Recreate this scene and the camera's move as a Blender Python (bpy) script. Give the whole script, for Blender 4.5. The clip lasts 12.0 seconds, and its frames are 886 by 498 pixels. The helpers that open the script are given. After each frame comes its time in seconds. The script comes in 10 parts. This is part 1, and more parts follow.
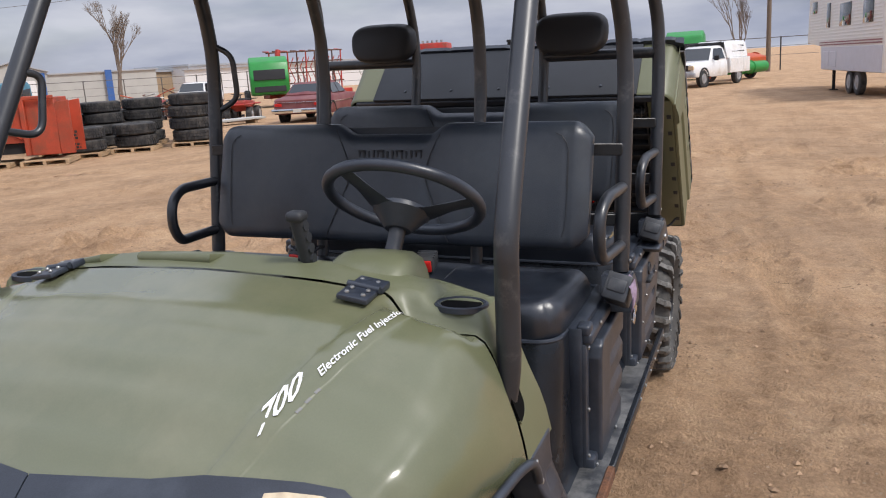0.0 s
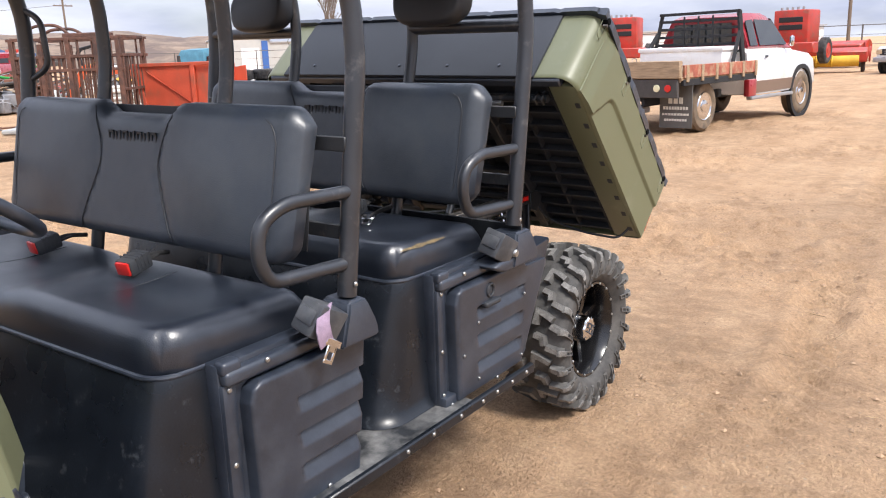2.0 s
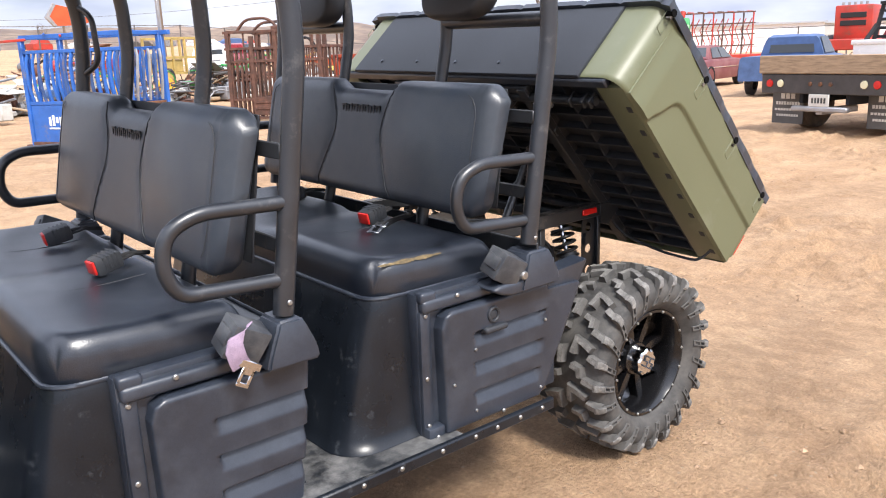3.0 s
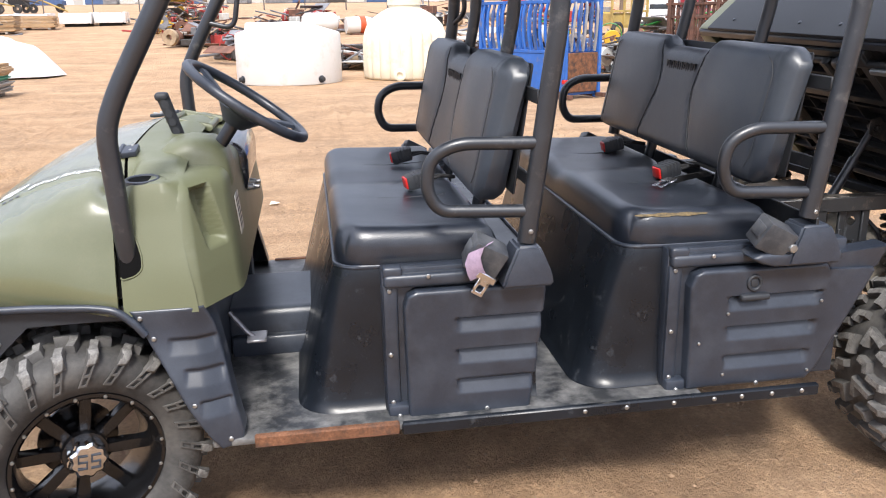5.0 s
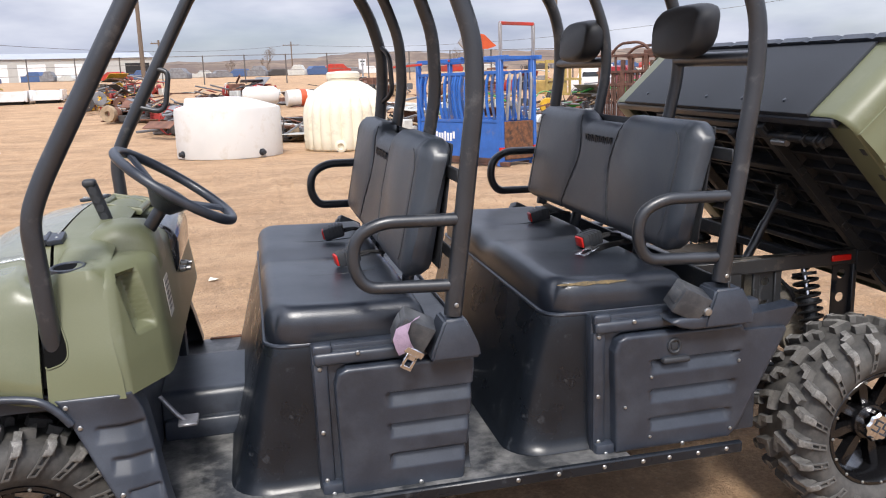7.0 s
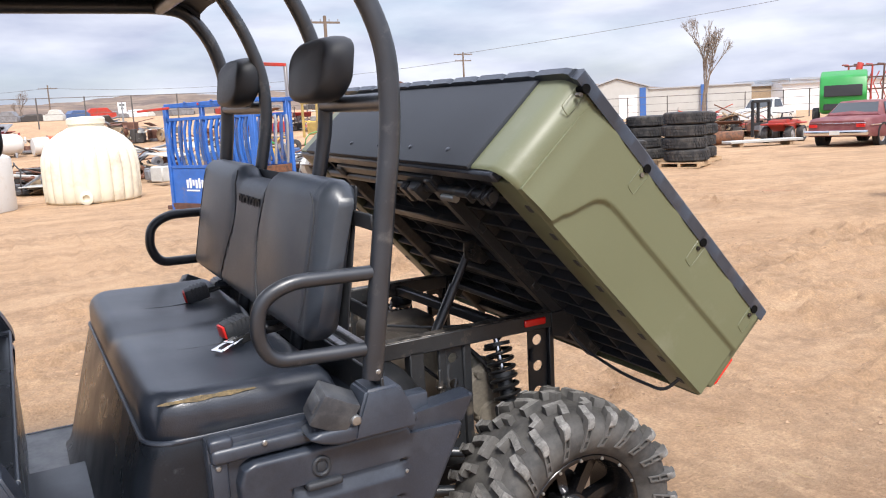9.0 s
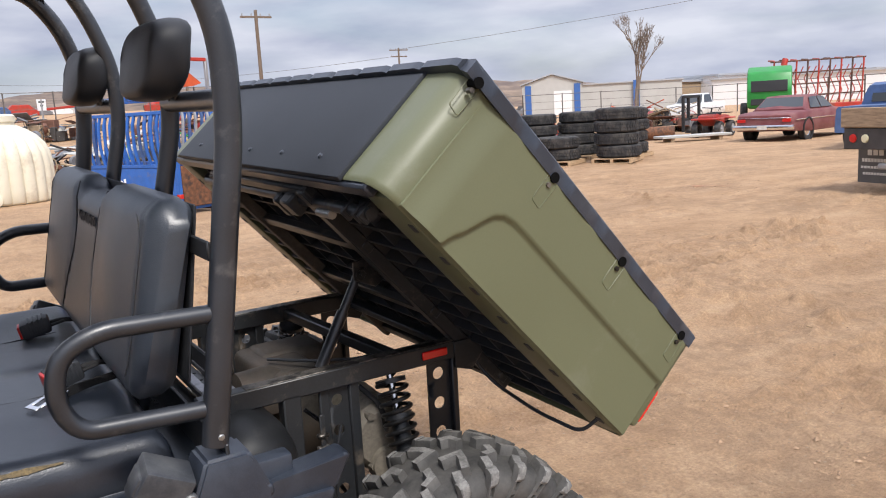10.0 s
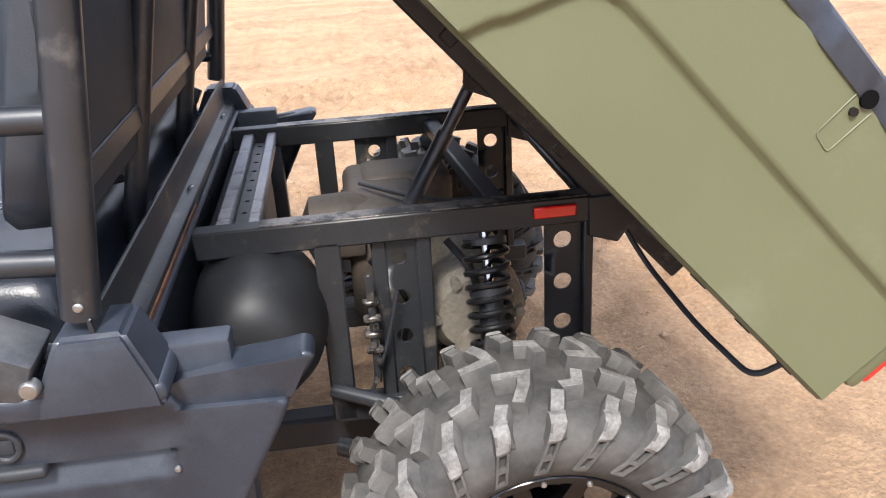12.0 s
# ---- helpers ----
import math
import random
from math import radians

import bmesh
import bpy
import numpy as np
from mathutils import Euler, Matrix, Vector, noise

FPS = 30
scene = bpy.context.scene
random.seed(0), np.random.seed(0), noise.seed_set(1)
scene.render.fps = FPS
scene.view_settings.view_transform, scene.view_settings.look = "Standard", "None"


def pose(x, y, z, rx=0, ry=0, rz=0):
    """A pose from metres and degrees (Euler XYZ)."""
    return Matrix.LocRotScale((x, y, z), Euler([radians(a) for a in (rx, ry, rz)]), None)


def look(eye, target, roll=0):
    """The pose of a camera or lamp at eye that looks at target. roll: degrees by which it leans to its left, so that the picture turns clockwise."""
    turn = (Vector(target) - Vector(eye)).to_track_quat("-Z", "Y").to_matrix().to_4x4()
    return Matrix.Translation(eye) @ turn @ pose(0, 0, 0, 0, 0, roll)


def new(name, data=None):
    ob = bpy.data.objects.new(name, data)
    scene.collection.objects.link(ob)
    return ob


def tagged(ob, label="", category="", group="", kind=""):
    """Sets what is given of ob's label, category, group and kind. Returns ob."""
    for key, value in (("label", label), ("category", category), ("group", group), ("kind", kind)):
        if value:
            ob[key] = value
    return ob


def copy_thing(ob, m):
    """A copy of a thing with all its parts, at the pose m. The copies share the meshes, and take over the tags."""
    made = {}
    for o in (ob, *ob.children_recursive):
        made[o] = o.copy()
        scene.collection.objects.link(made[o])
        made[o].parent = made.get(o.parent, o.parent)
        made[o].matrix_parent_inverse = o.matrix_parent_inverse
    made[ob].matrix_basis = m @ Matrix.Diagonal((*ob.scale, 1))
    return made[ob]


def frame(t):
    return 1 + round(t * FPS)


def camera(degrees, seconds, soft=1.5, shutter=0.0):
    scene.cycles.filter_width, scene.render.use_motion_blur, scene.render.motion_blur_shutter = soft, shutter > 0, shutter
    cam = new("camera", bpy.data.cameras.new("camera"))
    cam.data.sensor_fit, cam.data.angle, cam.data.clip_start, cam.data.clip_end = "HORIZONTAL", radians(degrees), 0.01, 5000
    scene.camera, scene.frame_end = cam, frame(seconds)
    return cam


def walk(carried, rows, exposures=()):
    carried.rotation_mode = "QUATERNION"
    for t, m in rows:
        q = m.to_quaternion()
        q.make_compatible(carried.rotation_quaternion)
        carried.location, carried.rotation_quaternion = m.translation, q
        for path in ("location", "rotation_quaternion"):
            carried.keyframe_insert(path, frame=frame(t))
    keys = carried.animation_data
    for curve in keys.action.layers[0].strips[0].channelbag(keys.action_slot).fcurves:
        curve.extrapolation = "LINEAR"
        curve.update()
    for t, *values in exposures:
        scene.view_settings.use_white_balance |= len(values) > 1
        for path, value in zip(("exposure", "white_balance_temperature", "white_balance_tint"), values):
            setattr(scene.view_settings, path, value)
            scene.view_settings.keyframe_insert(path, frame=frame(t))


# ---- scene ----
# The camera. The path is laid out in the vehicle's own axes (x to its rear, y to its right, z up from its
# wheels' line); LEVEL stands those axes in the level world.
cam = camera(56.8, 12.0, soft=1.1)
LEVEL = pose(0, 0, 0, 1.15, -0.57, 0)
PATH = [
    (0, (-1.409, -1.123, 1.61), (0.399, -0.405, 1.145), -2.7),
    (0.5, (-1.251, -1.465, 1.622), (0.487, -0.619, 1.111), -2.4),
    (1, (-1.047, -1.796, 1.603), (0.582, -0.778, 1.047), -2.8),
    (1.5, (-0.671, -1.947, 1.541), (0.918, -0.843, 1.034), -2.4),
    (2, (-0.292, -2.137, 1.546), (1.274, -1.0, 1.041), -1.6),
    (2.5, (-0.01, -2.329, 1.562), (1.414, -1.019, 1.056), -2.5),
    (2.7, (0.134, -2.379, 1.543), (1.489, -0.998, 1.037), -2.3),
    (4.3, (0.777, -2.662, 1.545), (1.322, -0.824, 0.974), -1.4),
    (4.5, (0.741, -2.697, 1.535), (1.241, -0.848, 0.958), -1.4),
    (5, (0.672, -2.847, 1.539), (0.967, -0.958, 0.953), -1.1),
    (5.5, (0.693, -2.917, 1.562), (0.771, -0.992, 1.025), -1.2),
    (6, (0.685, -2.919, 1.585), (0.727, -0.972, 1.129), -2.3),
    (6.5, (0.7, -2.92, 1.588), (0.925, -0.98, 1.159), -2.5),
    (7, (0.721, -2.908, 1.579), (1.154, -1.004, 1.145), -2.1),
    (7.2, (0.733, -2.891, 1.565), (1.259, -1.014, 1.12), -1.9),
    (8.8, (1.257, -2.58, 1.573), (2.124, -0.829, 1.143), -2.9),
    (9, (1.367, -2.518, 1.576), (2.28, -0.776, 1.212), -3.0),
    (9.5, (1.579, -2.32, 1.579), (2.598, -0.632, 1.244), -3.2),
    (10, (1.692, -2.256, 1.568), (2.73, -0.59, 1.187), -3.1),
    (10.5, (1.784, -2.315, 1.508), (2.431, -0.463, 1.117), -2.7),
    (10.6, (1.818, -2.323, 1.496), (2.355, -0.439, 1.093), -2.7),
    (11, (2.01, -2.271, 1.483), (2.53, -0.403, 0.993), -2.9),
    (11.5, (2.254, -1.981, 1.428), (2.685, -0.133, 0.797), -2.9),
    (12, (2.472, -1.742, 1.389), (2.686, 0.082, 0.598), -3.4),
]
EXPOSURES = [(0.0, -0.13), (0.5, 0.02), (1.2, 0.27), (2.0, 0.62), (2.5, 0.77), (4.5, 0.87), (5.0, 0.67), (5.5, 0.47), (5.8, 0.42), (6.5, 0.17), (7.0, 0.32), (9.0, 0.57), (9.5, 0.14), (10.0, 0.22), (10.5, 0.32), (11.2, 0.40), (11.5, 0.47), (12.0, 1.04)]
walk(cam, [(t, LEVEL @ look(eye, target, roll)) for t, eye, target, roll in PATH], EXPOSURES)

# World, sun and exposure.
SUN_ELEV, SUN_AZ = 52.0, 256.0
world = bpy.data.worlds.new("sky")
scene.world = world
world.use_nodes = True


def build_sky():
    nt = world.node_tree
    nt.nodes.clear()
    n, link = nt.nodes.new, nt.links.new
    out, bg = n("ShaderNodeOutputWorld"), n("ShaderNodeBackground")
    sky = n("ShaderNodeTexSky")
    sky.sky_type, sky.sun_disc = "NISHITA", False
    sky.sun_elevation, sky.sun_rotation = radians(SUN_ELEV), radians(90 - SUN_AZ)
    sky.dust_density = 2.0
    tint = n("ShaderNodeMix")
    tint.data_type, tint.blend_type = "RGBA", "MULTIPLY"
    tint.inputs[0].default_value = 1.0
    tint.inputs[7].default_value = (0.16, 0.16, 0.16, 1)
    link(sky.outputs[0], tint.inputs[6])
    co, mp = n("ShaderNodeTexCoord"), n("ShaderNodeMapping")
    mp.inputs["Scale"].default_value = (1.6, 1.6, 6.5)
    link(co.outputs["Generated"], mp.inputs["Vector"])
    big, wisp = n("ShaderNodeTexNoise"), n("ShaderNodeTexNoise")
    big.inputs["Scale"].default_value, big.inputs["Detail"].default_value = 1.7, 6.0
    big.inputs["Distortion"].default_value = 0.35
    wisp.inputs["Scale"].default_value, wisp.inputs["Detail"].default_value = 3.4, 8.0
    link(mp.outputs[0], big.inputs["Vector"])
    link(mp.outputs[0], wisp.inputs["Vector"])
    cover, shade = n("ShaderNodeMapRange"), n("ShaderNodeValToRGB")
    for k, v in ((1, 0.30), (2, 0.52), (3, 0.55), (4, 1.0)):
        cover.inputs[k].default_value = v
    link(big.outputs[0], cover.inputs[0])
    el = shade.color_ramp.elements
    el[0].position, el[0].color = 0.30, (0.47, 0.52, 0.70, 1)
    el[1].position, el[1].color = 0.68, (0.90, 0.93, 1.05, 1)
    link(wisp.outputs[0], shade.inputs[0])
    mix = n("ShaderNodeMix")
    mix.data_type = "RGBA"
    link(cover.outputs[0], mix.inputs[0])
    link(tint.outputs[2], mix.inputs[6])
    link(shade.outputs[0], mix.inputs[7])
    # An overcast sky is brighter overhead than along the horizon.
    xyz, lift, dome = n("ShaderNodeSeparateXYZ"), n("ShaderNodeMapRange"), n("ShaderNodeMix")
    link(co.outputs["Generated"], xyz.inputs[0])
    for k, v in ((1, 0.16), (2, 0.85), (3, 0.86), (4, 1.95)):
        lift.inputs[k].default_value = v
    link(xyz.outputs[2], lift.inputs[0])
    dome.data_type, dome.blend_type = "RGBA", "MULTIPLY"
    dome.inputs[0].default_value = 1.0
    dome.clamp_result = False
    link(mix.outputs[2], dome.inputs[6])
    link(lift.outputs[0], dome.inputs[7])
    link(dome.outputs[2], bg.inputs["Color"])
    bg.inputs["Strength"].default_value = 0.86
    link(bg.outputs[0], out.inputs[0])


build_sky()
sun = new("sun", bpy.data.lights.new("sun", "SUN"))
sun.data.energy, sun.data.angle, sun.data.color = 3.0, radians(13), (1.0, 0.955, 0.90)
sun.matrix_world = look(
    (60 * math.cos(radians(SUN_AZ)) * math.cos(radians(SUN_ELEV)), 60 * math.sin(radians(SUN_AZ)) * math.cos(radians(SUN_ELEV)), 60 * math.sin(radians(SUN_ELEV))),
    (0, 0, 0))


# Materials.
def surface(name, base, rough=0.5, metal=0.0, var=0.15, scale=6.0, fine=90.0, bump=0.08, dirt=None, dirt_at=0.6, dirt_soft=0.1, dirt_scale=3.0, spec=0.5, coat=0.0, stretch=(1, 1, 1), rvar=0.12, depth=0.004, island=0.0, per_object=0.0):
    m = bpy.data.materials.new(name)
    m.use_nodes = True
    nt = m.node_tree
    n, link = nt.nodes.new, nt.links.new
    b = nt.nodes["Principled BSDF"]
    b.inputs["Metallic"].default_value, b.inputs["Specular IOR Level"].default_value = metal, spec
    b.inputs["Coat Weight"].default_value, b.inputs["Coat Roughness"].default_value = coat, 0.16
    co, mp = n("ShaderNodeTexCoord"), n("ShaderNodeMapping")
    mp.inputs["Scale"].default_value = stretch
    link(co.outputs["Object"], mp.inputs[0])
    large, small = n("ShaderNodeTexNoise"), n("ShaderNodeTexNoise")
    for t, s, d in ((large, scale, 5.0), (small, fine, 3.0)):
        t.inputs["Scale"].default_value, t.inputs["Detail"].default_value = s, d
        link(mp.outputs[0], t.inputs["Vector"])
    ramp = n("ShaderNodeValToRGB")
    el = ramp.color_ramp.elements
    el[0].position, el[1].position = 0.28, 0.72
    el[0].color = (*[c * (1 - var) for c in base], 1)
    el[1].color = (*[min(1, c * (1 + var)) for c in base], 1)
    link(large.outputs[0], ramp.inputs[0])
    colour = ramp.outputs[0]
    grain = n("ShaderNodeMix")
    grain.data_type, grain.blend_type = "RGBA", "OVERLAY"
    grain.inputs[0].default_value = min(1.0, var * 1.4)
    link(colour, grain.inputs[6])
    link(small.outputs[0], grain.inputs[7])
    colour = grain.outputs[2]
    if per_object or island:
        src = n("ShaderNodeObjectInfo").outputs["Random"] if per_object else n("ShaderNodeNewGeometry").outputs["Random Per Island"]
        lo = n("ShaderNodeMapRange")
        amount = per_object or island
        lo.inputs[3].default_value, lo.inputs[4].default_value = 1 - amount, 1 + amount
        link(src, lo.inputs[0])
        hsv = n("ShaderNodeHueSaturation")
        link(lo.outputs[0], hsv.inputs["Value"])
        link(colour, hsv.inputs["Color"])
        colour = hsv.outputs[0]
    if dirt:
        dust, at, mix = n("ShaderNodeTexNoise"), n("ShaderNodeMapRange"), n("ShaderNodeMix")
        dust.inputs["Scale"].default_value, dust.inputs["Detail"].default_value = dirt_scale, 9.0
        dust.inputs["Roughness"].default_value = 0.68
        link(co.outputs["Object"], dust.inputs["Vector"])
        at.inputs[1].default_value, at.inputs[2].default_value = dirt_at - dirt_soft, dirt_at + dirt_soft
        link(dust.outputs[0], at.inputs[0])
        mix.data_type = "RGBA"
        link(at.outputs[0], mix.inputs[0])
        link(colour, mix.inputs[6])
        mix.inputs[7].default_value = (*dirt, 1)
        colour = mix.outputs[2]
    link(colour, b.inputs["Base Color"])
    rr = n("ShaderNodeMapRange")
    rr.inputs[3].default_value, rr.inputs[4].default_value = max(0.02, rough - rvar), min(1, rough + rvar)
    link(large.outputs[0], rr.inputs[0])
    link(rr.outputs[0], b.inputs["Roughness"])
    if bump:
        bp = n("ShaderNodeBump")
        bp.inputs["Strength"].default_value, bp.inputs["Distance"].default_value = bump, depth
        link(small.outputs[0], bp.inputs["Height"])
        link(bp.outputs[0], b.inputs["Normal"])
    return m


def glass(name, tint=(0.03, 0.035, 0.04)):
    m = bpy.data.materials.new(name)
    m.use_nodes = True
    b = m.node_tree.nodes["Principled BSDF"]
    b.inputs["Base Color"].default_value = (*tint, 1)
    b.inputs["Roughness"].default_value = 0.06
    b.inputs["Specular IOR Level"].default_value = 0.8
    return m


M_GREEN = surface("olive_plastic", (0.130, 0.139, 0.078), 0.24, var=0.05, scale=2.0, bump=0.04, fine=260, dirt=(0.19, 0.185, 0.11), dirt_at=0.66, dirt_soft=0.2, rvar=0.05, coat=0.7, depth=0.001)
M_GREEN2 = surface("olive_plastic_matt", (0.138, 0.147, 0.083), 0.42, var=0.05, scale=2.5, bump=0.05, fine=300, dirt=(0.20, 0.205, 0.145), dirt_at=0.68, dirt_soft=0.12, depth=0.001)
M_BLACK = surface("black_plastic", (0.021, 0.027, 0.040), 0.38, var=0.30, scale=5.0, fine=330, bump=0.2, dirt=(0.050, 0.060, 0.078), dirt_at=0.62, dirt_soft=0.16, dirt_scale=7.0, rvar=0.16, depth=0.001, spec=0.7)
M_BLACK_SCUFF = surface("scuffed_black_plastic", (0.008, 0.0105, 0.015), 0.30, var=0.35, scale=6.0, fine=200, bump=0.2, dirt=(0.060, 0.066, 0.075), dirt_at=0.67, dirt_soft=0.08, dirt_scale=22.0, rvar=0.2, depth=0.001, spec=0.45)
M_BLACK_MATT = surface("matt_black_plastic", (0.027, 0.030, 0.036), 0.58, var=0.2, scale=4.0, fine=160, bump=0.1, dirt=(0.06, 0.05, 0.04), dirt_at=0.65, depth=0.001)
M_VINYL = surface("black_vinyl", (0.012, 0.016, 0.025), 0.34, var=0.25, scale=5.0, fine=260, bump=0.35, dirt=(0.038, 0.045, 0.058), dirt_at=0.64, dirt_soft=0.16, rvar=0.12, depth=0.0014, spec=0.85)
M_VINYL_BACK = surface("grey_black_vinyl", (0.018, 0.025, 0.039), 0.42, var=0.25, scale=4.0, fine=300, bump=0.35, dirt=(0.052, 0.060, 0.070), dirt_at=0.60, dirt_soft=0.2, rvar=0.12, depth=0.0014, spec=0.75)
M_TUBE = surface("powder_coated_steel", (0.018, 0.021, 0.027), 0.36, 0.0, var=0.2, scale=9.0, fine=300, bump=0.14, dirt=(0.085, 0.085, 0.085), dirt_at=0.64, dirt_soft=0.08, dirt_scale=14.0, depth=0.0008, spec=0.8)
M_STEEL_BLK = surface("painted_frame_steel", (0.022, 0.024, 0.027), 0.40, 0.0, var=0.2, scale=8.0, fine=150, bump=0.1, dirt=(0.12, 0.10, 0.08), dirt_at=0.64, dirt_soft=0.06, dirt_scale=9.0, depth=0.001)
M_WORN = surface("worn_bare_steel", (0.22, 0.20, 0.18), 0.42, 0.7, var=0.3, scale=16, fine=200, bump=0.1, dirt=(0.03, 0.028, 0.026), dirt_at=0.5, dirt_soft=0.06, dirt_scale=22)
M_RUBBER = surface("tyre_rubber", (0.038, 0.037, 0.036), 0.72, var=0.2, scale=10, fine=110, bump=0.2, dirt=(0.12, 0.113, 0.104), dirt_at=0.57, dirt_soft=0.16, dirt_scale=7.0, depth=0.002)
M_LUG = surface("dusty_tread_rubber", (0.050, 0.049, 0.047), 0.75, var=0.2, scale=14, fine=120, bump=0.2, dirt=(0.135, 0.128, 0.120), dirt_at=0.50, dirt_soft=0.2, dirt_scale=16.0, depth=0.002)
M_LUGTOP = surface("worn_tread_rubber", (0.205, 0.198, 0.186), 0.8, var=0.3, scale=40, fine=160, bump=0.2, dirt=(0.07, 0.067, 0.062), dirt_at=0.58, dirt_soft=0.15, dirt_scale=22.0, depth=0.002)
M_GLOSS = surface("glossy_black_plastic", (0.02, 0.02, 0.024), 0.14, var=0.1, bump=0.0, coat=0.5)
M_RETRACT = surface("dusty_grey_plastic", (0.045, 0.049, 0.057), 0.42, var=0.2, scale=9, fine=200, bump=0.1, dirt=(0.12, 0.122, 0.125), dirt_at=0.6, dirt_soft=0.15, dirt_scale=9.0, depth=0.001)
M_PANEL = surface("matt_grained_plastic", (0.034, 0.038, 0.046), 0.62, var=0.2, scale=4, fine=300, bump=0.1, spec=0.3, depth=0.001)
# Near-black colour that paints the shade inside gaps, wells and holes.
M_SHADE = surface("deep_shadow_black", (0.004, 0.004, 0.004), 0.9, var=0.1, bump=0.0, spec=0.1)
M_FLOORPAN = surface("trodden_black_plastic", (0.022, 0.024, 0.027), 0.36, var=0.3, scale=6.0, fine=120, bump=0.2, dirt=(0.20, 0.197, 0.19), dirt_at=0.555, dirt_soft=0.13, dirt_scale=9.0, depth=0.001, spec=0.8)
M_RIM = surface("gloss_black_alloy", (0.008, 0.008, 0.009), 0.24, 0.2, var=0.1, bump=0.0, dirt=(0.03, 0.027, 0.025), dirt_at=0.68, dirt_soft=0.12, coat=0.4)
M_CHROME = surface("chrome", (0.72, 0.72, 0.73), 0.12, 1.0, var=0.04, bump=0.02, rvar=0.05)
M_ZINC = surface("zinc_bolt", (0.40, 0.40, 0.39), 0.40, 0.9, var=0.1, bump=0.02)
M_RED = surface("red_plastic", (0.55, 0.016, 0.012), 0.35, var=0.08, bump=0.02)
M_REFLECTOR = surface("red_reflector", (0.80, 0.02, 0.015), 0.2, var=0.05, bump=0.0, coat=0.5)
M_WEB_P = surface("faded_purple_webbing", (0.30, 0.22, 0.30), 0.85, var=0.3, scale=30, fine=700, bump=0.4)
M_WEB = surface("black_webbing", (0.016, 0.016, 0.018), 0.8, var=0.2, fine=700, bump=0.4)
M_WHITE = surface("white_decal", (0.80, 0.80, 0.80), 0.4, var=0.03, bump=0.0)
M_LABEL = surface("warning_label", (0.62, 0.60, 0.55), 0.5, var=0.1, bump=0.0)
M_SPRING = surface("black_spring_steel", (0.016, 0.016, 0.017), 0.3, 0.3, var=0.1, bump=0.03)
M_ENGINE = surface("grimy_cast_alloy", (0.055, 0.050, 0.044), 0.6, 0.2, var=0.35, scale=12, fine=80, bump=0.3, dirt=(0.09, 0.07, 0.055), dirt_at=0.52, dirt_soft=0.1)
M_GEARBOX = surface("dull_cast_alloy", (0.26, 0.23, 0.185), 0.7, 0.1, var=0.25, scale=10, fine=90, bump=0.2, dirt=(0.10, 0.08, 0.055), dirt_at=0.58, dirt_soft=0.12, dirt_scale=10)
M_RUSTY = surface("rusty_steel", (0.17, 0.075, 0.038), 0.8, 0.1, var=0.45, scale=14, fine=140, bump=0.4, dirt=(0.05, 0.035, 0.03), dirt_at=0.58, dirt_soft=0.08, dirt_scale=8)
M_TANFRAME = surface("dusty_frame_paint", (0.115, 0.095, 0.075), 0.7, var=0.25, scale=8, fine=120, bump=0.2)
M_YELLOWFOAM = surface("torn_seat_foam", (0.20, 0.145, 0.070), 0.9, var=0.3, scale=40, fine=300, bump=0.3, dirt=(0.05, 0.045, 0.035), dirt_at=0.54, dirt_soft=0.14, dirt_scale=45)
M_HEADREST = surface("dark_padded_vinyl", (0.016, 0.017, 0.020), 0.52, var=0.15, scale=5, fine=420, bump=0.25, depth=0.0012, spec=0.5)
M_CLUTCH = surface("satin_black_cover", (0.016, 0.017, 0.019), 0.50, var=0.2, scale=6, fine=200, bump=0.08, dirt=(0.06, 0.055, 0.05), dirt_at=0.66, dirt_soft=0.1, dirt_scale=6, depth=0.001, spec=0.4)
M_BARSTEEL = surface("scuffed_grey_steel", (0.26, 0.26, 0.28), 0.40, 0.6, var=0.2, scale=10, fine=150, bump=0.05, dirt=(0.03, 0.03, 0.03), dirt_at=0.62, dirt_soft=0.08, dirt_scale=14)
M_LENS = surface("clear_lamp_lens", (0.66, 0.54, 0.36), 0.12, 0.3, var=0.2, scale=30, bump=0.0, coat=0.8)


# Mesh helpers.
def bm_new():
    return bmesh.new()


def finish(name, bm, material, sharp=38.0):
    bmesh.ops.recalc_face_normals(bm, faces=bm.faces)
    me = bpy.data.meshes.new(name)
    bm.to_mesh(me)
    bm.free()
    for p in me.polygons:
        p.use_smooth = True
    me.set_sharp_from_angle(angle=radians(sharp))
    me.materials.append(material)
    return me


def part(name, bm, material, parent, label="", sharp=38.0, m=None):
    """One mesh object under a thing or a part."""
    ob = new(name, bm if isinstance(bm, bpy.types.Mesh) else finish(name, bm, material, sharp))
    ob.parent = parent
    if m is not None:
        ob.matrix_local = m
    return tagged(ob, label)


def thing(name, label, category, m=None, group="", kind=""):
    ob = new(name)
    ob.empty_display_size = 0.1
    if m is not None:
        ob.matrix_world = m
    return tagged(ob, label, category, group, kind)


def solid(name, bm, material, label, category, m=None, group="", kind="", sharp=38.0):
    ob = new(name, finish(name, bm, material, sharp))
    if m is not None:
        ob.matrix_world = m
    return tagged(ob, label, category, group, kind)


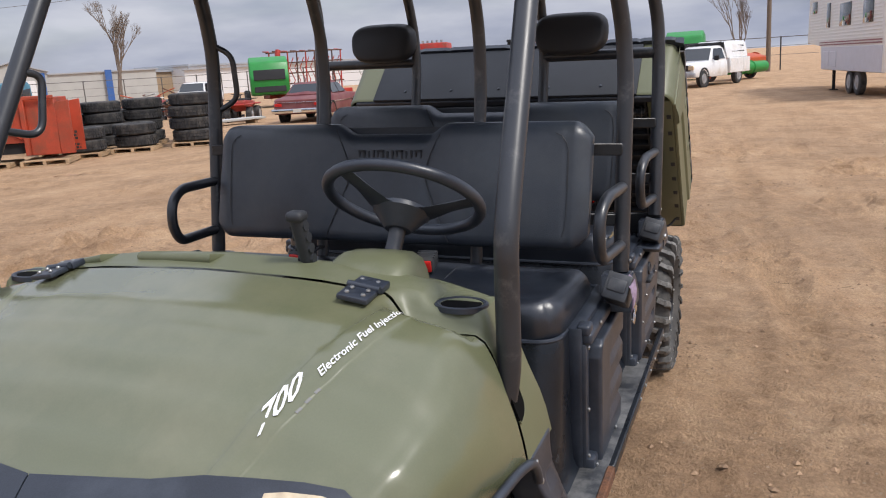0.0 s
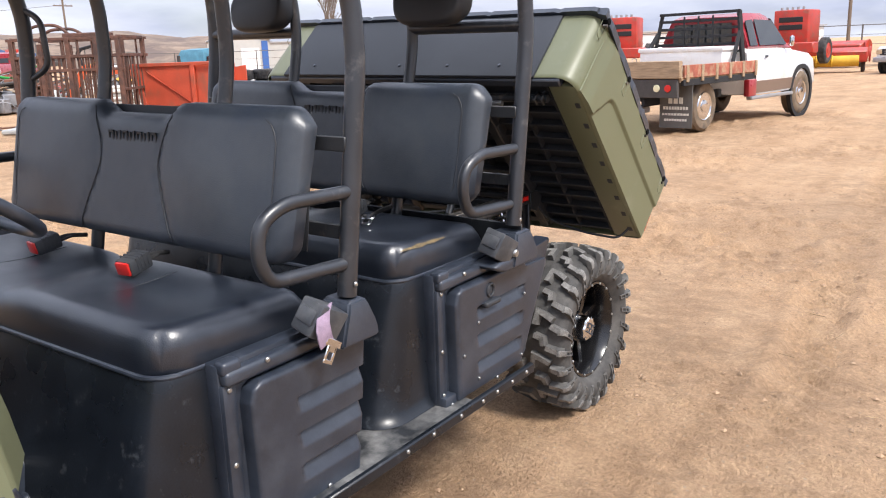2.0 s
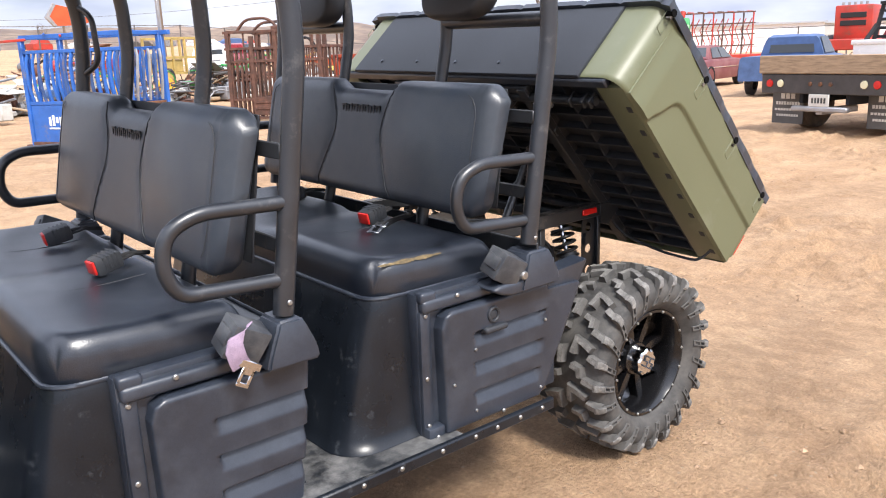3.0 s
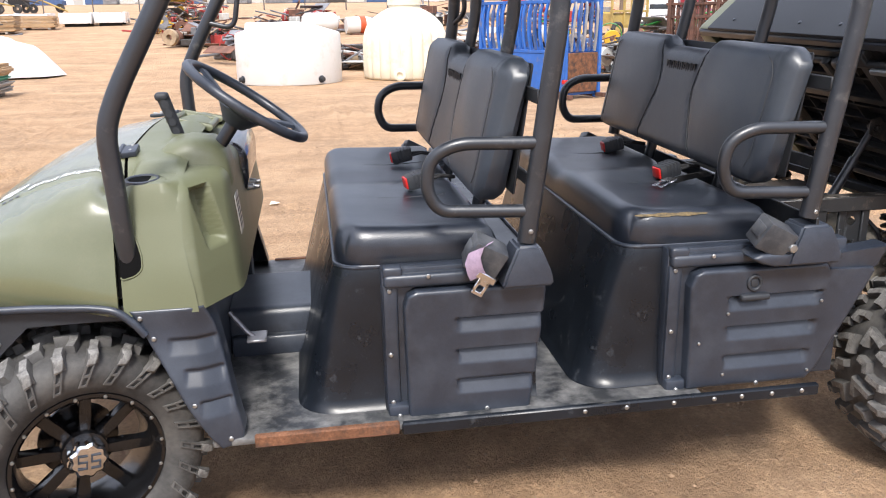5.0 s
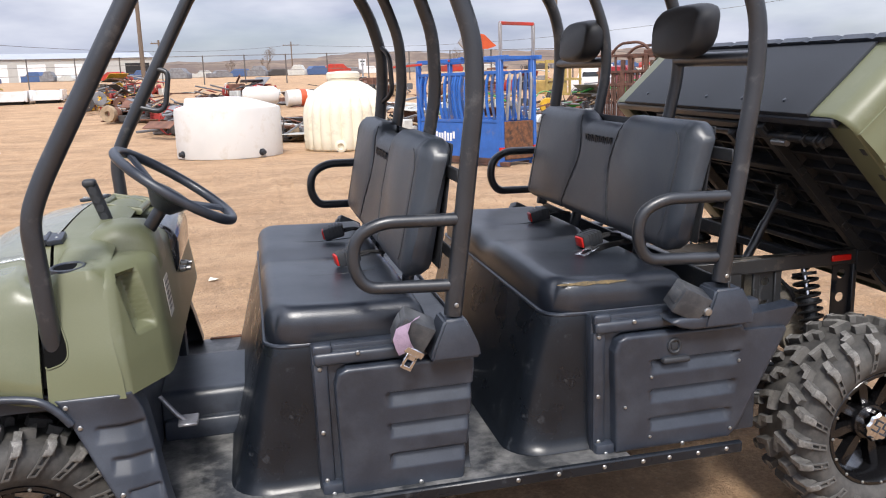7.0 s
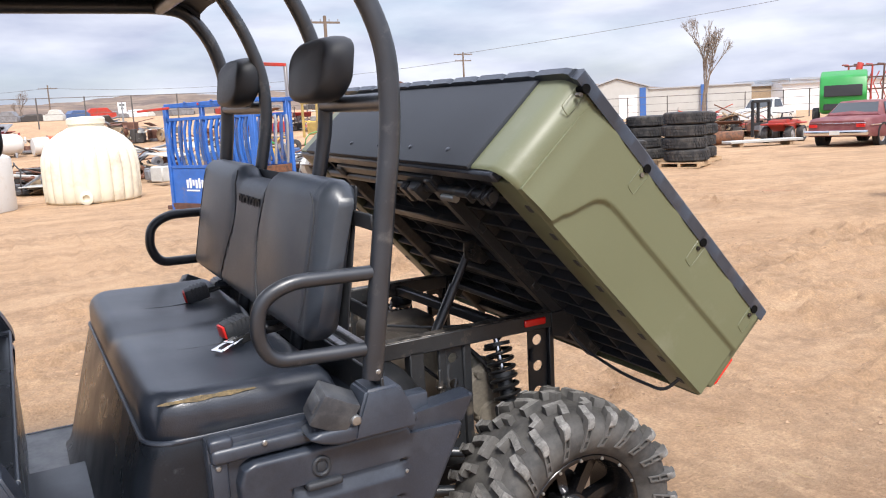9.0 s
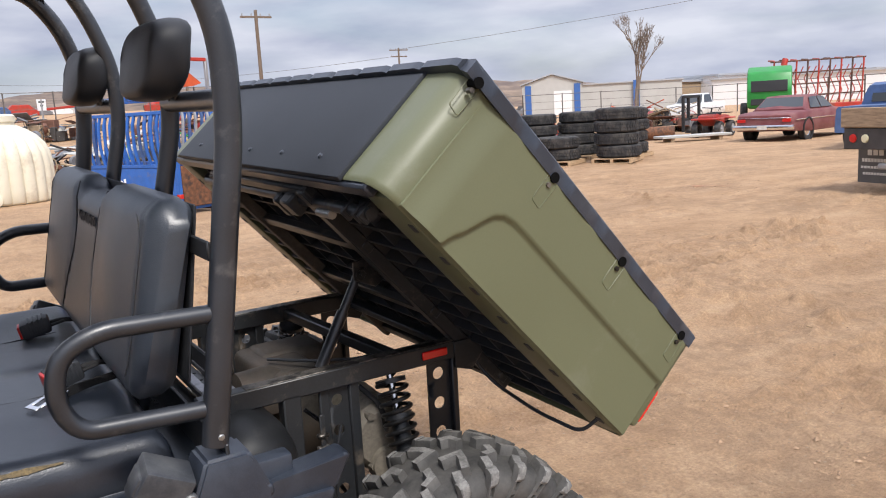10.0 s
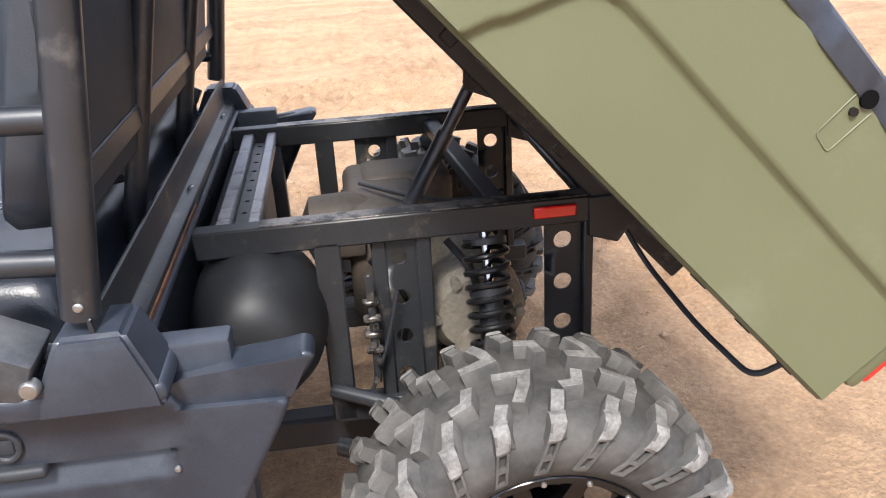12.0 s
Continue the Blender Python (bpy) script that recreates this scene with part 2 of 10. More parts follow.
def rbox(bm, lo, hi, bevel=0.0, segs=2, m=None):
    """A box from corner to corner with rounded edges."""
    c = [(a + b) / 2 for a, b in zip(lo, hi)]
    s = [abs(b - a) for a, b in zip(lo, hi)]
    mat = Matrix.Translation(c) @ Matrix.Diagonal((*s, 1))
    verts = bmesh.ops.create_cube(bm, size=1.0, matrix=mat)["verts"]
    if bevel > 0:
        edges = list({e for v in verts for e in v.link_edges})
        out = bmesh.ops.bevel(bm, geom=edges, offset=min(bevel, min(s) * 0.49), segments=segs, profile=0.5, affect="EDGES", clamp_overlap=True)
        verts = list({v for f in out["faces"] for v in f.verts} | {v for v in verts if v.is_valid})
    if m is not None:
        bmesh.ops.transform(bm, matrix=m, verts=verts)
    return verts


def prism(bm, pts, axis, a0, a1, bevel=0.0, segs=2, m=None):
    """A polygon of (u, v) drawn out along an axis. axis y: (x, z); axis x: (y, z); axis z: (x, y)."""
    def at(p, a):
        return {"y": (p[0], a, p[1]), "x": (a, p[0], p[1]), "z": (p[0], p[1], a)}[axis]
    low = [bm.verts.new(at(p, a0)) for p in pts]
    high = [bm.verts.new(at(p, a1)) for p in pts]
    faces = [bm.faces.new(low), bm.faces.new(high[::-1])]
    n = len(pts)
    for i in range(n):
        faces.append(bm.faces.new((low[i], low[(i + 1) % n], high[(i + 1) % n], high[i])))
    verts = low + high
    if bevel > 0:
        edges = list({e for f in faces for e in f.edges})
        out = bmesh.ops.bevel(bm, geom=edges, offset=bevel, segments=segs, profile=0.5, affect="EDGES", clamp_overlap=True)
        verts = list({v for f in out["faces"] for v in f.verts} | {v for v in verts if v.is_valid})
    if m is not None:
        bmesh.ops.transform(bm, matrix=m, verts=verts)
    return verts


def fillet(points, radius):
    """Rounds the inner corners of a polyline."""
    pts = [Vector(p) for p in points]
    out = [pts[0]]
    for a, b, c in zip(pts, pts[1:], pts[2:]):
        u, w = (a - b), (c - b)
        d = min(radius, u.length * 0.48, w.length * 0.48)
        p, q = b + u.normalized() * d, b + w.normalized() * d
        for k in range(7):
            t = k / 6
            out.append(p * (1 - t) ** 2 + b * 2 * t * (1 - t) + q * t * t)
    out.append(pts[-1])
    return out


def tube(bm, points, r, segs=14, bend=0.0, closed=False, caps=True):
    """A round bar swept along a line."""
    pts = fillet(points, bend) if bend else [Vector(p) for p in points]
    n = len(pts)
    rings, up = [], None
    for i, p in enumerate(pts):
        a = pts[(i - 1) % n] if closed or i else p
        b = pts[(i + 1) % n] if closed or i < n - 1 else p
        d = (b - a).normalized()
        if up is None:
            up = d.orthogonal().normalized()
        up = (up - d * up.dot(d))
        up = up.normalized() if up.length > 1e-6 else d.orthogonal().normalized()
        side = d.cross(up)
        rad = r[i] if isinstance(r, (list, tuple)) else r
        rings.append([bm.verts.new(p + (up * math.cos(k * math.tau / segs) + side * math.sin(k * math.tau / segs)) * rad) for k in range(segs)])
    for i in range(n if closed else n - 1):
        A, B = rings[i], rings[(i + 1) % n]
        for k in range(segs):
            bm.faces.new((A[k], A[(k + 1) % segs], B[(k + 1) % segs], B[k]))
    if caps and not closed:
        bm.faces.new(rings[0][::-1])
        bm.faces.new(rings[-1])


def lathe(bm, profile, segs=32, axis="y", closed=False, m=None):
    """A profile of (radius, along) turned round an axis."""
    rings = []
    for r, a in profile:
        ring = []
        for k in range(segs):
            c, s = r * math.cos(k * math.tau / segs), r * math.sin(k * math.tau / segs)
            v = {"y": (c, a, s), "z": (c, s, a), "x": (a, c, s)}[axis]
            ring.append(bm.verts.new((m @ Vector(v)) if m is not None else v))
        rings.append(ring)
    count = len(rings)
    for i in range(count if closed else count - 1):
        A, B = rings[i], rings[(i + 1) % count]
        for k in range(segs):
            bm.faces.new((A[k], A[(k + 1) % segs], B[(k + 1) % segs], B[k]))
    if not closed:
        for ring in (rings[0], rings[-1]):
            if (ring[0].co - ring[segs // 2].co).length > 1e-5:
                bm.faces.new(ring)


def loft(bm, rings, closed=True, caps=True):
    """Joins rings of equal count."""
    vs = [[bm.verts.new(p) for p in ring] for ring in rings]
    n = len(vs[0])
    for A, B in zip(vs, vs[1:]):
        for k in range(n if closed else n - 1):
            bm.faces.new((A[k], A[(k + 1) % n], B[(k + 1) % n], B[k]))
    if caps and closed:
        bm.faces.new(vs[0][::-1])
        bm.faces.new(vs[-1])
    return vs


def pressed_face(bm, left, right, face, back, grooves, edge=0.012, n=46, depth=0.021):
    """A moulded face between two upright edges, tables of (z, x), with grooves (z, x0, x1) pressed in; their floors slope out downwards."""
    lz, lx = zip(*left)
    rz, rx = zip(*right)
    low, high = max(lz[0], rz[0]), min(lz[-1], rz[-1])
    count = int((high - low) / 0.0045)
    zs = [low, low + 0.002] + [low + 0.005 + (high - low - 0.010) * k / count for k in range(count + 1)] + [high - 0.002, high]
    us = [0.0, 0.006] + [0.02 + 0.96 * k / n for k in range(n + 1)] + [0.994, 1.0]
    rows = []
    for z in zs:
        a, b = float(np.interp(z, lz, lx)), float(np.interp(z, rz, rx))
        row = []
        for u in us:
            x = a + (b - a) * u
            gap = min(x - a, b - x, z - low, high - z)
            deep = edge - math.sqrt(max(0.0, edge * edge - (edge - gap) ** 2)) if gap < edge else 0.0
            for gz, x0, x1 in grooves:
                h = (z - gz + 0.024) / 0.050
                if 0 < h < 1:
                    deep += depth * min(h / 0.84, (1 - h) / 0.16) * ease((x - x0) / 0.012) * ease((x1 - x) / 0.012)
            row.append((x, face(x, z, deep), z))
        rows.append(row)
    vs = loft(bm, rows, closed=False, caps=False)
    rim = vs[0] + [r[-1] for r in vs[1:-1]] + vs[-1][::-1] + [r[0] for r in vs[-2:0:-1]]
    rear = [bm.verts.new((v.co.x, back(v.co.x, v.co.z), v.co.z)) for v in rim]
    for k in range(len(rim)):
        j = (k + 1) % len(rim)
        bm.faces.new((rim[k], rim[j], rear[j], rear[k]))


def bolt_mesh(r=0.0072, h=0.005):
    bm = bm_new()
    lathe(bm, [(r, 0), (r, -h * 0.5), (r * 0.7, -h), (r * 0.2, -h * 1.1)], 10)
    return finish("bolt", bm, M_ZINC)


def lerp(table, x):
    for (x0, y0), (x1, y1) in zip(table, table[1:]):
        if x <= x1:
            t = max(0.0, (x - x0) / (x1 - x0))
            t = t * t * (3 - 2 * t) * 0.35 + t * 0.65
            return y0 + (y1 - y0) * t
    return table[-1][1]

# ---- Ground: one sheet of driven sandy dirt out to the horizon. ----
def value_noise(x, y, cell, seed):
    """Smooth lattice noise from -1 to 1."""
    rng = np.random.RandomState(seed)
    table = rng.uniform(-1, 1, (256, 256))
    gx, gy = x / cell, y / cell
    ix, iy = np.floor(gx).astype(int), np.floor(gy).astype(int)
    fx, fy = gx - ix, gy - iy
    fx, fy = fx * fx * (3 - 2 * fx), fy * fy * (3 - 2 * fy)
    a, b = table[ix % 256, iy % 256], table[(ix + 1) % 256, iy % 256]
    c, d = table[ix % 256, (iy + 1) % 256], table[(ix + 1) % 256, (iy + 1) % 256]
    return (a * (1 - fx) + b * fx) * (1 - fy) + (c * (1 - fx) + d * fx) * fy


RUTS = [(-2.4, 0.02, 0.5, 0.0), (-3.9, -0.03, 0.9, 0.4), (2.3, 0.05, 0.7, 1.0), (3.8, 0.03, 0.6, 1.4), (6.2, -0.05, 1.2, 2.0), (7.7, -0.04, 1.1, 2.3), (10.5, 0.08, 1.5, 0.7), (-5.4, 0.06, 1.0, 3.0), (13.5, -0.03, 1.6, 1.9), (-2.9, -0.16, 0.8, 0.9), (-4.3, -0.15, 0.8, 1.1), (-1.7, 0.14, 0.6, 2.2), (-7.2, 0.10, 0.9, 0.2)]


def ground_z(x, y):
    x, y = np.asarray(x, float), np.asarray(y, float)
    near = np.exp(-(((x - 1.4) / 3.2) ** 2 + ((y - 0.1) / 2.6) ** 2))
    z = near * (0.010 * (x - 1.4) + 0.014 + 0.020 * (y - CY_G))
    z = z + 0.020 * value_noise(x, y, 2.7, 1) + 0.014 * value_noise(x, y, 0.9, 2) * (1 - 0.4 * near)
    z = z + 0.14 * np.exp(-(((x - 14.6) / 4.0) ** 2 + ((y - 3.0) / 3.0) ** 2))
    close = np.exp(-(np.maximum(0, np.hypot(x - 1.5, y + 0.5) - 7.0) / 12.0) ** 2)
    ridge = 1 - np.abs(value_noise(x + y * 0.3, y, 0.23, 4) + 0.5 * value_noise(x, y, 0.11, 5))
    lump = np.clip(value_noise(x, y + x * 0.2, 0.15, 7) + 0.6 * value_noise(x, y, 0.075, 8) - 0.15, 0, 1)
    clod = value_noise(x, y, 0.36, 3) * 0.016 + ridge ** 3 * 0.030 + lump * 0.060 + value_noise(x, y, 0.08, 6) * 0.005
    rough = np.clip(0.45 + 1.1 * value_noise(x, y, 1.1, 9), 0.10, 1.25) * (1 - 0.6 * near)
    z = z + 1.35 * clod * close * rough
    for off, slope, bend, ph in RUTS:
        line = off + slope * x + bend * np.sin(x * 0.11 + ph) - bend * math.sin(ph)
        d = y - line + 0.05 * value_noise(x, y, 0.7, 17)
        wear = np.clip(0.6 + 0.9 * value_noise(x, y, 2.2, 21), 0.1, 1.2)
        body = np.exp(-(d / 0.13) ** 4)
        edge = np.exp(-((np.abs(d) - 0.19) / 0.06) ** 2)
        bars = np.sign(np.sin((x + np.abs(d) * 0.9) * math.tau / 0.115)) * 0.5
        z = z + close * ((body * (-0.024 + 0.026 * bars) + edge * (0.012 + 0.024 * value_noise(x, y, 0.16, 23))) * wear)
    return z + rise(x, y)


def rise(x, y):
    """The yard climbs gently towards the long shed and the hills."""
    u = np.maximum(0.0, y - 20.0)
    side = np.clip((y * 0.55 - x + 12) / 20, 0.0, 1.0)
    return 5.2 * (1 - np.exp(-u * u / (u + 4.0) / 78.0)) * side * side * (3 - 2 * side)


CY_G = 0.10


def stations(lo, hi, step, far):
    mid = list(np.arange(lo, hi + 1e-6, step))
    out, d, x = [], step, hi
    while x < far:
        d *= 1.16
        x += d
        out.append(x)
    low, d, x = [], step, lo
    while x > -far:
        d *= 1.16
        x -= d
        low.append(x)
    return np.array(low[::-1] + mid + out)


def ground_material():
    m = bpy.data.materials.new("sandy_dirt")
    m.use_nodes = True
    nt = m.node_tree
    n, link = nt.nodes.new, nt.links.new
    b = nt.nodes["Principled BSDF"]
    b.inputs["Specular IOR Level"].default_value = 0.18
    co = n("ShaderNodeTexCoord")

    def noisy(scale, detail, rough=0.6, vec=None):
        t = n("ShaderNodeTexNoise")
        t.inputs["Scale"].default_value, t.inputs["Detail"].default_value, t.inputs["Roughness"].default_value = scale, detail, rough
        link(vec or co.outputs["Object"], t.inputs["Vector"])
        return t.outputs[0]

    mp = n("ShaderNodeMapping")
    mp.inputs["Scale"].default_value = (0.35, 1.6, 1)
    mp.inputs["Rotation"].default_value = (0, 0, radians(12))
    link(co.outputs["Object"], mp.inputs[0])
    broad, streak, patch, grit = noisy(0.22, 6), noisy(1.0, 7, 0.65, mp.outputs[0]), noisy(2.6, 8, 0.7), noisy(60, 4)
    ramp = n("ShaderNodeValToRGB")
    el = ramp.color_ramp.elements
    el[0].position, el[0].color = 0.36, (0.39, 0.243, 0.140, 1)
    el[1].position, el[1].color = 0.66, (0.585, 0.398, 0.248, 1)
    mid = ramp.color_ramp.elements.new(0.50)
    mid.color = (0.51, 0.331, 0.198, 1)
    add = n("ShaderNodeMix")
    add.inputs[0].default_value = 0.55
    link(patch, add.inputs[2])
    link(streak, add.inputs[3])
    link(add.outputs[0], ramp.inputs[0])
    damp, mix = n("ShaderNodeMapRange"), n("ShaderNodeMix")
    damp.inputs[1].default_value, damp.inputs[2].default_value, damp.inputs[4].default_value = 0.54, 0.70, 0.42
    link(broad, damp.inputs[0])
    mix.data_type = "RGBA"
    link(damp.outputs[0], mix.inputs[0])
    link(ramp.outputs[0], mix.inputs[6])
    mix.inputs[7].default_value = (0.295, 0.190, 0.118, 1)
    fine = n("ShaderNodeMix")
    fine.data_type, fine.blend_type = "RGBA", "OVERLAY"
    fine.inputs[0].default_value = 0.55
    link(mix.outputs[2], fine.inputs[6])
    link(grit, fine.inputs[7])
    rake = n("ShaderNodeMapping")
    rake.inputs["Scale"].default_value = (1.25, 0.8, 1)
    rake.inputs["Rotation"].default_value = (0, 0, radians(-8))
    link(co.outputs["Object"], rake.inputs[0])
    churn, rip, rub, dk = noisy(0.75, 5, 0.6), noisy(9.0, 7, 0.72, rake.outputs[0]), n("ShaderNodeMath"), n("ShaderNodeMapRange")
    rub.operation = "MULTIPLY"
    link(churn, rub.inputs[0])
    link(rip, rub.inputs[1])
    dk.inputs[1].default_value, dk.inputs[2].default_value, dk.inputs[4].default_value = 0.22, 0.36, 0.52
    link(rub.outputs[0], dk.inputs[0])
    moist = n("ShaderNodeMix")
    moist.data_type = "RGBA"
    link(dk.outputs[0], moist.inputs[0])
    link(fine.outputs[2], moist.inputs[6])
    moist.inputs[7].default_value = (0.245, 0.157, 0.098, 1)
    fine = moist
    vor, peb, pm = n("ShaderNodeTexVoronoi"), n("ShaderNodeMapRange"), n("ShaderNodeMix")
    vor.inputs["Scale"].default_value = 21
    link(co.outputs["Object"], vor.inputs["Vector"])
    peb.inputs[1].default_value, peb.inputs[2].default_value, peb.inputs[3].default_value, peb.inputs[4].default_value = 0.10, 0.16, 0.65, 0.0
    link(vor.outputs["Distance"], peb.inputs[0])
    pm.data_type = "RGBA"
    link(peb.outputs[0], pm.inputs[0])
    link(fine.outputs[2], pm.inputs[6])
    tone = n("ShaderNodeMix")
    tone.data_type = "RGBA"
    tone.inputs[6].default_value, tone.inputs[7].default_value = (0.20, 0.125, 0.075, 1), (0.56, 0.44, 0.32, 1)
    link(vor.outputs["Color"], tone.inputs[0])
    link(tone.outputs[2], pm.inputs[7])
    link(pm.outputs[2], b.inputs["Base Color"])
    b.inputs["Roughness"].default_value = 0.93
    h1 = n("ShaderNodeMath")
    h1.operation = "MULTIPLY_ADD"
    link(patch, h1.inputs[0])
    h1.inputs[1].default_value = 1.4
    h2 = n("ShaderNodeMath")
    h2.operation = "MULTIPLY_ADD"
    link(noisy(55, 6, 0.7), h2.inputs[0])
    h2.inputs[1].default_value = 0.75
    link(noisy(14, 8, 0.72, rake.outputs[0]), h2.inputs[2])
    link(h2.outputs[0], h1.inputs[2])
    bp = n("ShaderNodeBump")
    bp.inputs["Strength"].default_value, bp.inputs["Distance"].default_value = 0.9, 0.045
    link(h1.outputs[0], bp.inputs["Height"])
    link(bp.outputs[0], b.inputs["Normal"])
    return m


def build_ground():
    xs, ys = stations(-4.2, 13.0, 0.031, 2600.0), stations(-4.6, 6.0, 0.031, 2600.0)
    gx, gy = np.meshgrid(xs, ys, indexing="ij")
    gz = ground_z(gx, gy) - GROUND_DROP
    nx, ny = gx.shape
    verts = np.stack([gx, gy, gz], -1).reshape(-1, 3)
    idx = np.arange(nx * ny).reshape(nx, ny)
    quads = np.stack([idx[:-1, :-1], idx[1:, :-1], idx[1:, 1:], idx[:-1, 1:]], -1).reshape(-1, 4)
    me = bpy.data.meshes.new("ground")
    me.vertices.add(len(verts))
    me.vertices.foreach_set("co", verts.ravel())
    me.loops.add(quads.size)
    me.loops.foreach_set("vertex_index", quads.ravel())
    me.polygons.add(len(quads))
    me.polygons.foreach_set("loop_start", np.arange(0, quads.size, 4))
    me.polygons.foreach_set("use_smooth", np.ones(len(quads), bool))
    me.update(calc_edges=True)
    me.materials.append(ground_material())
    tagged(new("ground", me), "sandy tan dirt yard with tyre tracks", "ground", kind="structure")


GROUND_DROP = 0.034
build_ground()

# ---- The utility vehicle, in its own axes: x to its rear, y to its right, z up. ----
CY = 0.10          # its middle line
REAR_X = 0.857     # how far the rear bench stands behind the front one
vehicle = thing("utility_vehicle", "olive green six-seat utility side-by-side with raised dump bed on dirt", "utility vehicle", LEVEL)
BOLT = bolt_mesh()


def bolts(parent, places, mesh=None, m=None):
    for p in places:
        part("bolt", mesh or BOLT, None, parent, m=Matrix.Translation(p) if m is None else Matrix.Translation(p) @ m)


# Wheels.
TYRE_R = 0.356


def tyre_mesh(radius=TYRE_R, half=0.146):
    bm = bm_new()
    tread = radius - 0.026
    prof = [(0.204, -0.100), (0.216, -0.114), (0.240, -0.130), (0.270, -0.137), (0.296, -0.133), (tread - 0.014, -0.119), (tread - 0.004, -0.096), (tread, -0.05), (tread + 0.001, 0.0)]
    prof = prof + [(r, -a) for r, a in prof[-2::-1]]
    lathe(bm, [(r, a * half / 0.135) for r, a in prof] + [(0.198, 0.09), (0.198, -0.09)], 48, closed=True)
    return finish("tyre", bm, M_RUBBER, 50)


def lug_mesh(radius=TYRE_R, half=0.146, count=24):
    """The tread: shoulder blocks that run down the walls as leaning ridges, and bent hooks nearer the middle."""
    bm = bm_new()
    rng = random.Random(7)

    def crown(w):
        return radius - 0.020 * (abs(w) / half) ** 2.6

    def bar(side, way, hw, tall=0.032):
        rows = []
        n = len(way)
        for i, (w, s) in enumerate(way):
            before, after = way[max(0, i - 1)], way[min(n - 1, i + 1)]
            u = Vector((w - before[0], s - before[1])) if i else Vector((after[0] - w, after[1] - s))
            v = Vector((after[0] - w, after[1] - s)) if i < n - 1 else u
            u.normalize(), v.normalize()
            mid = (u + v).normalized()
            reach = 1 / max(0.6, mid.dot(v))
            nw, ns = -mid.y * reach, mid.x * reach
            ring = []
            for f, up in ((-1.22, 0), (-0.98, 1), (-0.78, 2), (0.78, 2), (0.98, 1), (1.22, 0)):
                r = crown(w) + (-tall, -0.005, 0.0)[up]
                ww, ss = w + nw * hw * f, (s + ns * hw * f) / radius
                ring.append((r * math.cos(ss), side * ww, r * math.sin(ss)))
            rows.append(ring)
        loft(bm, rows, closed=True, caps=True)

    def at_wall(side, s0, f, across, e):
        r = radius - 0.018 - 0.096 * f
        ph = (s0 - 0.001 + 0.040 * max(0.0, f) ** 1.3) / radius + across / r
        w = half * (0.955 + 0.085 * math.sin(math.pi * (0.12 + 0.72 * f))) + e
        return (r * math.cos(ph), side * w, r * math.sin(ph))

    def wall_ridge(side, s0):
        """A lug's solid upper part on the wall and the framed outline that runs on below it."""
        rows = []
        for f, wide, e in ((-0.06, 0.0128, -0.004), (0.02, 0.0128, 0.006), (0.16, 0.0122, 0.0085), (0.30, 0.0115, 0.0075), (0.37, 0.0110, 0.003)):
            rows.append([at_wall(side, s0, f, -wide * 1.15, -0.014), at_wall(side, s0, f, -wide, e - 0.002), at_wall(side, s0, f, -wide * 0.72, e), at_wall(side, s0, f, wide * 0.72, e), at_wall(side, s0, f, wide, e - 0.002), at_wall(side, s0, f, wide * 1.15, -0.014)])
        loft(bm, rows, closed=True, caps=True)
        for across0, across1, f0, f1 in ((-0.0105, -0.0060, 0.36, 1), (0.0060, 0.0105, 0.36, 1), (-0.0105, 0.0105, 0.62, 0.70), (-0.0105, 0.0105, 0.93, 1.0)):
            rows = []
            steps = 4 if f1 - f0 > 0.5 else 1
            for k in range(steps + 1):
                f = f0 + (f1 - f0) * k / steps
                rows.append([at_wall(side, s0, f, across0, -0.012), at_wall(side, s0, f, across0, 0.004 - 0.002 * f), at_wall(side, s0, f, across1, 0.004 - 0.002 * f), at_wall(side, s0, f, across1, -0.012)])
            loft(bm, rows, closed=True, caps=True)

    step = math.tau * radius / count
    for side in (-1, 1):
        for i in range(count):
            s = (i + (0.5 if side > 0 else 0.0)) * step + rng.uniform(-0.0015, 0.0015)
            bar(side, [(0.094 if i % 2 else 0.082, s - 0.016), (0.112, s - 0.008), (0.130, s - 0.002), (0.1455, s)], 0.0135)
            wall_ridge(side, s)
            if i % 2 == 0:
                k = s + step * 0.5
                bar(side, [(0.098, k + 0.006), (0.060, k - 0.012), (0.030, k - 0.020), (0.024, k + 0.034)], 0.0130)
            else:
                k = s + step * 0.5
                bar(side, [(0.070, k + 0.022), (0.064, k - 0.008), (0.028, k - 0.016)], 0.0125)
    me = finish("tread", bm, M_LUG, 30)
    me.materials.append(M_LUGTOP)
    for p in me.polygons:
        c, nn = p.center, p.normal
        r = math.hypot(c.x, c.z)
        on_top = r > radius - 0.024 and (nn.x * c.x + nn.z * c.z) / r > 0.80
        on_wall = r > radius - 0.052 and abs(c.y) > half * 1.015 and abs(nn.y) > 0.8
        if on_top or on_wall:
            p.material_index = 1
    return me


def rim_mesh():
    bm = bm_new()
    lathe(bm, [(0.206, -0.118), (0.213, -0.111), (0.209, -0.100), (0.194, -0.096), (0.184, -0.060), (0.176, 0.02), (0.190, 0.085), (0.208, 0.105), (0.204, 0.110), (0.182, 0.09), (0.168, 0.02), (0.176, -0.060), (0.184, -0.100), (0.196, -0.119)], 48, closed=True)
    lathe(bm, [(0.066, -0.045), (0.062, -0.055), (0.030, -0.057), (0.030, 0.03), (0.066, 0.03)], 24, closed=True)
    lathe(bm, [(0.112, 0.045), (0.112, 0.055), (0.02, 0.055)], 24)
    return finish("rim", bm, M_RIM, 35)


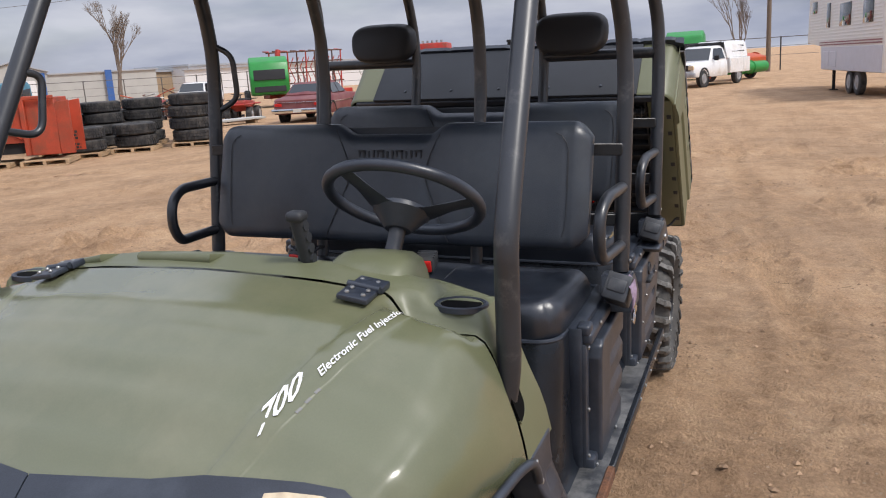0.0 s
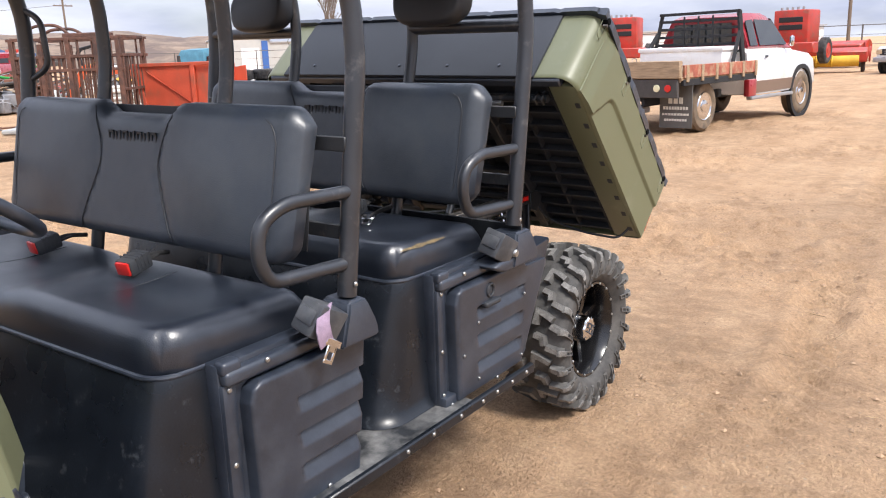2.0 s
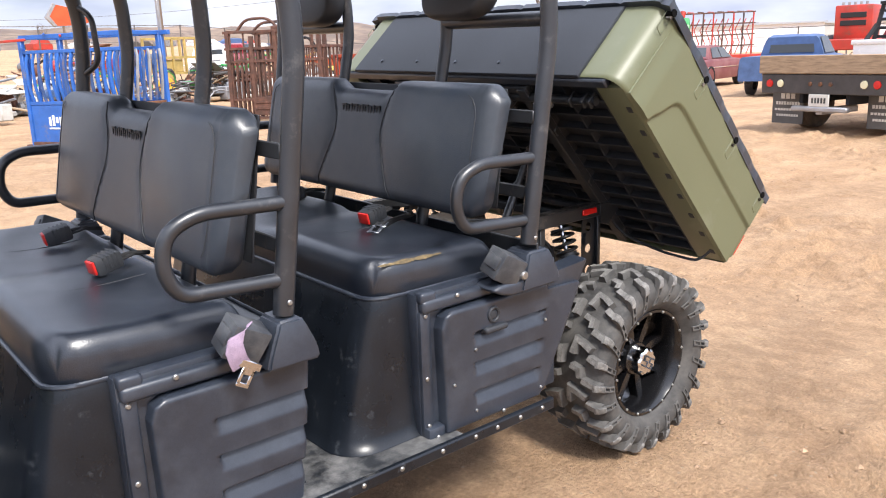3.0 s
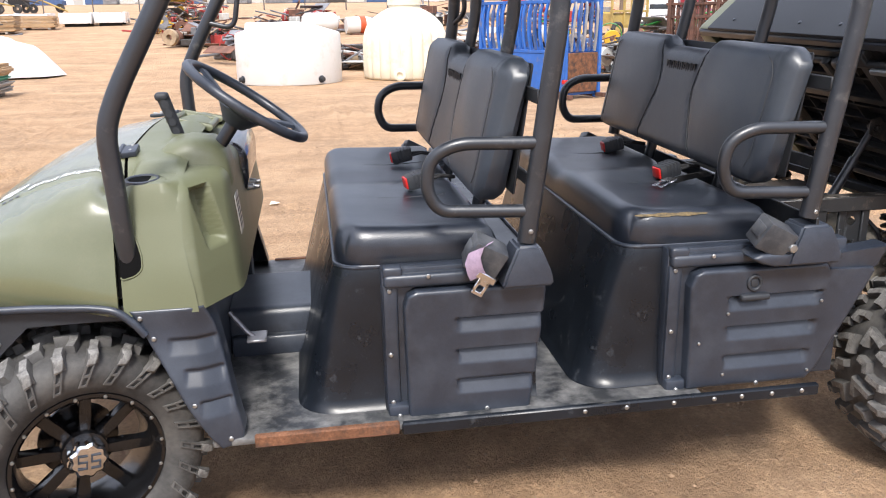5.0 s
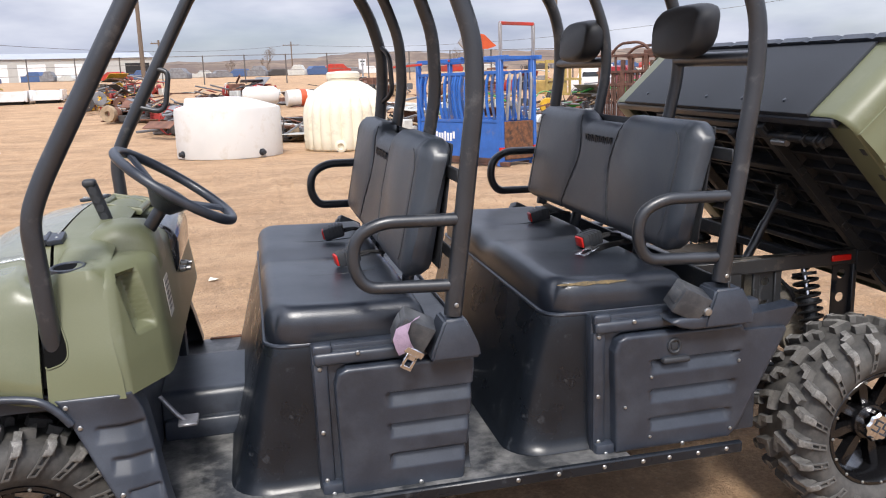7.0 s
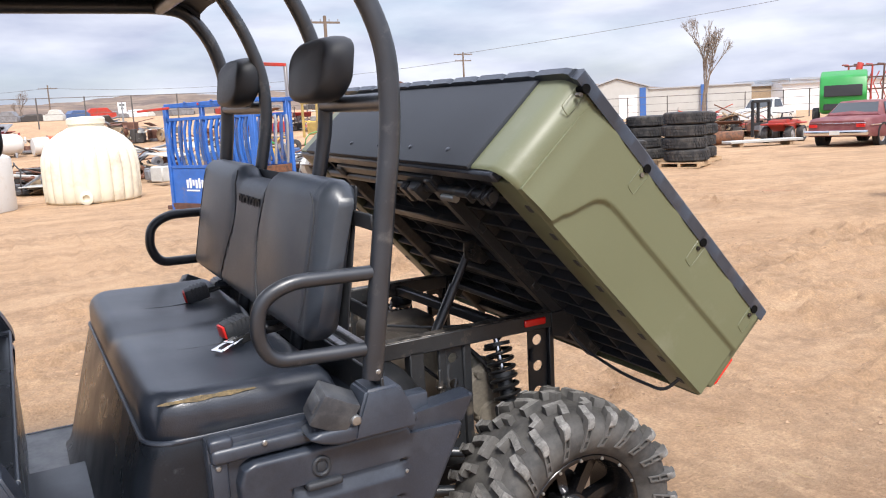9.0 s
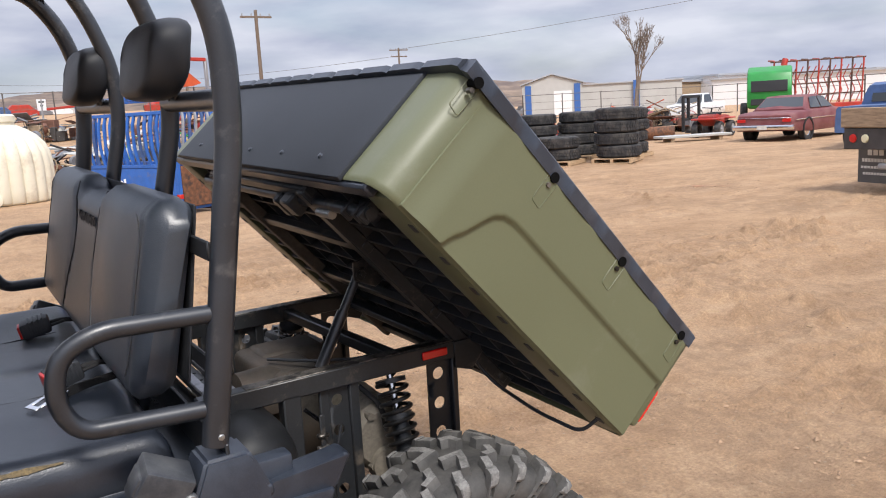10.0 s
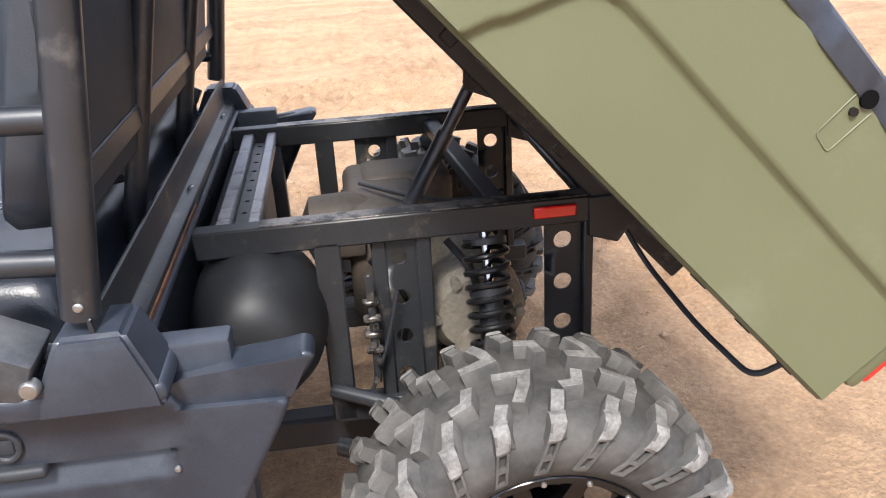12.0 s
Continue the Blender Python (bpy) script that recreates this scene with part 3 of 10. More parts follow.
def spoke_mesh():
    bm = bm_new()
    prism(bm, [(0.045, -0.018), (0.110, -0.010), (0.190, -0.020), (0.190, 0.020), (0.110, 0.010), (0.045, 0.018)], "y", -0.046, -0.008, 0.006, 2)
    return finish("spoke", bm, M_RIM, 35)


def cap_mesh():
    bm = bm_new()
    rows = []
    for r, y in ((0.050, -0.050), (0.053, -0.088), (0.050, -0.100), (0.043, -0.107), (0.020, -0.110), (0.002, -0.1105)):
        rows.append([((r + 0.0035 * math.cos(9 * a) * r / 0.05) * math.cos(a), y, (r + 0.0035 * math.cos(9 * a) * r / 0.05) * math.sin(a)) for a in [math.tau * k / 54 for k in range(54)]])
    loft(bm, rows)
    return finish("hub_cap", bm, M_CHROME, 25)


def badge_mesh():
    bm = bm_new()
    for s in (-1, 1):
        tube(bm, [(s * 0.011 + 0.008, -0.1115, 0.012), (s * 0.011 - 0.007, -0.1115, 0.012), (s * 0.011 - 0.007, -0.1115, 0.0), (s * 0.011 + 0.007, -0.1115, 0.0), (s * 0.011 + 0.007, -0.1115, -0.012), (s * 0.011 - 0.008, -0.1115, -0.012)], 0.0022, 6)
    bmesh.ops.scale(bm, vec=(1.6, 1.0, 1.6), verts=bm.verts)
    return finish("badge", bm, M_BLACK, 30)


TYRE, LUGS, RIM, CAP, BADGE, SPOKE = tyre_mesh(), lug_mesh(), rim_mesh(), cap_mesh(), badge_mesh(), spoke_mesh()
RIM_BOLT = bolt_mesh(0.0055, 0.005)


def wheel(x, y, z, turn, spin):
    m = Matrix.Translation((x, y, z)) @ Matrix.Rotation(radians(turn), 4, "Z") @ Matrix.Rotation(radians(spin), 4, "Y")
    w = part("wheel", RIM, None, vehicle, "gloss black alloy wheel", m=m)
    part("tyre", TYRE, None, w, "dusty black knobbly tyre")
    part("tread", LUGS, None, w, "worn grey tread blocks")
    part("hub_cap", CAP, None, w, "chrome hub cap")
    part("badge", BADGE, None, w, "black mark on the hub cap")
    for i in range(8):
        part("spoke", SPOKE, None, w, m=Matrix.Rotation(i * math.tau / 8, 4, "Y"))
    for i in range(16):
        a = (i + 0.5) * math.tau / 16
        part("rim_bolt", RIM_BOLT, None, w, m=Matrix.Translation((0.198 * math.cos(a), -0.118, 0.198 * math.sin(a))))


for x, spin in ((-0.050, 8), (2.743, 31)):
    steer = 24 if x < 1 else 0
    wheel(x, -0.590, 0.314, steer, spin)
    wheel(x, 2 * CY + 0.590, 0.314, 180 + steer, spin + 40)

# Hood: a skin over a row of cross-sections.
HOOD_TOP = [(-0.56, 0.780), (-0.50, 0.832), (-0.42, 0.897), (-0.345, 0.949), (-0.25, 1.010), (-0.167, 1.056), (-0.10, 1.086), (-0.016, 1.114), (0.152, 1.141), (0.30, 1.150)]
HOOD_HALF = [(-0.56, 0.26), (-0.53, 0.36), (-0.49, 0.45), (-0.44, 0.545), (-0.40, 0.600), (-0.36, 0.645), (-0.31, 0.685), (-0.24, 0.722), (-0.10, 0.755), (0.05, 0.778), (0.14, 0.785), (0.42, 0.785)]
HOOD_LOW = [(-0.56, 0.715), (-0.42, 0.722), (-0.33, 0.745), (-0.26, 0.775), (-0.10, 0.772), (0.02, 0.762), (0.12, 0.742), (0.20, 0.738), (0.42, 0.735)]
SECTION = [(0, 0), (0.2, -0.003), (0.4, -0.011), (0.5, -0.021), (0.58, -0.036), (0.66, -0.054), (0.72, -0.068), (0.78, -0.082), (0.84, -0.100), (0.88, -0.118), (0.91, -0.137), (0.94, -0.165), (0.965, -0.197), (0.98, -0.225), (0.99, -0.262), (1.0, -0.35)]


SHOULDER = [(0, 0), (0.2, -0.003), (0.4, -0.010), (0.55, -0.021), (0.70, -0.037), (0.79, -0.048), (0.83, -0.058), (0.86, -0.074), (0.89, -0.104), (0.91, -0.138), (0.93, -0.176), (0.955, -0.224), (0.978, -0.270), (0.99, -0.312), (1.0, -0.35)]


def ease(u):
    u = max(0.0, min(1.0, u))
    return u * u * (3 - 2 * u)


def profile_drop(table, f):
    for (a, da), (b, db) in zip(table, table[1:]):
        if f <= b:
            return da + (db - da) * (f - a) / (b - a)
    return table[-1][1]


def hood_drop(f, x=1.0):
    """How far the skin lies under its crown, at the part f of its half-width; the shoulder squares up towards the rear."""
    w = ease((x + 0.20) / 0.32)
    dip = ease((x - 0.055) / 0.075) * (1 - ease((x - 0.137) / 0.045)) * ease((f - 0.60) / 0.072) * (1 - ease((f - 0.80) / 0.12))
    drop = profile_drop(SECTION, f) * (1 - w) + profile_drop(SHOULDER, f) * w - 0.045 * dip
    flat = ease((x - 0.145) / 0.03) * (1 - ease((x - 0.27) / 0.03)) * ease((f - 0.68) / 0.05) * (1 - ease((f - 0.865) / 0.035))
    return drop + flat * (-0.060 - drop) if x < 0.9 else drop


def strip_f(x):
    """Where the raised lettering strip runs, as a part of the half-width."""
    x = max(-0.42, min(0.16, x))
    return (CY + 0.305 + (x + 0.286) * 0.343) / lerp(HOOD_HALF, x)


def strip_rise(f, x):
    d = abs(f - strip_f(x)) - 0.048
    fade = max(0.0, min(1.0, (x + 0.50) / 0.12))
    up = max(0.0, min(1.0, -d / 0.010))
    return (0.0035 * up * up * (3 - 2 * up) + 0.006 * math.exp(-((f - 0.925) / 0.018) ** 2)) * fade


def skin_at(x, f, top, low):
    return top + hood_drop(f, x) * (top - low) / 0.35 + strip_rise(f, x)


def hood_z(x, y):
    top, half, low = lerp(HOOD_TOP, x), lerp(HOOD_HALF, x), lerp(HOOD_LOW, x)
    return skin_at(x, min(1.0, abs(y - CY) / half), top, low)


def columns(x):
    """The parts of the half-width at which a cross-section has its points, keeping to the strip's edges."""
    s = strip_f(x)
    mid = [s - 0.048, s - 0.043, s - 0.038, s, s + 0.038, s + 0.043, s + 0.048]
    return [mid[0] * k / 28 for k in range(28)] + mid + [mid[-1] + (0.86 - mid[-1]) * k / 9 for k in range(1, 9)] + [0.86 + 0.14 * k / 10 for k in range(11)]


def section(x, top, half, low):
    side = [(CY - f * half, skin_at(x, f, top, low)) for f in columns(x)]
    return side[::-1] + [(2 * CY - y, z) for y, z in side[1:]]


def hood_skin(bm, xs, thick=0.012, shift=0.0):
    rings = []
    for x in xs:
        top, half, low = lerp(HOOD_TOP, x), lerp(HOOD_HALF, x), lerp(HOOD_LOW, x)
        rings.append([(x + shift * (abs(y - CY) / half) ** 3 * max(0.0, min(1.0, (x + 0.3) / 0.3)), y, z) for y, z in section(x, top, half, low)])
    outer = loft(bm, rings, closed=False, caps=False)
    inner = loft(bm, [[(x, CY + (y - CY) * 0.985, z - thick) for x, y, z in ring] for ring in rings], closed=False, caps=False)
    n = len(outer[0])
    for A, B in ((outer[0], inner[0]), (outer[-1], inner[-1])):
        for k in range(n - 1):
            bm.faces.new((A[k], A[k + 1], B[k + 1], B[k]))
    for i in range(len(outer) - 1):
        for k in (0, n - 1):
            bm.faces.new((outer[i][k], outer[i + 1][k], inner[i + 1][k], inner[i][k]))


bm = bm_new()
hood_skin(bm, [-0.56 + 0.687 * k / 44 for k in range(45)])
hood = part("hood", bm, M_GREEN, vehicle, "glossy olive green plastic hood", 60)


def decal(words, x0, y0, x1, y1, size, name, label, material, shear=0.3, lift=0.0016):
    """Letters laid on the hood along a line; the skin's height carries them."""
    cu = bpy.data.curves.new(name, "FONT")
    cu.body, cu.size, cu.shear, cu.resolution_u = words, size, shear, 2
    cu.offset = size * 0.018
    ob = bpy.data.objects.new(name, cu)
    scene.collection.objects.link(ob)
    me = bpy.data.meshes.new_from_object(ob.evaluated_get(bpy.context.evaluated_depsgraph_get()))
    bpy.data.objects.remove(ob)
    wide = max(v.co.x for v in me.vertices)
    length = math.hypot(x1 - x0, y1 - y0)
    along, across = Vector(((x1 - x0) / length, (y1 - y0) / length)), Vector((-(y1 - y0) / length, (x1 - x0) / length))
    for v in me.vertices:
        p = Vector((x0, y0)) + along * (v.co.x * length / wide) + across * v.co.y
        v.co = (p.x, p.y, hood_z(p.x, p.y) + lift)
    me.materials.append(material)
    return part(name, me, None, hood, label)


M_DARKDECAL = surface("dark_decal", (0.05, 0.055, 0.05), 0.4, var=0.05, bump=0.0)
decal("700", -0.300, -0.308, -0.168, -0.356, 0.047, "number_decal", "white slanted number on the hood", M_WHITE, 0.9, 0.0030)
decal("Electronic Fuel Injection", -0.155, -0.366, 0.075, -0.445, 0.025, "lettering_decal", "white slanted lettering on the hood", M_WHITE, 0.35, 0.0032)
bm = bm_new()
for k in range(3):
    v = []
    x, y = -0.232 + 0.022 * k, -0.357 - 0.008 * k
    for dx, dy in ((0, 0), (0.012, -0.005), (0.011, 0.000), (-0.001, 0.005)):
        v.append(bm.verts.new((x + dx, y + dy, hood_z(x + dx, y + dy) + 0.002)))
    bm.faces.new(v)
part("small_print", bm, M_RETRACT, hood, "tiny grey print below the number")

# Cowl behind the hood: the same skin carried on, rounded over into the rear-facing dash.
COWL_LOW, COWL_HALF = 0.735, 0.785


def cowl_top(x):
    return lerp(HOOD_TOP, x) + 0.001 - 0.030 * max(0.0, (x - 0.24) / 0.07) ** 2


def cowl_z(x, y):
    return cowl_top(x) + hood_drop(min(1.0, abs(y - CY) / COWL_HALF), x) * (cowl_top(x) - COWL_LOW) / 0.35


def cowl_y(x, z):
    """The near flank's y at a height."""
    d = (z - cowl_top(x)) / (cowl_top(x) - COWL_LOW) * 0.35
    for (a, da), (b, db) in zip(SHOULDER, SHOULDER[1:]):
        if db <= d <= da:
            return CY - COWL_HALF * (a + (b - a) * (d - da) / (db - da))
    return CY - COWL_HALF


bm = bm_new()
fs = [0.80 * k / 44 for k in range(45)] + [0.80 + 0.20 * k / 14 for k in range(1, 15)]
rings = []
for k in range(13):
    x = 0.1365 + 0.1685 * (k / 12) ** 1.3
    side = [(CY - f * COWL_HALF, cowl_top(x) + hood_drop(f, x) * (cowl_top(x) - COWL_LOW) / 0.35) for f in fs]
    row = side[::-1] + [(2 * CY - y, z) for y, z in side[1:]]
    rings.append([(x + 0.004 * ease((0.95 - z) / 0.1) * (1 - k / 12) + 0.03 * ease((0.95 - z) / 0.22) * k / 12, y, z) for y, z in row])
loft(bm, rings, closed=False, caps=False)
cowl = part("cowl", bm, M_GREEN2, vehicle, "olive green plastic dash cowl", 50)


def dash_plan(z, inset):
    """The dash seen from above at one height: flank, rounded corner, slanting face with its hollow, middle."""
    y0 = cowl_y(0.27, z) + 0.003 + inset
    lean = 0.032 * (1.05 - z) / 0.33
    a, b = Vector((0.312 + lean - inset, y0)), Vector((0.402 + lean - inset, y0 + 0.145))
    pts = [Vector((0.262, y0)), Vector((0.285 + lean * 0.6 - inset, y0))]
    for k in range(1, 6):
        t = k / 6
        pts.append(pts[1] * (1 - t) ** 2 + Vector((0.305 + lean - inset, y0)) * 2 * t * (1 - t) + a.lerp(b, 0.10) * t * t)
    out = Vector((b.y - a.y, -(b.x - a.x))).normalized()
    for k in range(30):
        t = 0.10 + 0.90 * k / 29
        shift = 0.28 * (1.045 - z) / 0.16
        deep = 0.058 * ease((t - 0.12 - shift) / 0.07) * ease((0.66 + shift - t) / 0.07) * ease((z - 0.885) / 0.014) * ease((1.045 - z) / 0.014)
        pts.append(a.lerp(b, t) - out * deep)
    for x, y in ((0.412, 0.175), (0.416, 0.24), (0.416, 0.45), (0.416, CY - y0)):
        pts.append(Vector((x + lean - inset, y0 + y)))
    return [(p.x, p.y, z) for p in pts] + [(p.x, 2 * CY - p.y, z) for p in pts[-2::-1]]


bm = bm_new()
rows = [dash_plan(0.738 + 0.302 * k / 40, 0.0) for k in range(41)]
rows += [dash_plan(z, i) for z, i in ((1.052, 0.002), (1.062, 0.007), (1.070, 0.014), (1.076, 0.024), (1.079, 0.040), (1.080, 0.075))]
loft(bm, rows, closed=False, caps=False)
bm.faces.new([v for v in bm.verts][-len(rows[-1]):])
part("dash_face", bm, M_GREEN2, vehicle, "olive green dash face with open recesses", 50)
# Near-black sheet under the gap between hood and cowl, painting its shade.
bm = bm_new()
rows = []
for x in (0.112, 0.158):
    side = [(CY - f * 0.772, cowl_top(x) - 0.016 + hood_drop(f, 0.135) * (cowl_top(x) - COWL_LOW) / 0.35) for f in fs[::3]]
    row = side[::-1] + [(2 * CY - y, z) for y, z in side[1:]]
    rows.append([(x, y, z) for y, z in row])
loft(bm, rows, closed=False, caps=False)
part("gap_shade", bm, M_SHADE, vehicle, "near-black sheet painting the shade in the hood gap", 60)

# Cup holder, hinges, raised pods on the cowl.
for s in (1, -1):
    yc = CY - s * 0.622
    bm = bm_new()
    zc = cowl_z(0.198, yc) - 0.002
    tilt = 0.1 * math.atan2(cowl_z(0.198, yc + 0.03) - cowl_z(0.198, yc - 0.03), 0.06)
    lathe(bm, [(0.056, -0.010), (0.055, 0.002), (0.050, 0.004), (0.045, 0.002), (0.042, -0.004), (0.001, -0.005)], 28, "z", m=Matrix.Translation((0.198, yc, zc + 0.003)) @ Matrix.Rotation(tilt, 4, "X") @ Matrix.Diagonal((0.85, 1.12, 1, 1)))
    part("cup_holder", bm, M_BLACK, vehicle, "round black cup holder")
    # Flat near-black disc: the depth of the cup is painted as shade.
    bm = bm_new()
    lathe(bm, [(0.042, -0.0005), (0.001, 0.0)], 24, "z", m=Matrix.Translation((0.198, yc, zc + 0.0035)) @ Matrix.Rotation(tilt, 4, "X") @ Matrix.Diagonal((0.85, 1.12, 1, 1)))
    part("cup_shade", bm, M_SHADE, vehicle, "near-black disc painting the shade in the cup holder")
    yh = CY - s * 0.43
    bm = bm_new()
    zc = hood_z(0.11, yh) + 0.002
    m = Matrix.Translation((0.112, yh, zc + 0.006)) @ Matrix.Rotation(radians(-5), 4, "Y") @ Matrix.Rotation(radians(s * 9), 4, "X")
    rbox(bm, (-0.062, -0.036, -0.005), (-0.004, 0.036, 0.008), 0.004, 2, m)
    rbox(bm, (0.004, -0.042, -0.005), (0.048, 0.030, 0.012), 0.004, 2, m)
    tube(bm, [m @ Vector((0, -0.038, 0.008)), m @ Vector((0, 0.038, 0.008))], 0.008, 10)
    h = part("hood_hinge", bm, M_BLACK, vehicle, "black plastic hood hinge")
    for dx in (-0.045, -0.02, 0.03):
        for dy in (-0.02, 0.018):
            part("screw", RIM_BOLT, None, h, m=m @ Matrix.Translation((dx, dy, 0.009)) @ Matrix.Rotation(radians(-90), 4, "X"))

# Pod round the steering column and the passenger's tray.
bm = bm_new()
rows = []
for x, z0, z1, g in ((0.185, 1.05, 1.085, 0.80), (0.21, 1.03, 1.112, 0.92), (0.245, 1.03, 1.142, 1.06), (0.300, 1.02, 1.154, 1.06), (0.370, 1.0, 1.146, 1.06), (0.408, 1.0, 1.112, 0.95), (0.420, 1.0, 1.06, 0.90)):
    w = 0.105 * g
    rows.append([(x, -0.262 + y * w, z) for y, z in ((-1.10, z0), (-1.0, z1 - 0.045), (-0.90, z1 - 0.018), (-0.68, z1 - 0.003), (-0.3, z1), (0.3, z1), (0.68, z1 - 0.003), (0.90, z1 - 0.018), (1.0, z1 - 0.045), (1.10, z0))])
loft(bm, rows)
pod = part("column_pod", bm, M_GREEN2, vehicle, "olive green pod round the steering column", 60)
for y0, y1 in ((0.12, 0.34), (0.46, 0.68)):
    bm = bm_new()
    outline = [(0.185, y0), (0.20, y1), (0.315, y1), (0.315, y0)]
    tube(bm, [(x, y, cowl_z(x, y) + 0.004) for x, y in outline], 0.014, 10, closed=True)
    part("tray_rim", bm, M_GREEN2, vehicle, "moulded olive green tray rim on the cowl", 50)
bm = bm_new()
rbox(bm, (0.19, -0.155, 1.085), (0.31, -0.06, 1.108), 0.010, 2)
part("lever_gate", bm, M_BLACK_MATT, vehicle, "black slotted plate round the gear lever")
bm = bm_new()
rbox(bm, (0.20, CY - 0.12, 1.126), (0.27, CY + 0.02, 1.130), 0.002, 1)
part("warning_label", bm, M_LABEL, vehicle, "pale label on the cowl")

# Instrument pod, labels and the black lower dash.
bm = bm_new()
prism(bm, [(0.300, 0.94), (0.315, 0.80), (0.31, 0.60), (0.29, 0.40), (0.26, 0.40), (0.26, 0.94)], "y", CY - 0.69, CY + 0.69, 0.02, 2)
dash = part("dash_panel", bm, M_BLACK, vehicle, "black plastic lower dash panel")
bm = bm_new()
prism(bm, [(0.34, 1.075), (0.412, 1.085), (0.445, 1.04), (0.442, 0.93), (0.41, 0.88), (0.34, 0.87)], "y", 0.0, 0.50, 0.025, 3)
inst = part("instrument_pod", bm, M_GLOSS, vehicle, "glossy black instrument pod")
for y in (0.10, 0.19):
    bm = bm_new()
    lathe(bm, [(0.013, 0.432), (0.012, 0.452), (0.008, 0.456), (0.008, 0.47), (0.002, 0.471)], 12, "x", m=Matrix.Translation((0, y, 0.905)))
    part("switch_knob", bm, M_ZINC, inst, "small bright switch knob")
LABEL = Matrix.Translation((0.428, -0.30, 0.915)) @ Matrix.Rotation(radians(-5), 4, "Y")
bm = bm_new()
rbox(bm, (0.0, -0.05, -0.06), (0.003, 0.05, 0.06), m=LABEL)
lab = part("warning_label", bm, M_LABEL, vehicle, "pale warning label on the dash")
for k in range(6):
    bm = bm_new()
    rbox(bm, (0.0034, -0.04, 0.040 - 0.016 * k), (0.0042, 0.04 - 0.012 * (k % 3), 0.047 - 0.016 * k), m=LABEL)
    part("print_bar", bm, M_DARKDECAL, lab, "dark print bar")

# Steering wheel and column.
SW = Matrix.Translation((0.480, -0.272, 1.250)) @ Matrix.Rotation(radians(35), 4, "Y")
bm = bm_new()
tube(bm, [SW @ Vector((0.198 * math.cos(k * math.tau / 48), 0.198 * math.sin(k * math.tau / 48), 0)) for k in range(48)], 0.0155, 12, closed=True)
rim = part("steering_wheel", bm, M_BLACK, vehicle, "black three-spoke steering wheel")
bm = bm_new()
lathe(bm, [(0.034, -0.085), (0.060, -0.055), (0.074, -0.040), (0.072, -0.028), (0.055, -0.020), (0.002, -0.018)], 20, "z", m=SW)
part("hub", bm, M_BLACK, rim, "black wheel hub")
for a in (30, 150, 270):
    ca, sa = math.cos(radians(a)), math.sin(radians(a))
    bm = bm_new()
    rows = []
    for d, z, w in ((0.03, -0.042, 0.052), (0.075, -0.036, 0.036), (0.13, -0.018, 0.024), (0.192, -0.002, 0.024)):
        c = Vector((d * ca, d * sa, z))
        t = Vector((-sa, ca, 0)) * w
        up = Vector((0, 0, 0.008))
        rows.append([SW @ (c - t), SW @ (c - t * 0.6 + up), SW @ (c + t * 0.6 + up), SW @ (c + t), SW @ (c - up * 0.8)])
    loft(bm, rows)
    part("spoke", bm, M_BLACK, rim)
bm = bm_new()
tube(bm, [SW @ Vector((0, 0, -0.04)), (0.395, -0.271, 1.13), (0.30, -0.27, 0.99)], 0.021, 14)
part("steering_column", bm, M_TUBE, vehicle, "black steel steering column")
bm = bm_new()
tube(bm, [(0.268, -0.115, 1.06), (0.248, -0.117, 1.13), (0.209, -0.119, 1.258)], [0.012, 0.018, 0.020], 12)
rbox(bm, (0.186, -0.141, 1.244), (0.228, -0.097, 1.270), 0.011, 3)
for k in range(5):
    tube(bm, [(0.251 - 0.0085 * k, -0.138, 1.12 + 0.028 * k), (0.251 - 0.0085 * k, -0.098, 1.12 + 0.028 * k)], 0.012, 8)
part("gear_lever", bm, M_BLACK_MATT, vehicle, "black ribbed gear lever")
# Nose: bumper tubes, head lamps, grille.
bm = bm_new()
prism(bm, [(-0.545, 0.79), (-0.48, 0.84), (-0.42, 0.73), (-0.44, 0.62), (-0.53, 0.62), (-0.56, 0.70)], "y", CY - 0.44, CY + 0.44, 0.02, 2)
part("grille", bm, M_BLACK, vehicle, "black plastic grille panel")


def hood_patch(name, material, parent, outline, lift, label):
    """A panel laid on the nose between two lines across it; outline holds (y, front x, rear x)."""
    bm = bm_new()
    rows = []
    for y, xa, xb in outline:
        xs = [xa + (xb - xa) * k / 8 for k in range(9)]
        rows.append([(x, y, hood_z(x, y) + lift) for x in xs] + [(x, y, hood_z(x, y) - 0.008) for x in xs[::-1]])
    loft(bm, rows)
    return part(name, bm, material, parent, label, 40)


for s in (1, -1):
    def side(y):
        return CY - s * (CY - y)
    bezel = hood_patch("lamp_bezel", M_BLACK, vehicle, [(side(y), a, b) for y, a, b in ((-0.515, -0.345, -0.322), (-0.49, -0.375, -0.316), (-0.42, -0.440, -0.330), (-0.33, -0.485, -0.352), (-0.25, -0.51, -0.372), (-0.15, -0.53, -0.395), (0.098, -0.545, -0.425))], 0.006, "black head lamp surround")
    hood_patch("lamp_lens", M_LENS, bezel, [(side(y), a, b) for y, a, b in ((-0.488, -0.362, -0.336), (-0.46, -0.400, -0.340), (-0.40, -0.440, -0.356), (-0.365, -0.455, -0.368))], 0.010, "clear head lamp lens")
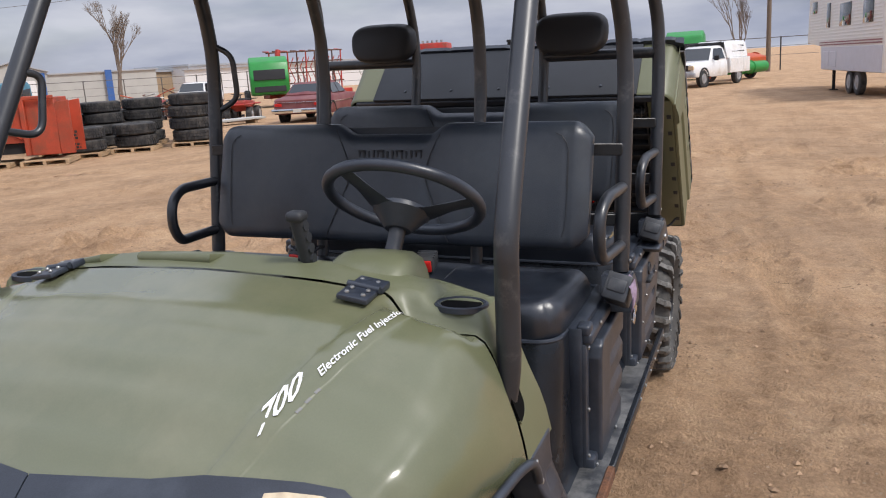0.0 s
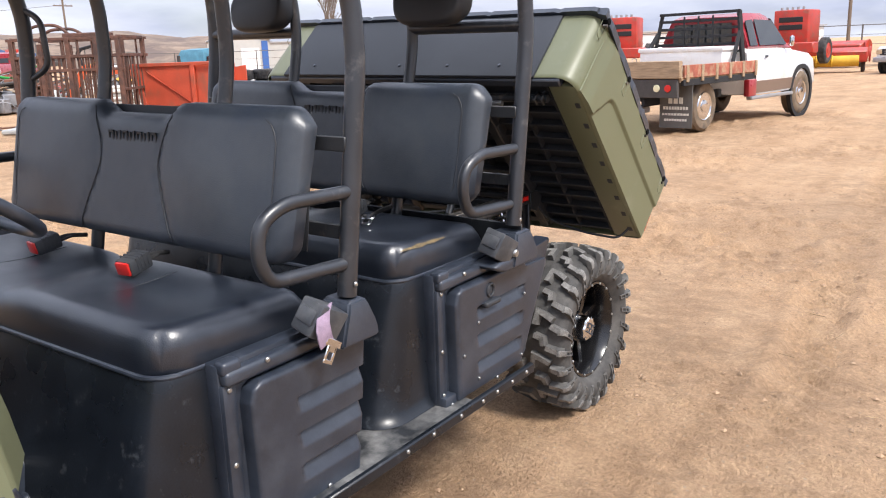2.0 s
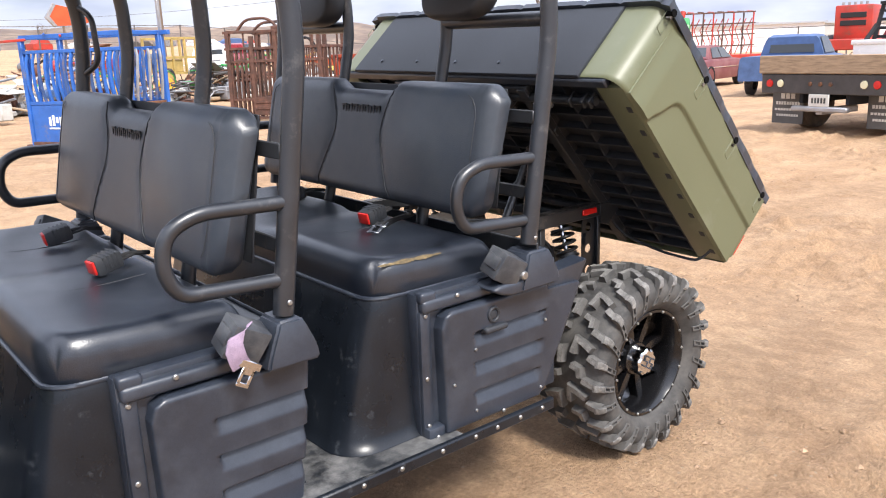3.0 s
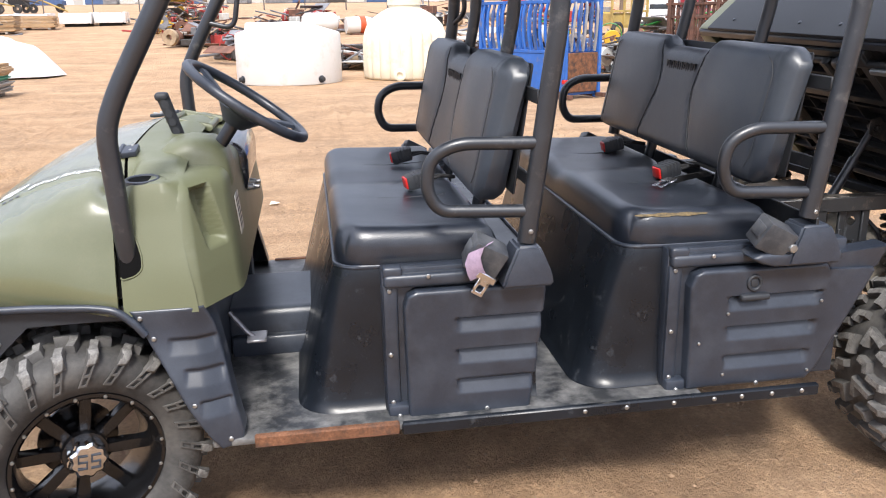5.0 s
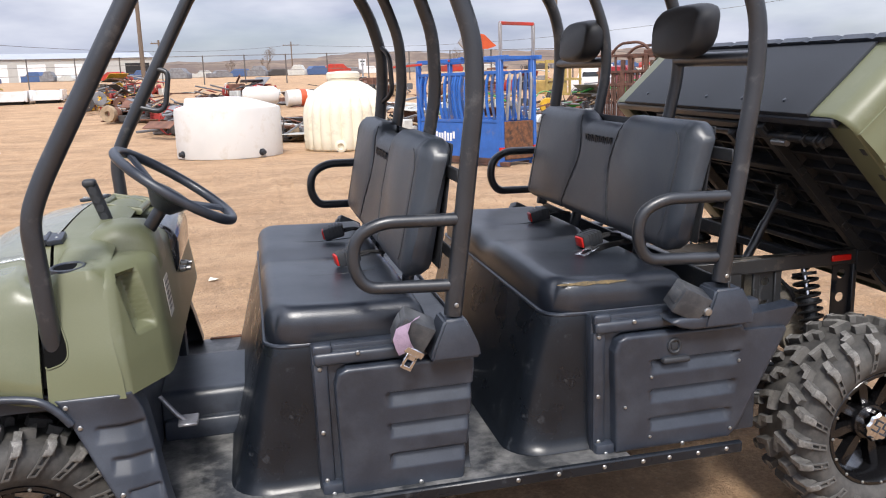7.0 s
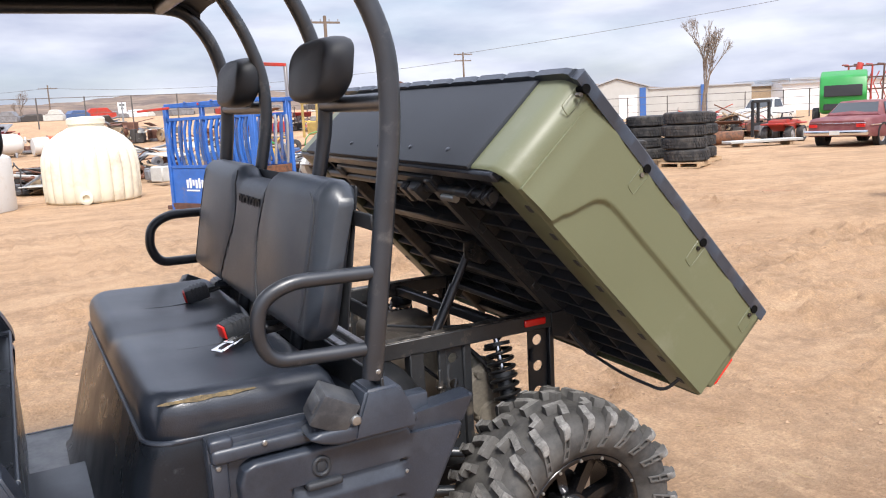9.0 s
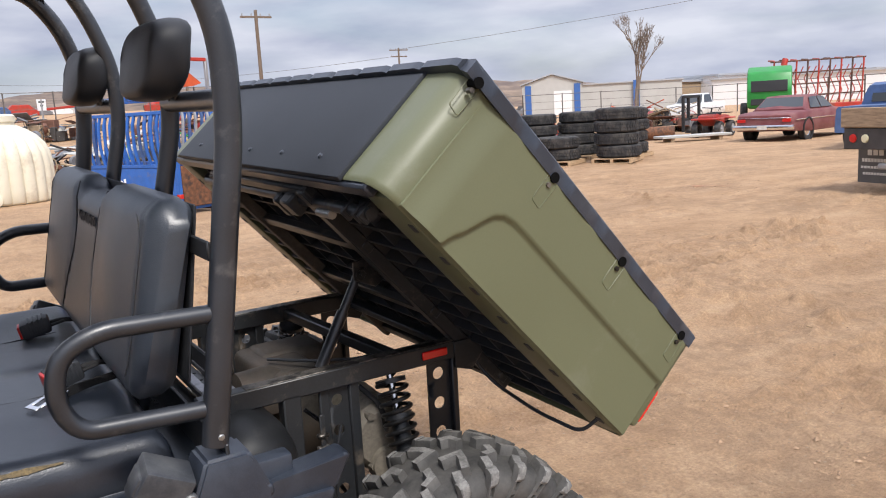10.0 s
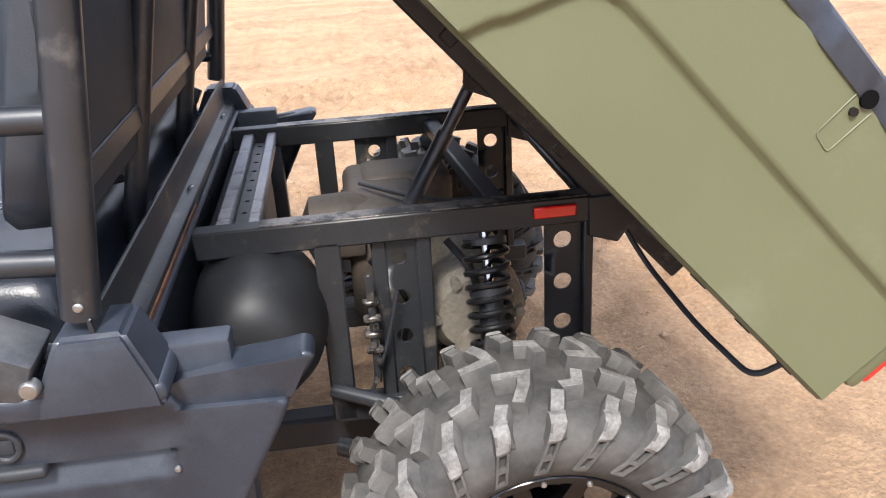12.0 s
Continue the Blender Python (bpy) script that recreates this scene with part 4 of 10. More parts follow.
for z, r, x, w in ((0.735, 0.032, -0.575, 0.60), (0.665, 0.024, -0.535, 0.50)):
    bm = bm_new()
    tube(bm, [(-0.36, CY - w, z - 0.012), (-0.475, CY - w, z), (x + 0.02, CY - 0.40, z), (x, CY, z), (x + 0.02, CY + 0.40, z), (-0.475, CY + w, z), (-0.36, CY + w, z - 0.012)], r, 14, bend=0.07)
    part("bumper_bar", bm, M_TUBE, vehicle, "black steel bumper bar")
bm = bm_new()
for s in (1, -1):
    tube(bm, [(-0.46, CY - s * 0.50, 0.70), (-0.38, CY - s * 0.46, 0.66), (-0.20, CY - s * 0.42, 0.52)], 0.020, 12, bend=0.05)
prism(bm, [(-0.42, 0.73), (-0.05, 0.745), (0.12, 0.70), (0.20, 0.50), (0.10, 0.42), (-0.22, 0.50)], "y", CY - 0.42, CY + 0.42, 0.01, 1)
part("front_frame", bm, M_BLACK_MATT, vehicle, "matt black front frame and skid")

# Front wheel arches: black lip, flare with ribs.
for s in (1, -1):
    def side(y):
        return CY - s * (CY - y)
    bm = bm_new()
    pts = [(-0.40, -0.60, 0.69), (-0.345, -0.655, 0.735), (-0.27, -0.668, 0.772), (-0.10, -0.672, 0.772), (0.06, -0.684, 0.766), (0.125, -0.694, 0.757), (0.165, -0.694, 0.718), (0.190, -0.690, 0.680)]
    tube(bm, [(x, side(y), z) for x, y, z in pts], 0.011, 10, bend=0.03)
    part("arch_lip", bm, M_BLACK, vehicle, "black wheel arch lip")
    bm = bm_new()
    prism(bm, [(-0.38, 0.74), (-0.20, 0.765), (0.16, 0.755), (0.19, 0.72), (0.12, 0.71), (-0.12, 0.72), (-0.23, 0.60), (-0.30, 0.64)], "y", side(-0.655), side(-0.40), 0.006, 1)
    part("arch_liner", bm, M_BLACK_MATT, vehicle, "matt black wheel arch liner")
    if s > 0:
        bolts(vehicle, [(x, -0.656, z) for x, z in ((-0.276, 0.722), (-0.246, 0.724), (-0.216, 0.726), (-0.196, 0.672))])
    def flare_y(x, z):
        """The flare's outer face: swelling outwards towards its foot, tucked in at its rear edge."""
        return -0.687 - 0.072 * ease((0.71 - z) / 0.30) + 0.030 * ease((x - 0.30 - 0.10 * (0.75 - z)) / 0.09)
    bm = bm_new()
    pressed_face(
        bm, [(0.346, 0.368), (0.385, 0.340), (0.480, 0.285), (0.568, 0.240), (0.655, 0.196), (0.712, 0.172), (0.750, 0.152)],
        [(0.346, 0.414), (0.356, 0.424), (0.385, 0.430), (0.445, 0.418), (0.530, 0.402), (0.610, 0.388), (0.690, 0.372), (0.744, 0.350), (0.750, 0.346)],
        lambda x, z, deep: side(flare_y(x, z) + deep), lambda x, z: side(flare_y(x, z) + 0.080),
        [(0.640, 0.244, 0.376), (0.556, 0.280, 0.392), (0.470, 0.316, 0.408)], 0.008, 30, 0.009)
    fl = part("fender_flare", bm, M_BLACK, vehicle, "black plastic fender flare with pressed grooves", 50)
    if s > 0:
        bolts(fl, [(x, flare_y(x, z) - 0.001, z) for x, z in ((0.180, 0.728), (0.210, 0.668), (0.306, 0.486), (0.392, 0.372))])
    # Dark overlay on the uncut skin, painting the shade where the post passes through.
    bm = bm_new()
    ring = fillet([(0.1385, 0.90), (0.1385, 0.943), (0.155, 0.962), (0.182, 0.945), (0.197, 0.890), (0.197, 0.858), (0.180, 0.842), (0.141, 0.832), (0.1385, 0.90)], 0.012)
    rows = []
    for f, lift in ((1.0, -0.004), (1.0, 0.0025), (0.6, 0.0025), (0.02, 0.0025)):
        row = []
        for p in ring[:-1]:
            x, z = 0.165 + (p[0] - 0.165) * f, 0.89 + (p[1] - 0.89) * f
            row.append((x, side(cowl_y(x, z) - lift), z))
        rows.append(row)
    loft(bm, rows, caps=False)
    part("post_opening_shade", bm, M_SHADE, vehicle, "dark overlay painting the shade of the windscreen post opening")
    bm = bm_new()
    tube(bm, [(p[0], side(cowl_y(p[0], p[1]) - 0.001), p[1]) for p in ring[6:-2]], 0.0028, 6)
    part("opening_rim", bm, M_GREEN2, vehicle, "olive green rim of the post opening", 60)

# Cage: windscreen posts, outer and inner posts behind both benches, top rails, roof.
R_TUBE = 0.0265


def cage_tube(points, label="black powder-coated steel cage tube", r=R_TUBE, bend=0.09, name="cage_tube"):
    bm = bm_new()
    tube(bm, points, r, 16, bend)
    return part(name, bm, M_TUBE, vehicle, label)


ROOF_Z = 1.97
for s in (1, -1):
    def side(y):
        return CY - s * (CY - y)
    cage_tube([(0.160, side(-0.610), 0.80), (0.158, side(-0.640), 0.93), (0.147, side(-0.643), 1.232), (0.190, side(-0.641), 1.330), (0.543, side(-0.617), 1.950), (0.69, side(-0.622), ROOF_Z), (1.95, side(-0.640), ROOF_Z), (2.06, side(-0.655), 1.955), (2.150, side(-0.675), 1.845), (2.198, side(-0.697), 1.70), (2.195, side(-0.702), 1.52), (2.100, side(-0.705), 0.90)], "long black steel cage tube", bend=0.07)
    cage_tube([(1.245, side(-0.700), 0.88), (1.290, side(-0.700), 1.20), (1.330, side(-0.700), 1.50), (1.330, side(-0.692), 1.65), (1.285, side(-0.675), 1.80), (1.205, side(-0.65), 1.945), (1.12, side(-0.645), ROOF_Z)], bend=0.06)
    for dx in (0.0, REAR_X):
        yi = -0.205
        lean = 0.028 if dx else 0.0
        cage_tube([(1.194 + dx, side(yi), 0.80), (1.330 + dx + lean, side(yi), 1.50 + lean), (1.327 + dx + lean, side(yi), 1.685), (1.275 + dx + lean, side(yi), 1.835), (1.215 + dx + lean * 0.5, side(yi), ROOF_Z - 0.01)], "black inner seat post", r=0.0215, bend=0.06)
    cage_tube([(2.194, side(-0.70), 1.572), (2.214, side(-0.205), 1.572)], "black headrest cross tube", r=0.0225, bend=0)
    # Grab loops at the bench ends.
    for dx, dz in ((0.0, 0.0), (REAR_X + 0.006, 0.006)):
        yg = -0.700
        cage_tube([(1.268 + dx, side(yg), 1.158 + dz), (1.05 + dx, side(yg + 0.01), 1.163 + dz), (0.978 + dx, side(yg + 0.02), 1.125 + dz), (0.966 + dx, side(yg + 0.02), 1.040 + dz), (1.000 + dx, side(yg + 0.02), 0.976 + dz), (1.245 + dx, side(yg), 0.968 + dz)], "black tubular grab loop", r=0.0185, bend=0.055, name="grab_loop")
    # Small hand loops on the posts.
    if s < 0:
        cage_tube([(0.350, side(-0.620), 1.615), (0.405, side(-0.60), 1.60), (0.375, side(-0.60), 1.43), (0.275, side(-0.622), 1.455)], "small black hand loop", r=0.011, bend=0.05, name="hand_loop")
        cage_tube([(1.322, side(-0.680), 1.68), (1.355, side(-0.620), 1.64), (1.36, side(-0.615), 1.47), (1.325, side(-0.68), 1.43)], "small black hand loop", r=0.011, bend=0.05, name="hand_loop")
cage_tube([(0.60, CY - 0.735, ROOF_Z - 0.005), (0.60, CY + 0.735, ROOF_Z - 0.005)], bend=0)
cage_tube([(1.13, CY - 0.74, ROOF_Z - 0.004), (1.13, CY + 0.74, ROOF_Z - 0.004)], bend=0)
cage_tube([(1.96, CY - 0.735, ROOF_Z - 0.004), (1.96, CY + 0.735, ROOF_Z - 0.004)], bend=0)
bm = bm_new()
rows = []
for x, dz in ((0.50, -0.02), (0.56, 0.012), (0.8, 0.035), (1.2, 0.045), (1.6, 0.035), (1.95, 0.010), (2.06, -0.008), (2.11, -0.045)):
    ring = []
    for f, e in ((-1, -0.035), (-0.97, 0.0), (-0.8, 0.012), (-0.3, 0.02), (0.3, 0.02), (0.8, 0.012), (0.97, 0.0), (1, -0.035)):
        ring.append((x, CY + f * 0.76, ROOF_Z + 0.03 + dz + e))
    ring += [(a, CY + (b - CY) * 0.985, c - 0.014) for a, b, c in ring[::-1]]
    rows.append(ring)
loft(bm, rows)
part("roof", bm, M_BLACK_MATT, vehicle, "matt black moulded roof canopy")


def cushion_skin(bm, lengths, widths, z0, height, edge):
    """A padded slab: rounded at its edges, with a dip between the sitting places."""
    x0, x1 = lengths
    y0, y1 = widths
    nx, ny = 22, 44
    grid = []
    for i in range(nx + 1):
        row = []
        for j in range(ny + 1):
            u, v = i / nx, j / ny
            u2 = 0.5 - 0.5 * math.cos(math.pi * u)
            v2 = 0.5 - 0.5 * math.cos(math.pi * (0.5 * v + 0.5 * (0.5 - 0.5 * math.cos(math.pi * v))))
            x, y = x0 + (x1 - x0) * u2, y0 + (y1 - y0) * v2
            du, dv = min(x - x0, x1 - x) / edge, min(y - y0, y1 - y) / edge
            h = 1.0
            for d in (du, dv):
                if d < 1:
                    h *= math.sqrt(max(0.0, 1 - (1 - d) ** 2)) * 0.62 + 0.38
            t = (y - CY) / 0.72
            dip = 0.022 * math.exp(-((t - 0.05) / 0.10) ** 2) + 0.014 * math.exp(-((x - x0 - 0.25) / 0.12) ** 2) * (math.exp(-((t + 0.55) / 0.3) ** 2) + math.exp(-((t - 0.55) / 0.3) ** 2))
            for yc, way in ((y0 + 0.10, -1), (y1 - 0.10, 1)):
                a, b = (x0 + 0.10 - x) / 0.10, way * (y - yc) / 0.10
                if a > 0 and b > 0:
                    k = max(a, b) / math.hypot(a, b)
                    x, y = x0 + 0.10 - a * k * 0.10, yc + way * b * k * 0.10
            row.append((x, y, z0 + height * h - dip + 0.012 * (1 - u2)))
        grid.append(row)
    loft(bm, grid, closed=False, caps=False)
    rim = [grid[i][0] for i in range(nx + 1)] + [grid[nx][j] for j in range(1, ny + 1)] + [grid[i][ny] for i in range(nx - 1, -1, -1)] + [grid[0][j] for j in range(ny - 1, 0, -1)]
    loft(bm, [rim, [(x, y, z - 0.012) for x, y, z in rim], [(x, y, z0) for x, y, z in rim], [(x, CY + (y - CY) * 0.985, z0 - 0.012) for x, y, z in rim]], closed=True, caps=False)
    bmesh.ops.remove_doubles(bm, verts=bm.verts, dist=0.0006)


BACK_W = 0.71


def back_top(t):
    """The height of a backrest's top edge: two shoulders with a lower middle."""
    a = abs(t)
    z = 1.375
    if a < 0.34:
        f = max(0.0, min(1.0, (a - 0.20) / 0.11))
        z -= 0.038 * (1 - f * f * (3 - 2 * f))
    if a > 0.90:
        z -= 0.052 * ((a - 0.90) / 0.10) ** 2.4
    return z


def back_low(t):
    a = abs(t)
    return 0.968 + (0.05 * ((a - 0.9) / 0.1) ** 2.4 if a > 0.9 else 0.0)


def seam_t(f):
    """How far from the middle the curved seams of a backrest run: narrowest above half its height."""
    return 0.205 + (0.135 * ((0.62 - f) / 0.62) ** 1.2 if f < 0.62 else 0.10 * ((f - 0.62) / 0.38) ** 2.2)


def back_front(t, f):
    """The x of the front skin: leaning back, padded, with side bolsters."""
    lean = 1.115 + 0.085 * f
    a = abs(t)
    pad = 0.016 * math.exp(-((a - 0.55) / 0.26) ** 2) * math.sin(math.pi * min(1, max(0, f)))
    groove = 0.008 * math.exp(-((a - seam_t(min(1.0, max(0.0, f)))) / 0.011) ** 2) + 0.004 * math.exp(-((a - 0.905) / 0.010) ** 2)
    round_ = 0.030 * min(1.0, math.hypot(math.hypot(max(0, (a - 0.90) / 0.10) ** 2.2, max(0, (f - 0.90) / 0.10) ** 2.2 * 0.9), max(0, (0.08 - f) / 0.08) ** 2 * 0.8))
    return lean - pad + groove + round_


def backrest_mesh():
    bm = bm_new()
    nu, nv = 90, 26
    front, back = [], []
    for i in range(nu + 1):
        t = -1 + 2 * i / nu
        t = math.copysign(1 - (1 - abs(t)) ** 1.25, t)
        lo, hi = back_low(t), back_top(t)
        fr, ba = [], []
        for j in range(nv + 1):
            f = j / nv
            z = lo + (hi - lo) * f
            fr.append((back_front(t, f), CY + BACK_W * t, z))
            edge = 0.030 * min(1.0, math.hypot(math.hypot(max(0, (abs(t) - 0.90) / 0.10) ** 2.2, max(0, (f - 0.90) / 0.10) ** 2.2), max(0, (0.08 - f) / 0.08) ** 2))
            ba.append((1.212 + 0.085 * f - edge, CY + BACK_W * t, z))
        front.append(fr)
        back.append(ba)
    loft(bm, front, closed=False, caps=False)
    loft(bm, back, closed=False, caps=False)
    for A, B in ((front[0], back[0]), (front[-1], back[-1])):
        loft(bm, [A, B], closed=False, caps=False)
    for j in (0, nv):
        loft(bm, [[c[j] for c in front], [c[j] for c in back]], closed=False, caps=False)
    bmesh.ops.remove_doubles(bm, verts=bm.verts, dist=0.0005)
    return finish("backrest", bm, M_VINYL_BACK, 50)


BACKREST = backrest_mesh()


def stitch(points, r=0.0023):
    bm = bm_new()
    tube(bm, points, r, 5, caps=False)
    return bm


def belt_buckle(x, y, z, turn, lean=-12):
    m = Matrix.Translation((x, y, z)) @ Matrix.Rotation(radians(turn), 4, "Z") @ Matrix.Rotation(radians(lean), 4, "Y")
    bm = bm_new()
    rbox(bm, (-0.046, -0.031, -0.024), (0.036, 0.031, 0.026), 0.009, 2, m)
    for k in range(4):
        rbox(bm, (-0.022 + 0.013 * k, -0.0325, -0.012), (-0.016 + 0.013 * k, 0.0325, 0.0275), 0.001, 1, m)
    b = part("belt_buckle", bm, M_BLACK_MATT, vehicle, "black seat belt buckle on the bench")
    bm = bm_new()
    rbox(bm, (-0.0515, -0.025, -0.017), (-0.038, 0.025, 0.0215), 0.004, 2, m)
    part("release_button", bm, M_RED, b, "red release button")
    bm = bm_new()
    tube(bm, [m @ Vector((0.03, 0, 0)), m @ Vector((0.07, 0.0, -0.004)), m @ Vector((0.13, 0.01, -0.03))], 0.007, 8, bend=0.03)
    rbox(bm, (0.028, -0.020, -0.010), (0.075, 0.020, -0.003), 0.002, 1, m)
    part("belt_strap", bm, M_WEB, b, "black belt webbing")


def bench(dx, rear):
    d = Matrix.Translation((dx, 0, 0.006 if rear else 0))
    bm = bm_new()
    cushion_skin(bm, (0.712, 1.185), (CY - 0.712, CY + 0.712), 0.810, 0.096, 0.046)
    cushion = part("seat_cushion", bm, M_VINYL, vehicle, "padded black vinyl bench cushion with worn edge" if rear else "padded black vinyl bench cushion", 60, d)
    for y in (-0.19, 0.39):
        bm = bm_new()
        tube(bm, [(0.775, y - 0.02, 0.913), (0.84, y, 0.909), (0.95, y + 0.01, 0.900), (1.10, y + 0.015, 0.905)], 0.0018, 5)
        part("seam", bm, M_BLACK_MATT, cushion, "stitched cushion seam")
    if rear:
        bm = bm_new()
        rng = random.Random(3)
        rows = []
        for k in range(37):
            x = 0.745 + 0.235 * k / 36
            w = 0.0095 * math.sqrt(math.sin(math.pi * k / 36)) * (0.8 + 0.2 * math.sin(k * 0.55)) + rng.uniform(-0.0007, 0.0007)
            a0, a1 = 0.80 - max(w, 0.0005) * 15, 0.80 + max(w, 0.0005) * 15
            rows.append([(x, CY - 0.712 + 0.046 - 0.046 * math.cos(a), 0.810 + 0.096 * (0.38 + 0.62 * math.sin(a)) + 0.009 * (1.185 - x) / 0.44) for a in (a0, a0 * 0.5 + a1 * 0.5, a1)])
        loft(bm, [[(x, y - 0.0020, z + 0.0022) for x, y, z in r] for r in rows], closed=False, caps=False)
        part("torn_edge", bm, M_YELLOWFOAM, cushion, "cracked edge with yellow foam showing")
    back = part("backrest", BACKREST, None, vehicle, "grey-black padded vinyl backrest", m=d)
    for s in (1, -1):
        pts = []
        for k in range(14):
            f = 0.97 - 0.94 * k / 13
            a = seam_t(f)
            t = s * a
            pts.append((back_front(t, f) - 0.0068, CY + BACK_W * t, back_low(t) + (back_top(t) - back_low(t)) * f))
        part("seam", stitch(pts), M_BLACK_MATT, back, "curved stitched seam")
        pts = [(back_front(s * a, f) - 0.0035, CY + BACK_W * s * a, back_low(s * a) + (back_top(s * a) - back_low(s * a)) * f) for a, f in ((0.845, 0.925), (0.875, 0.90), (0.895, 0.85), (0.905, 0.78), (0.905, 0.62), (0.905, 0.46), (0.903, 0.30), (0.898, 0.18), (0.885, 0.12))]
        part("seam", stitch(pts, 0.0014), M_BLACK_MATT, back, "stitched corner seam")
    # Brand mark pressed into the vinyl: plain strokes.
    for k in range(7):
        bm = bm_new()
        y = CY - 0.120 + 0.036 * k + 0.002
        t = (y - CY) / BACK_W
        z = 1.268
        x = back_front(t, (z - back_low(t)) / (back_top(t) - back_low(t))) - 0.001
        for (a, b, c, e) in (((-0.014, -0.022, -0.007, 0.022), (0.006, -0.003, 0.012, 0.022), (-0.014, 0.015, 0.012, 0.022)), ((-0.014, -0.022, -0.007, 0.022), (-0.014, -0.022, 0.012, -0.015), (0.006, -0.022, 0.012, 0.018)))[k % 2]:
            rbox(bm, (x - 0.001, y + a, z + b), (x + 0.004, y + c, z + e), 0, 1)
        part("pressed_stroke", bm, M_BLACK_MATT, back)
    # Frame behind the backrest.
    bm = bm_new()
    for z in (1.05, 1.28):
        rbox(bm, (1.248 + 0.08 * (z - 1.0), CY - 0.80, z - 0.02), (1.256 + 0.08 * (z - 1.0), CY + 0.80, z + 0.02), 0.003, 1)
    part("seat_bracket", bm, M_STEEL_BLK, vehicle, "black steel backrest brackets", m=d)
    bm = bm_new()
    prism(bm, [(1.235, 0.985), (1.290, 1.36), (1.296, 1.355), (1.243, 0.985)], "y", CY - 0.67, CY + 0.67, 0.003, 1)
    part("back_board", bm, M_BLACK_MATT, vehicle, "matt black board behind the backrest", m=d)
    # Base box with rounded front corners.
    bm = bm_new()
    rows = []
    for z, grow, front in ((0.362, 0.034, 0.572), (0.374, 0.020, 0.583), (0.40, 0.010, 0.594), (0.50, 0.004, 0.622), (0.62, 0.002, 0.655), (0.74, 0.0, 0.689), (0.788, 0.0, 0.704), (0.804, -0.006, 0.710)):
        w, r = 0.715 + grow, 0.075 + 0.10 * (0.804 - z)
        ring = []
        for k in range(7):
            a = radians(270 - 15 * k)
            ring.append((front + r + r * math.cos(a), CY - w + r + r * math.sin(a), z))
        for k in range(7):
            a = radians(180 - 15 * k)
            ring.append((front + r + r * math.cos(a), CY + w - r + r * math.sin(a), z))
        ring += [(1.300, CY + w, z), (1.300, CY - w, z)]
        rows.append(ring)
    loft(bm, rows)
    part("seat_base", bm, M_BLACK_SCUFF, vehicle, "scuffed black plastic seat base", 50, d)
    bm = bm_new()
    lip = [(p[0], p[1], 0.805) for p in rows[-1]]
    tube(bm, lip, 0.007, 8, closed=True)
    part("base_lip", bm, M_BLACK, vehicle, "black rolled lip of the seat base", m=d)


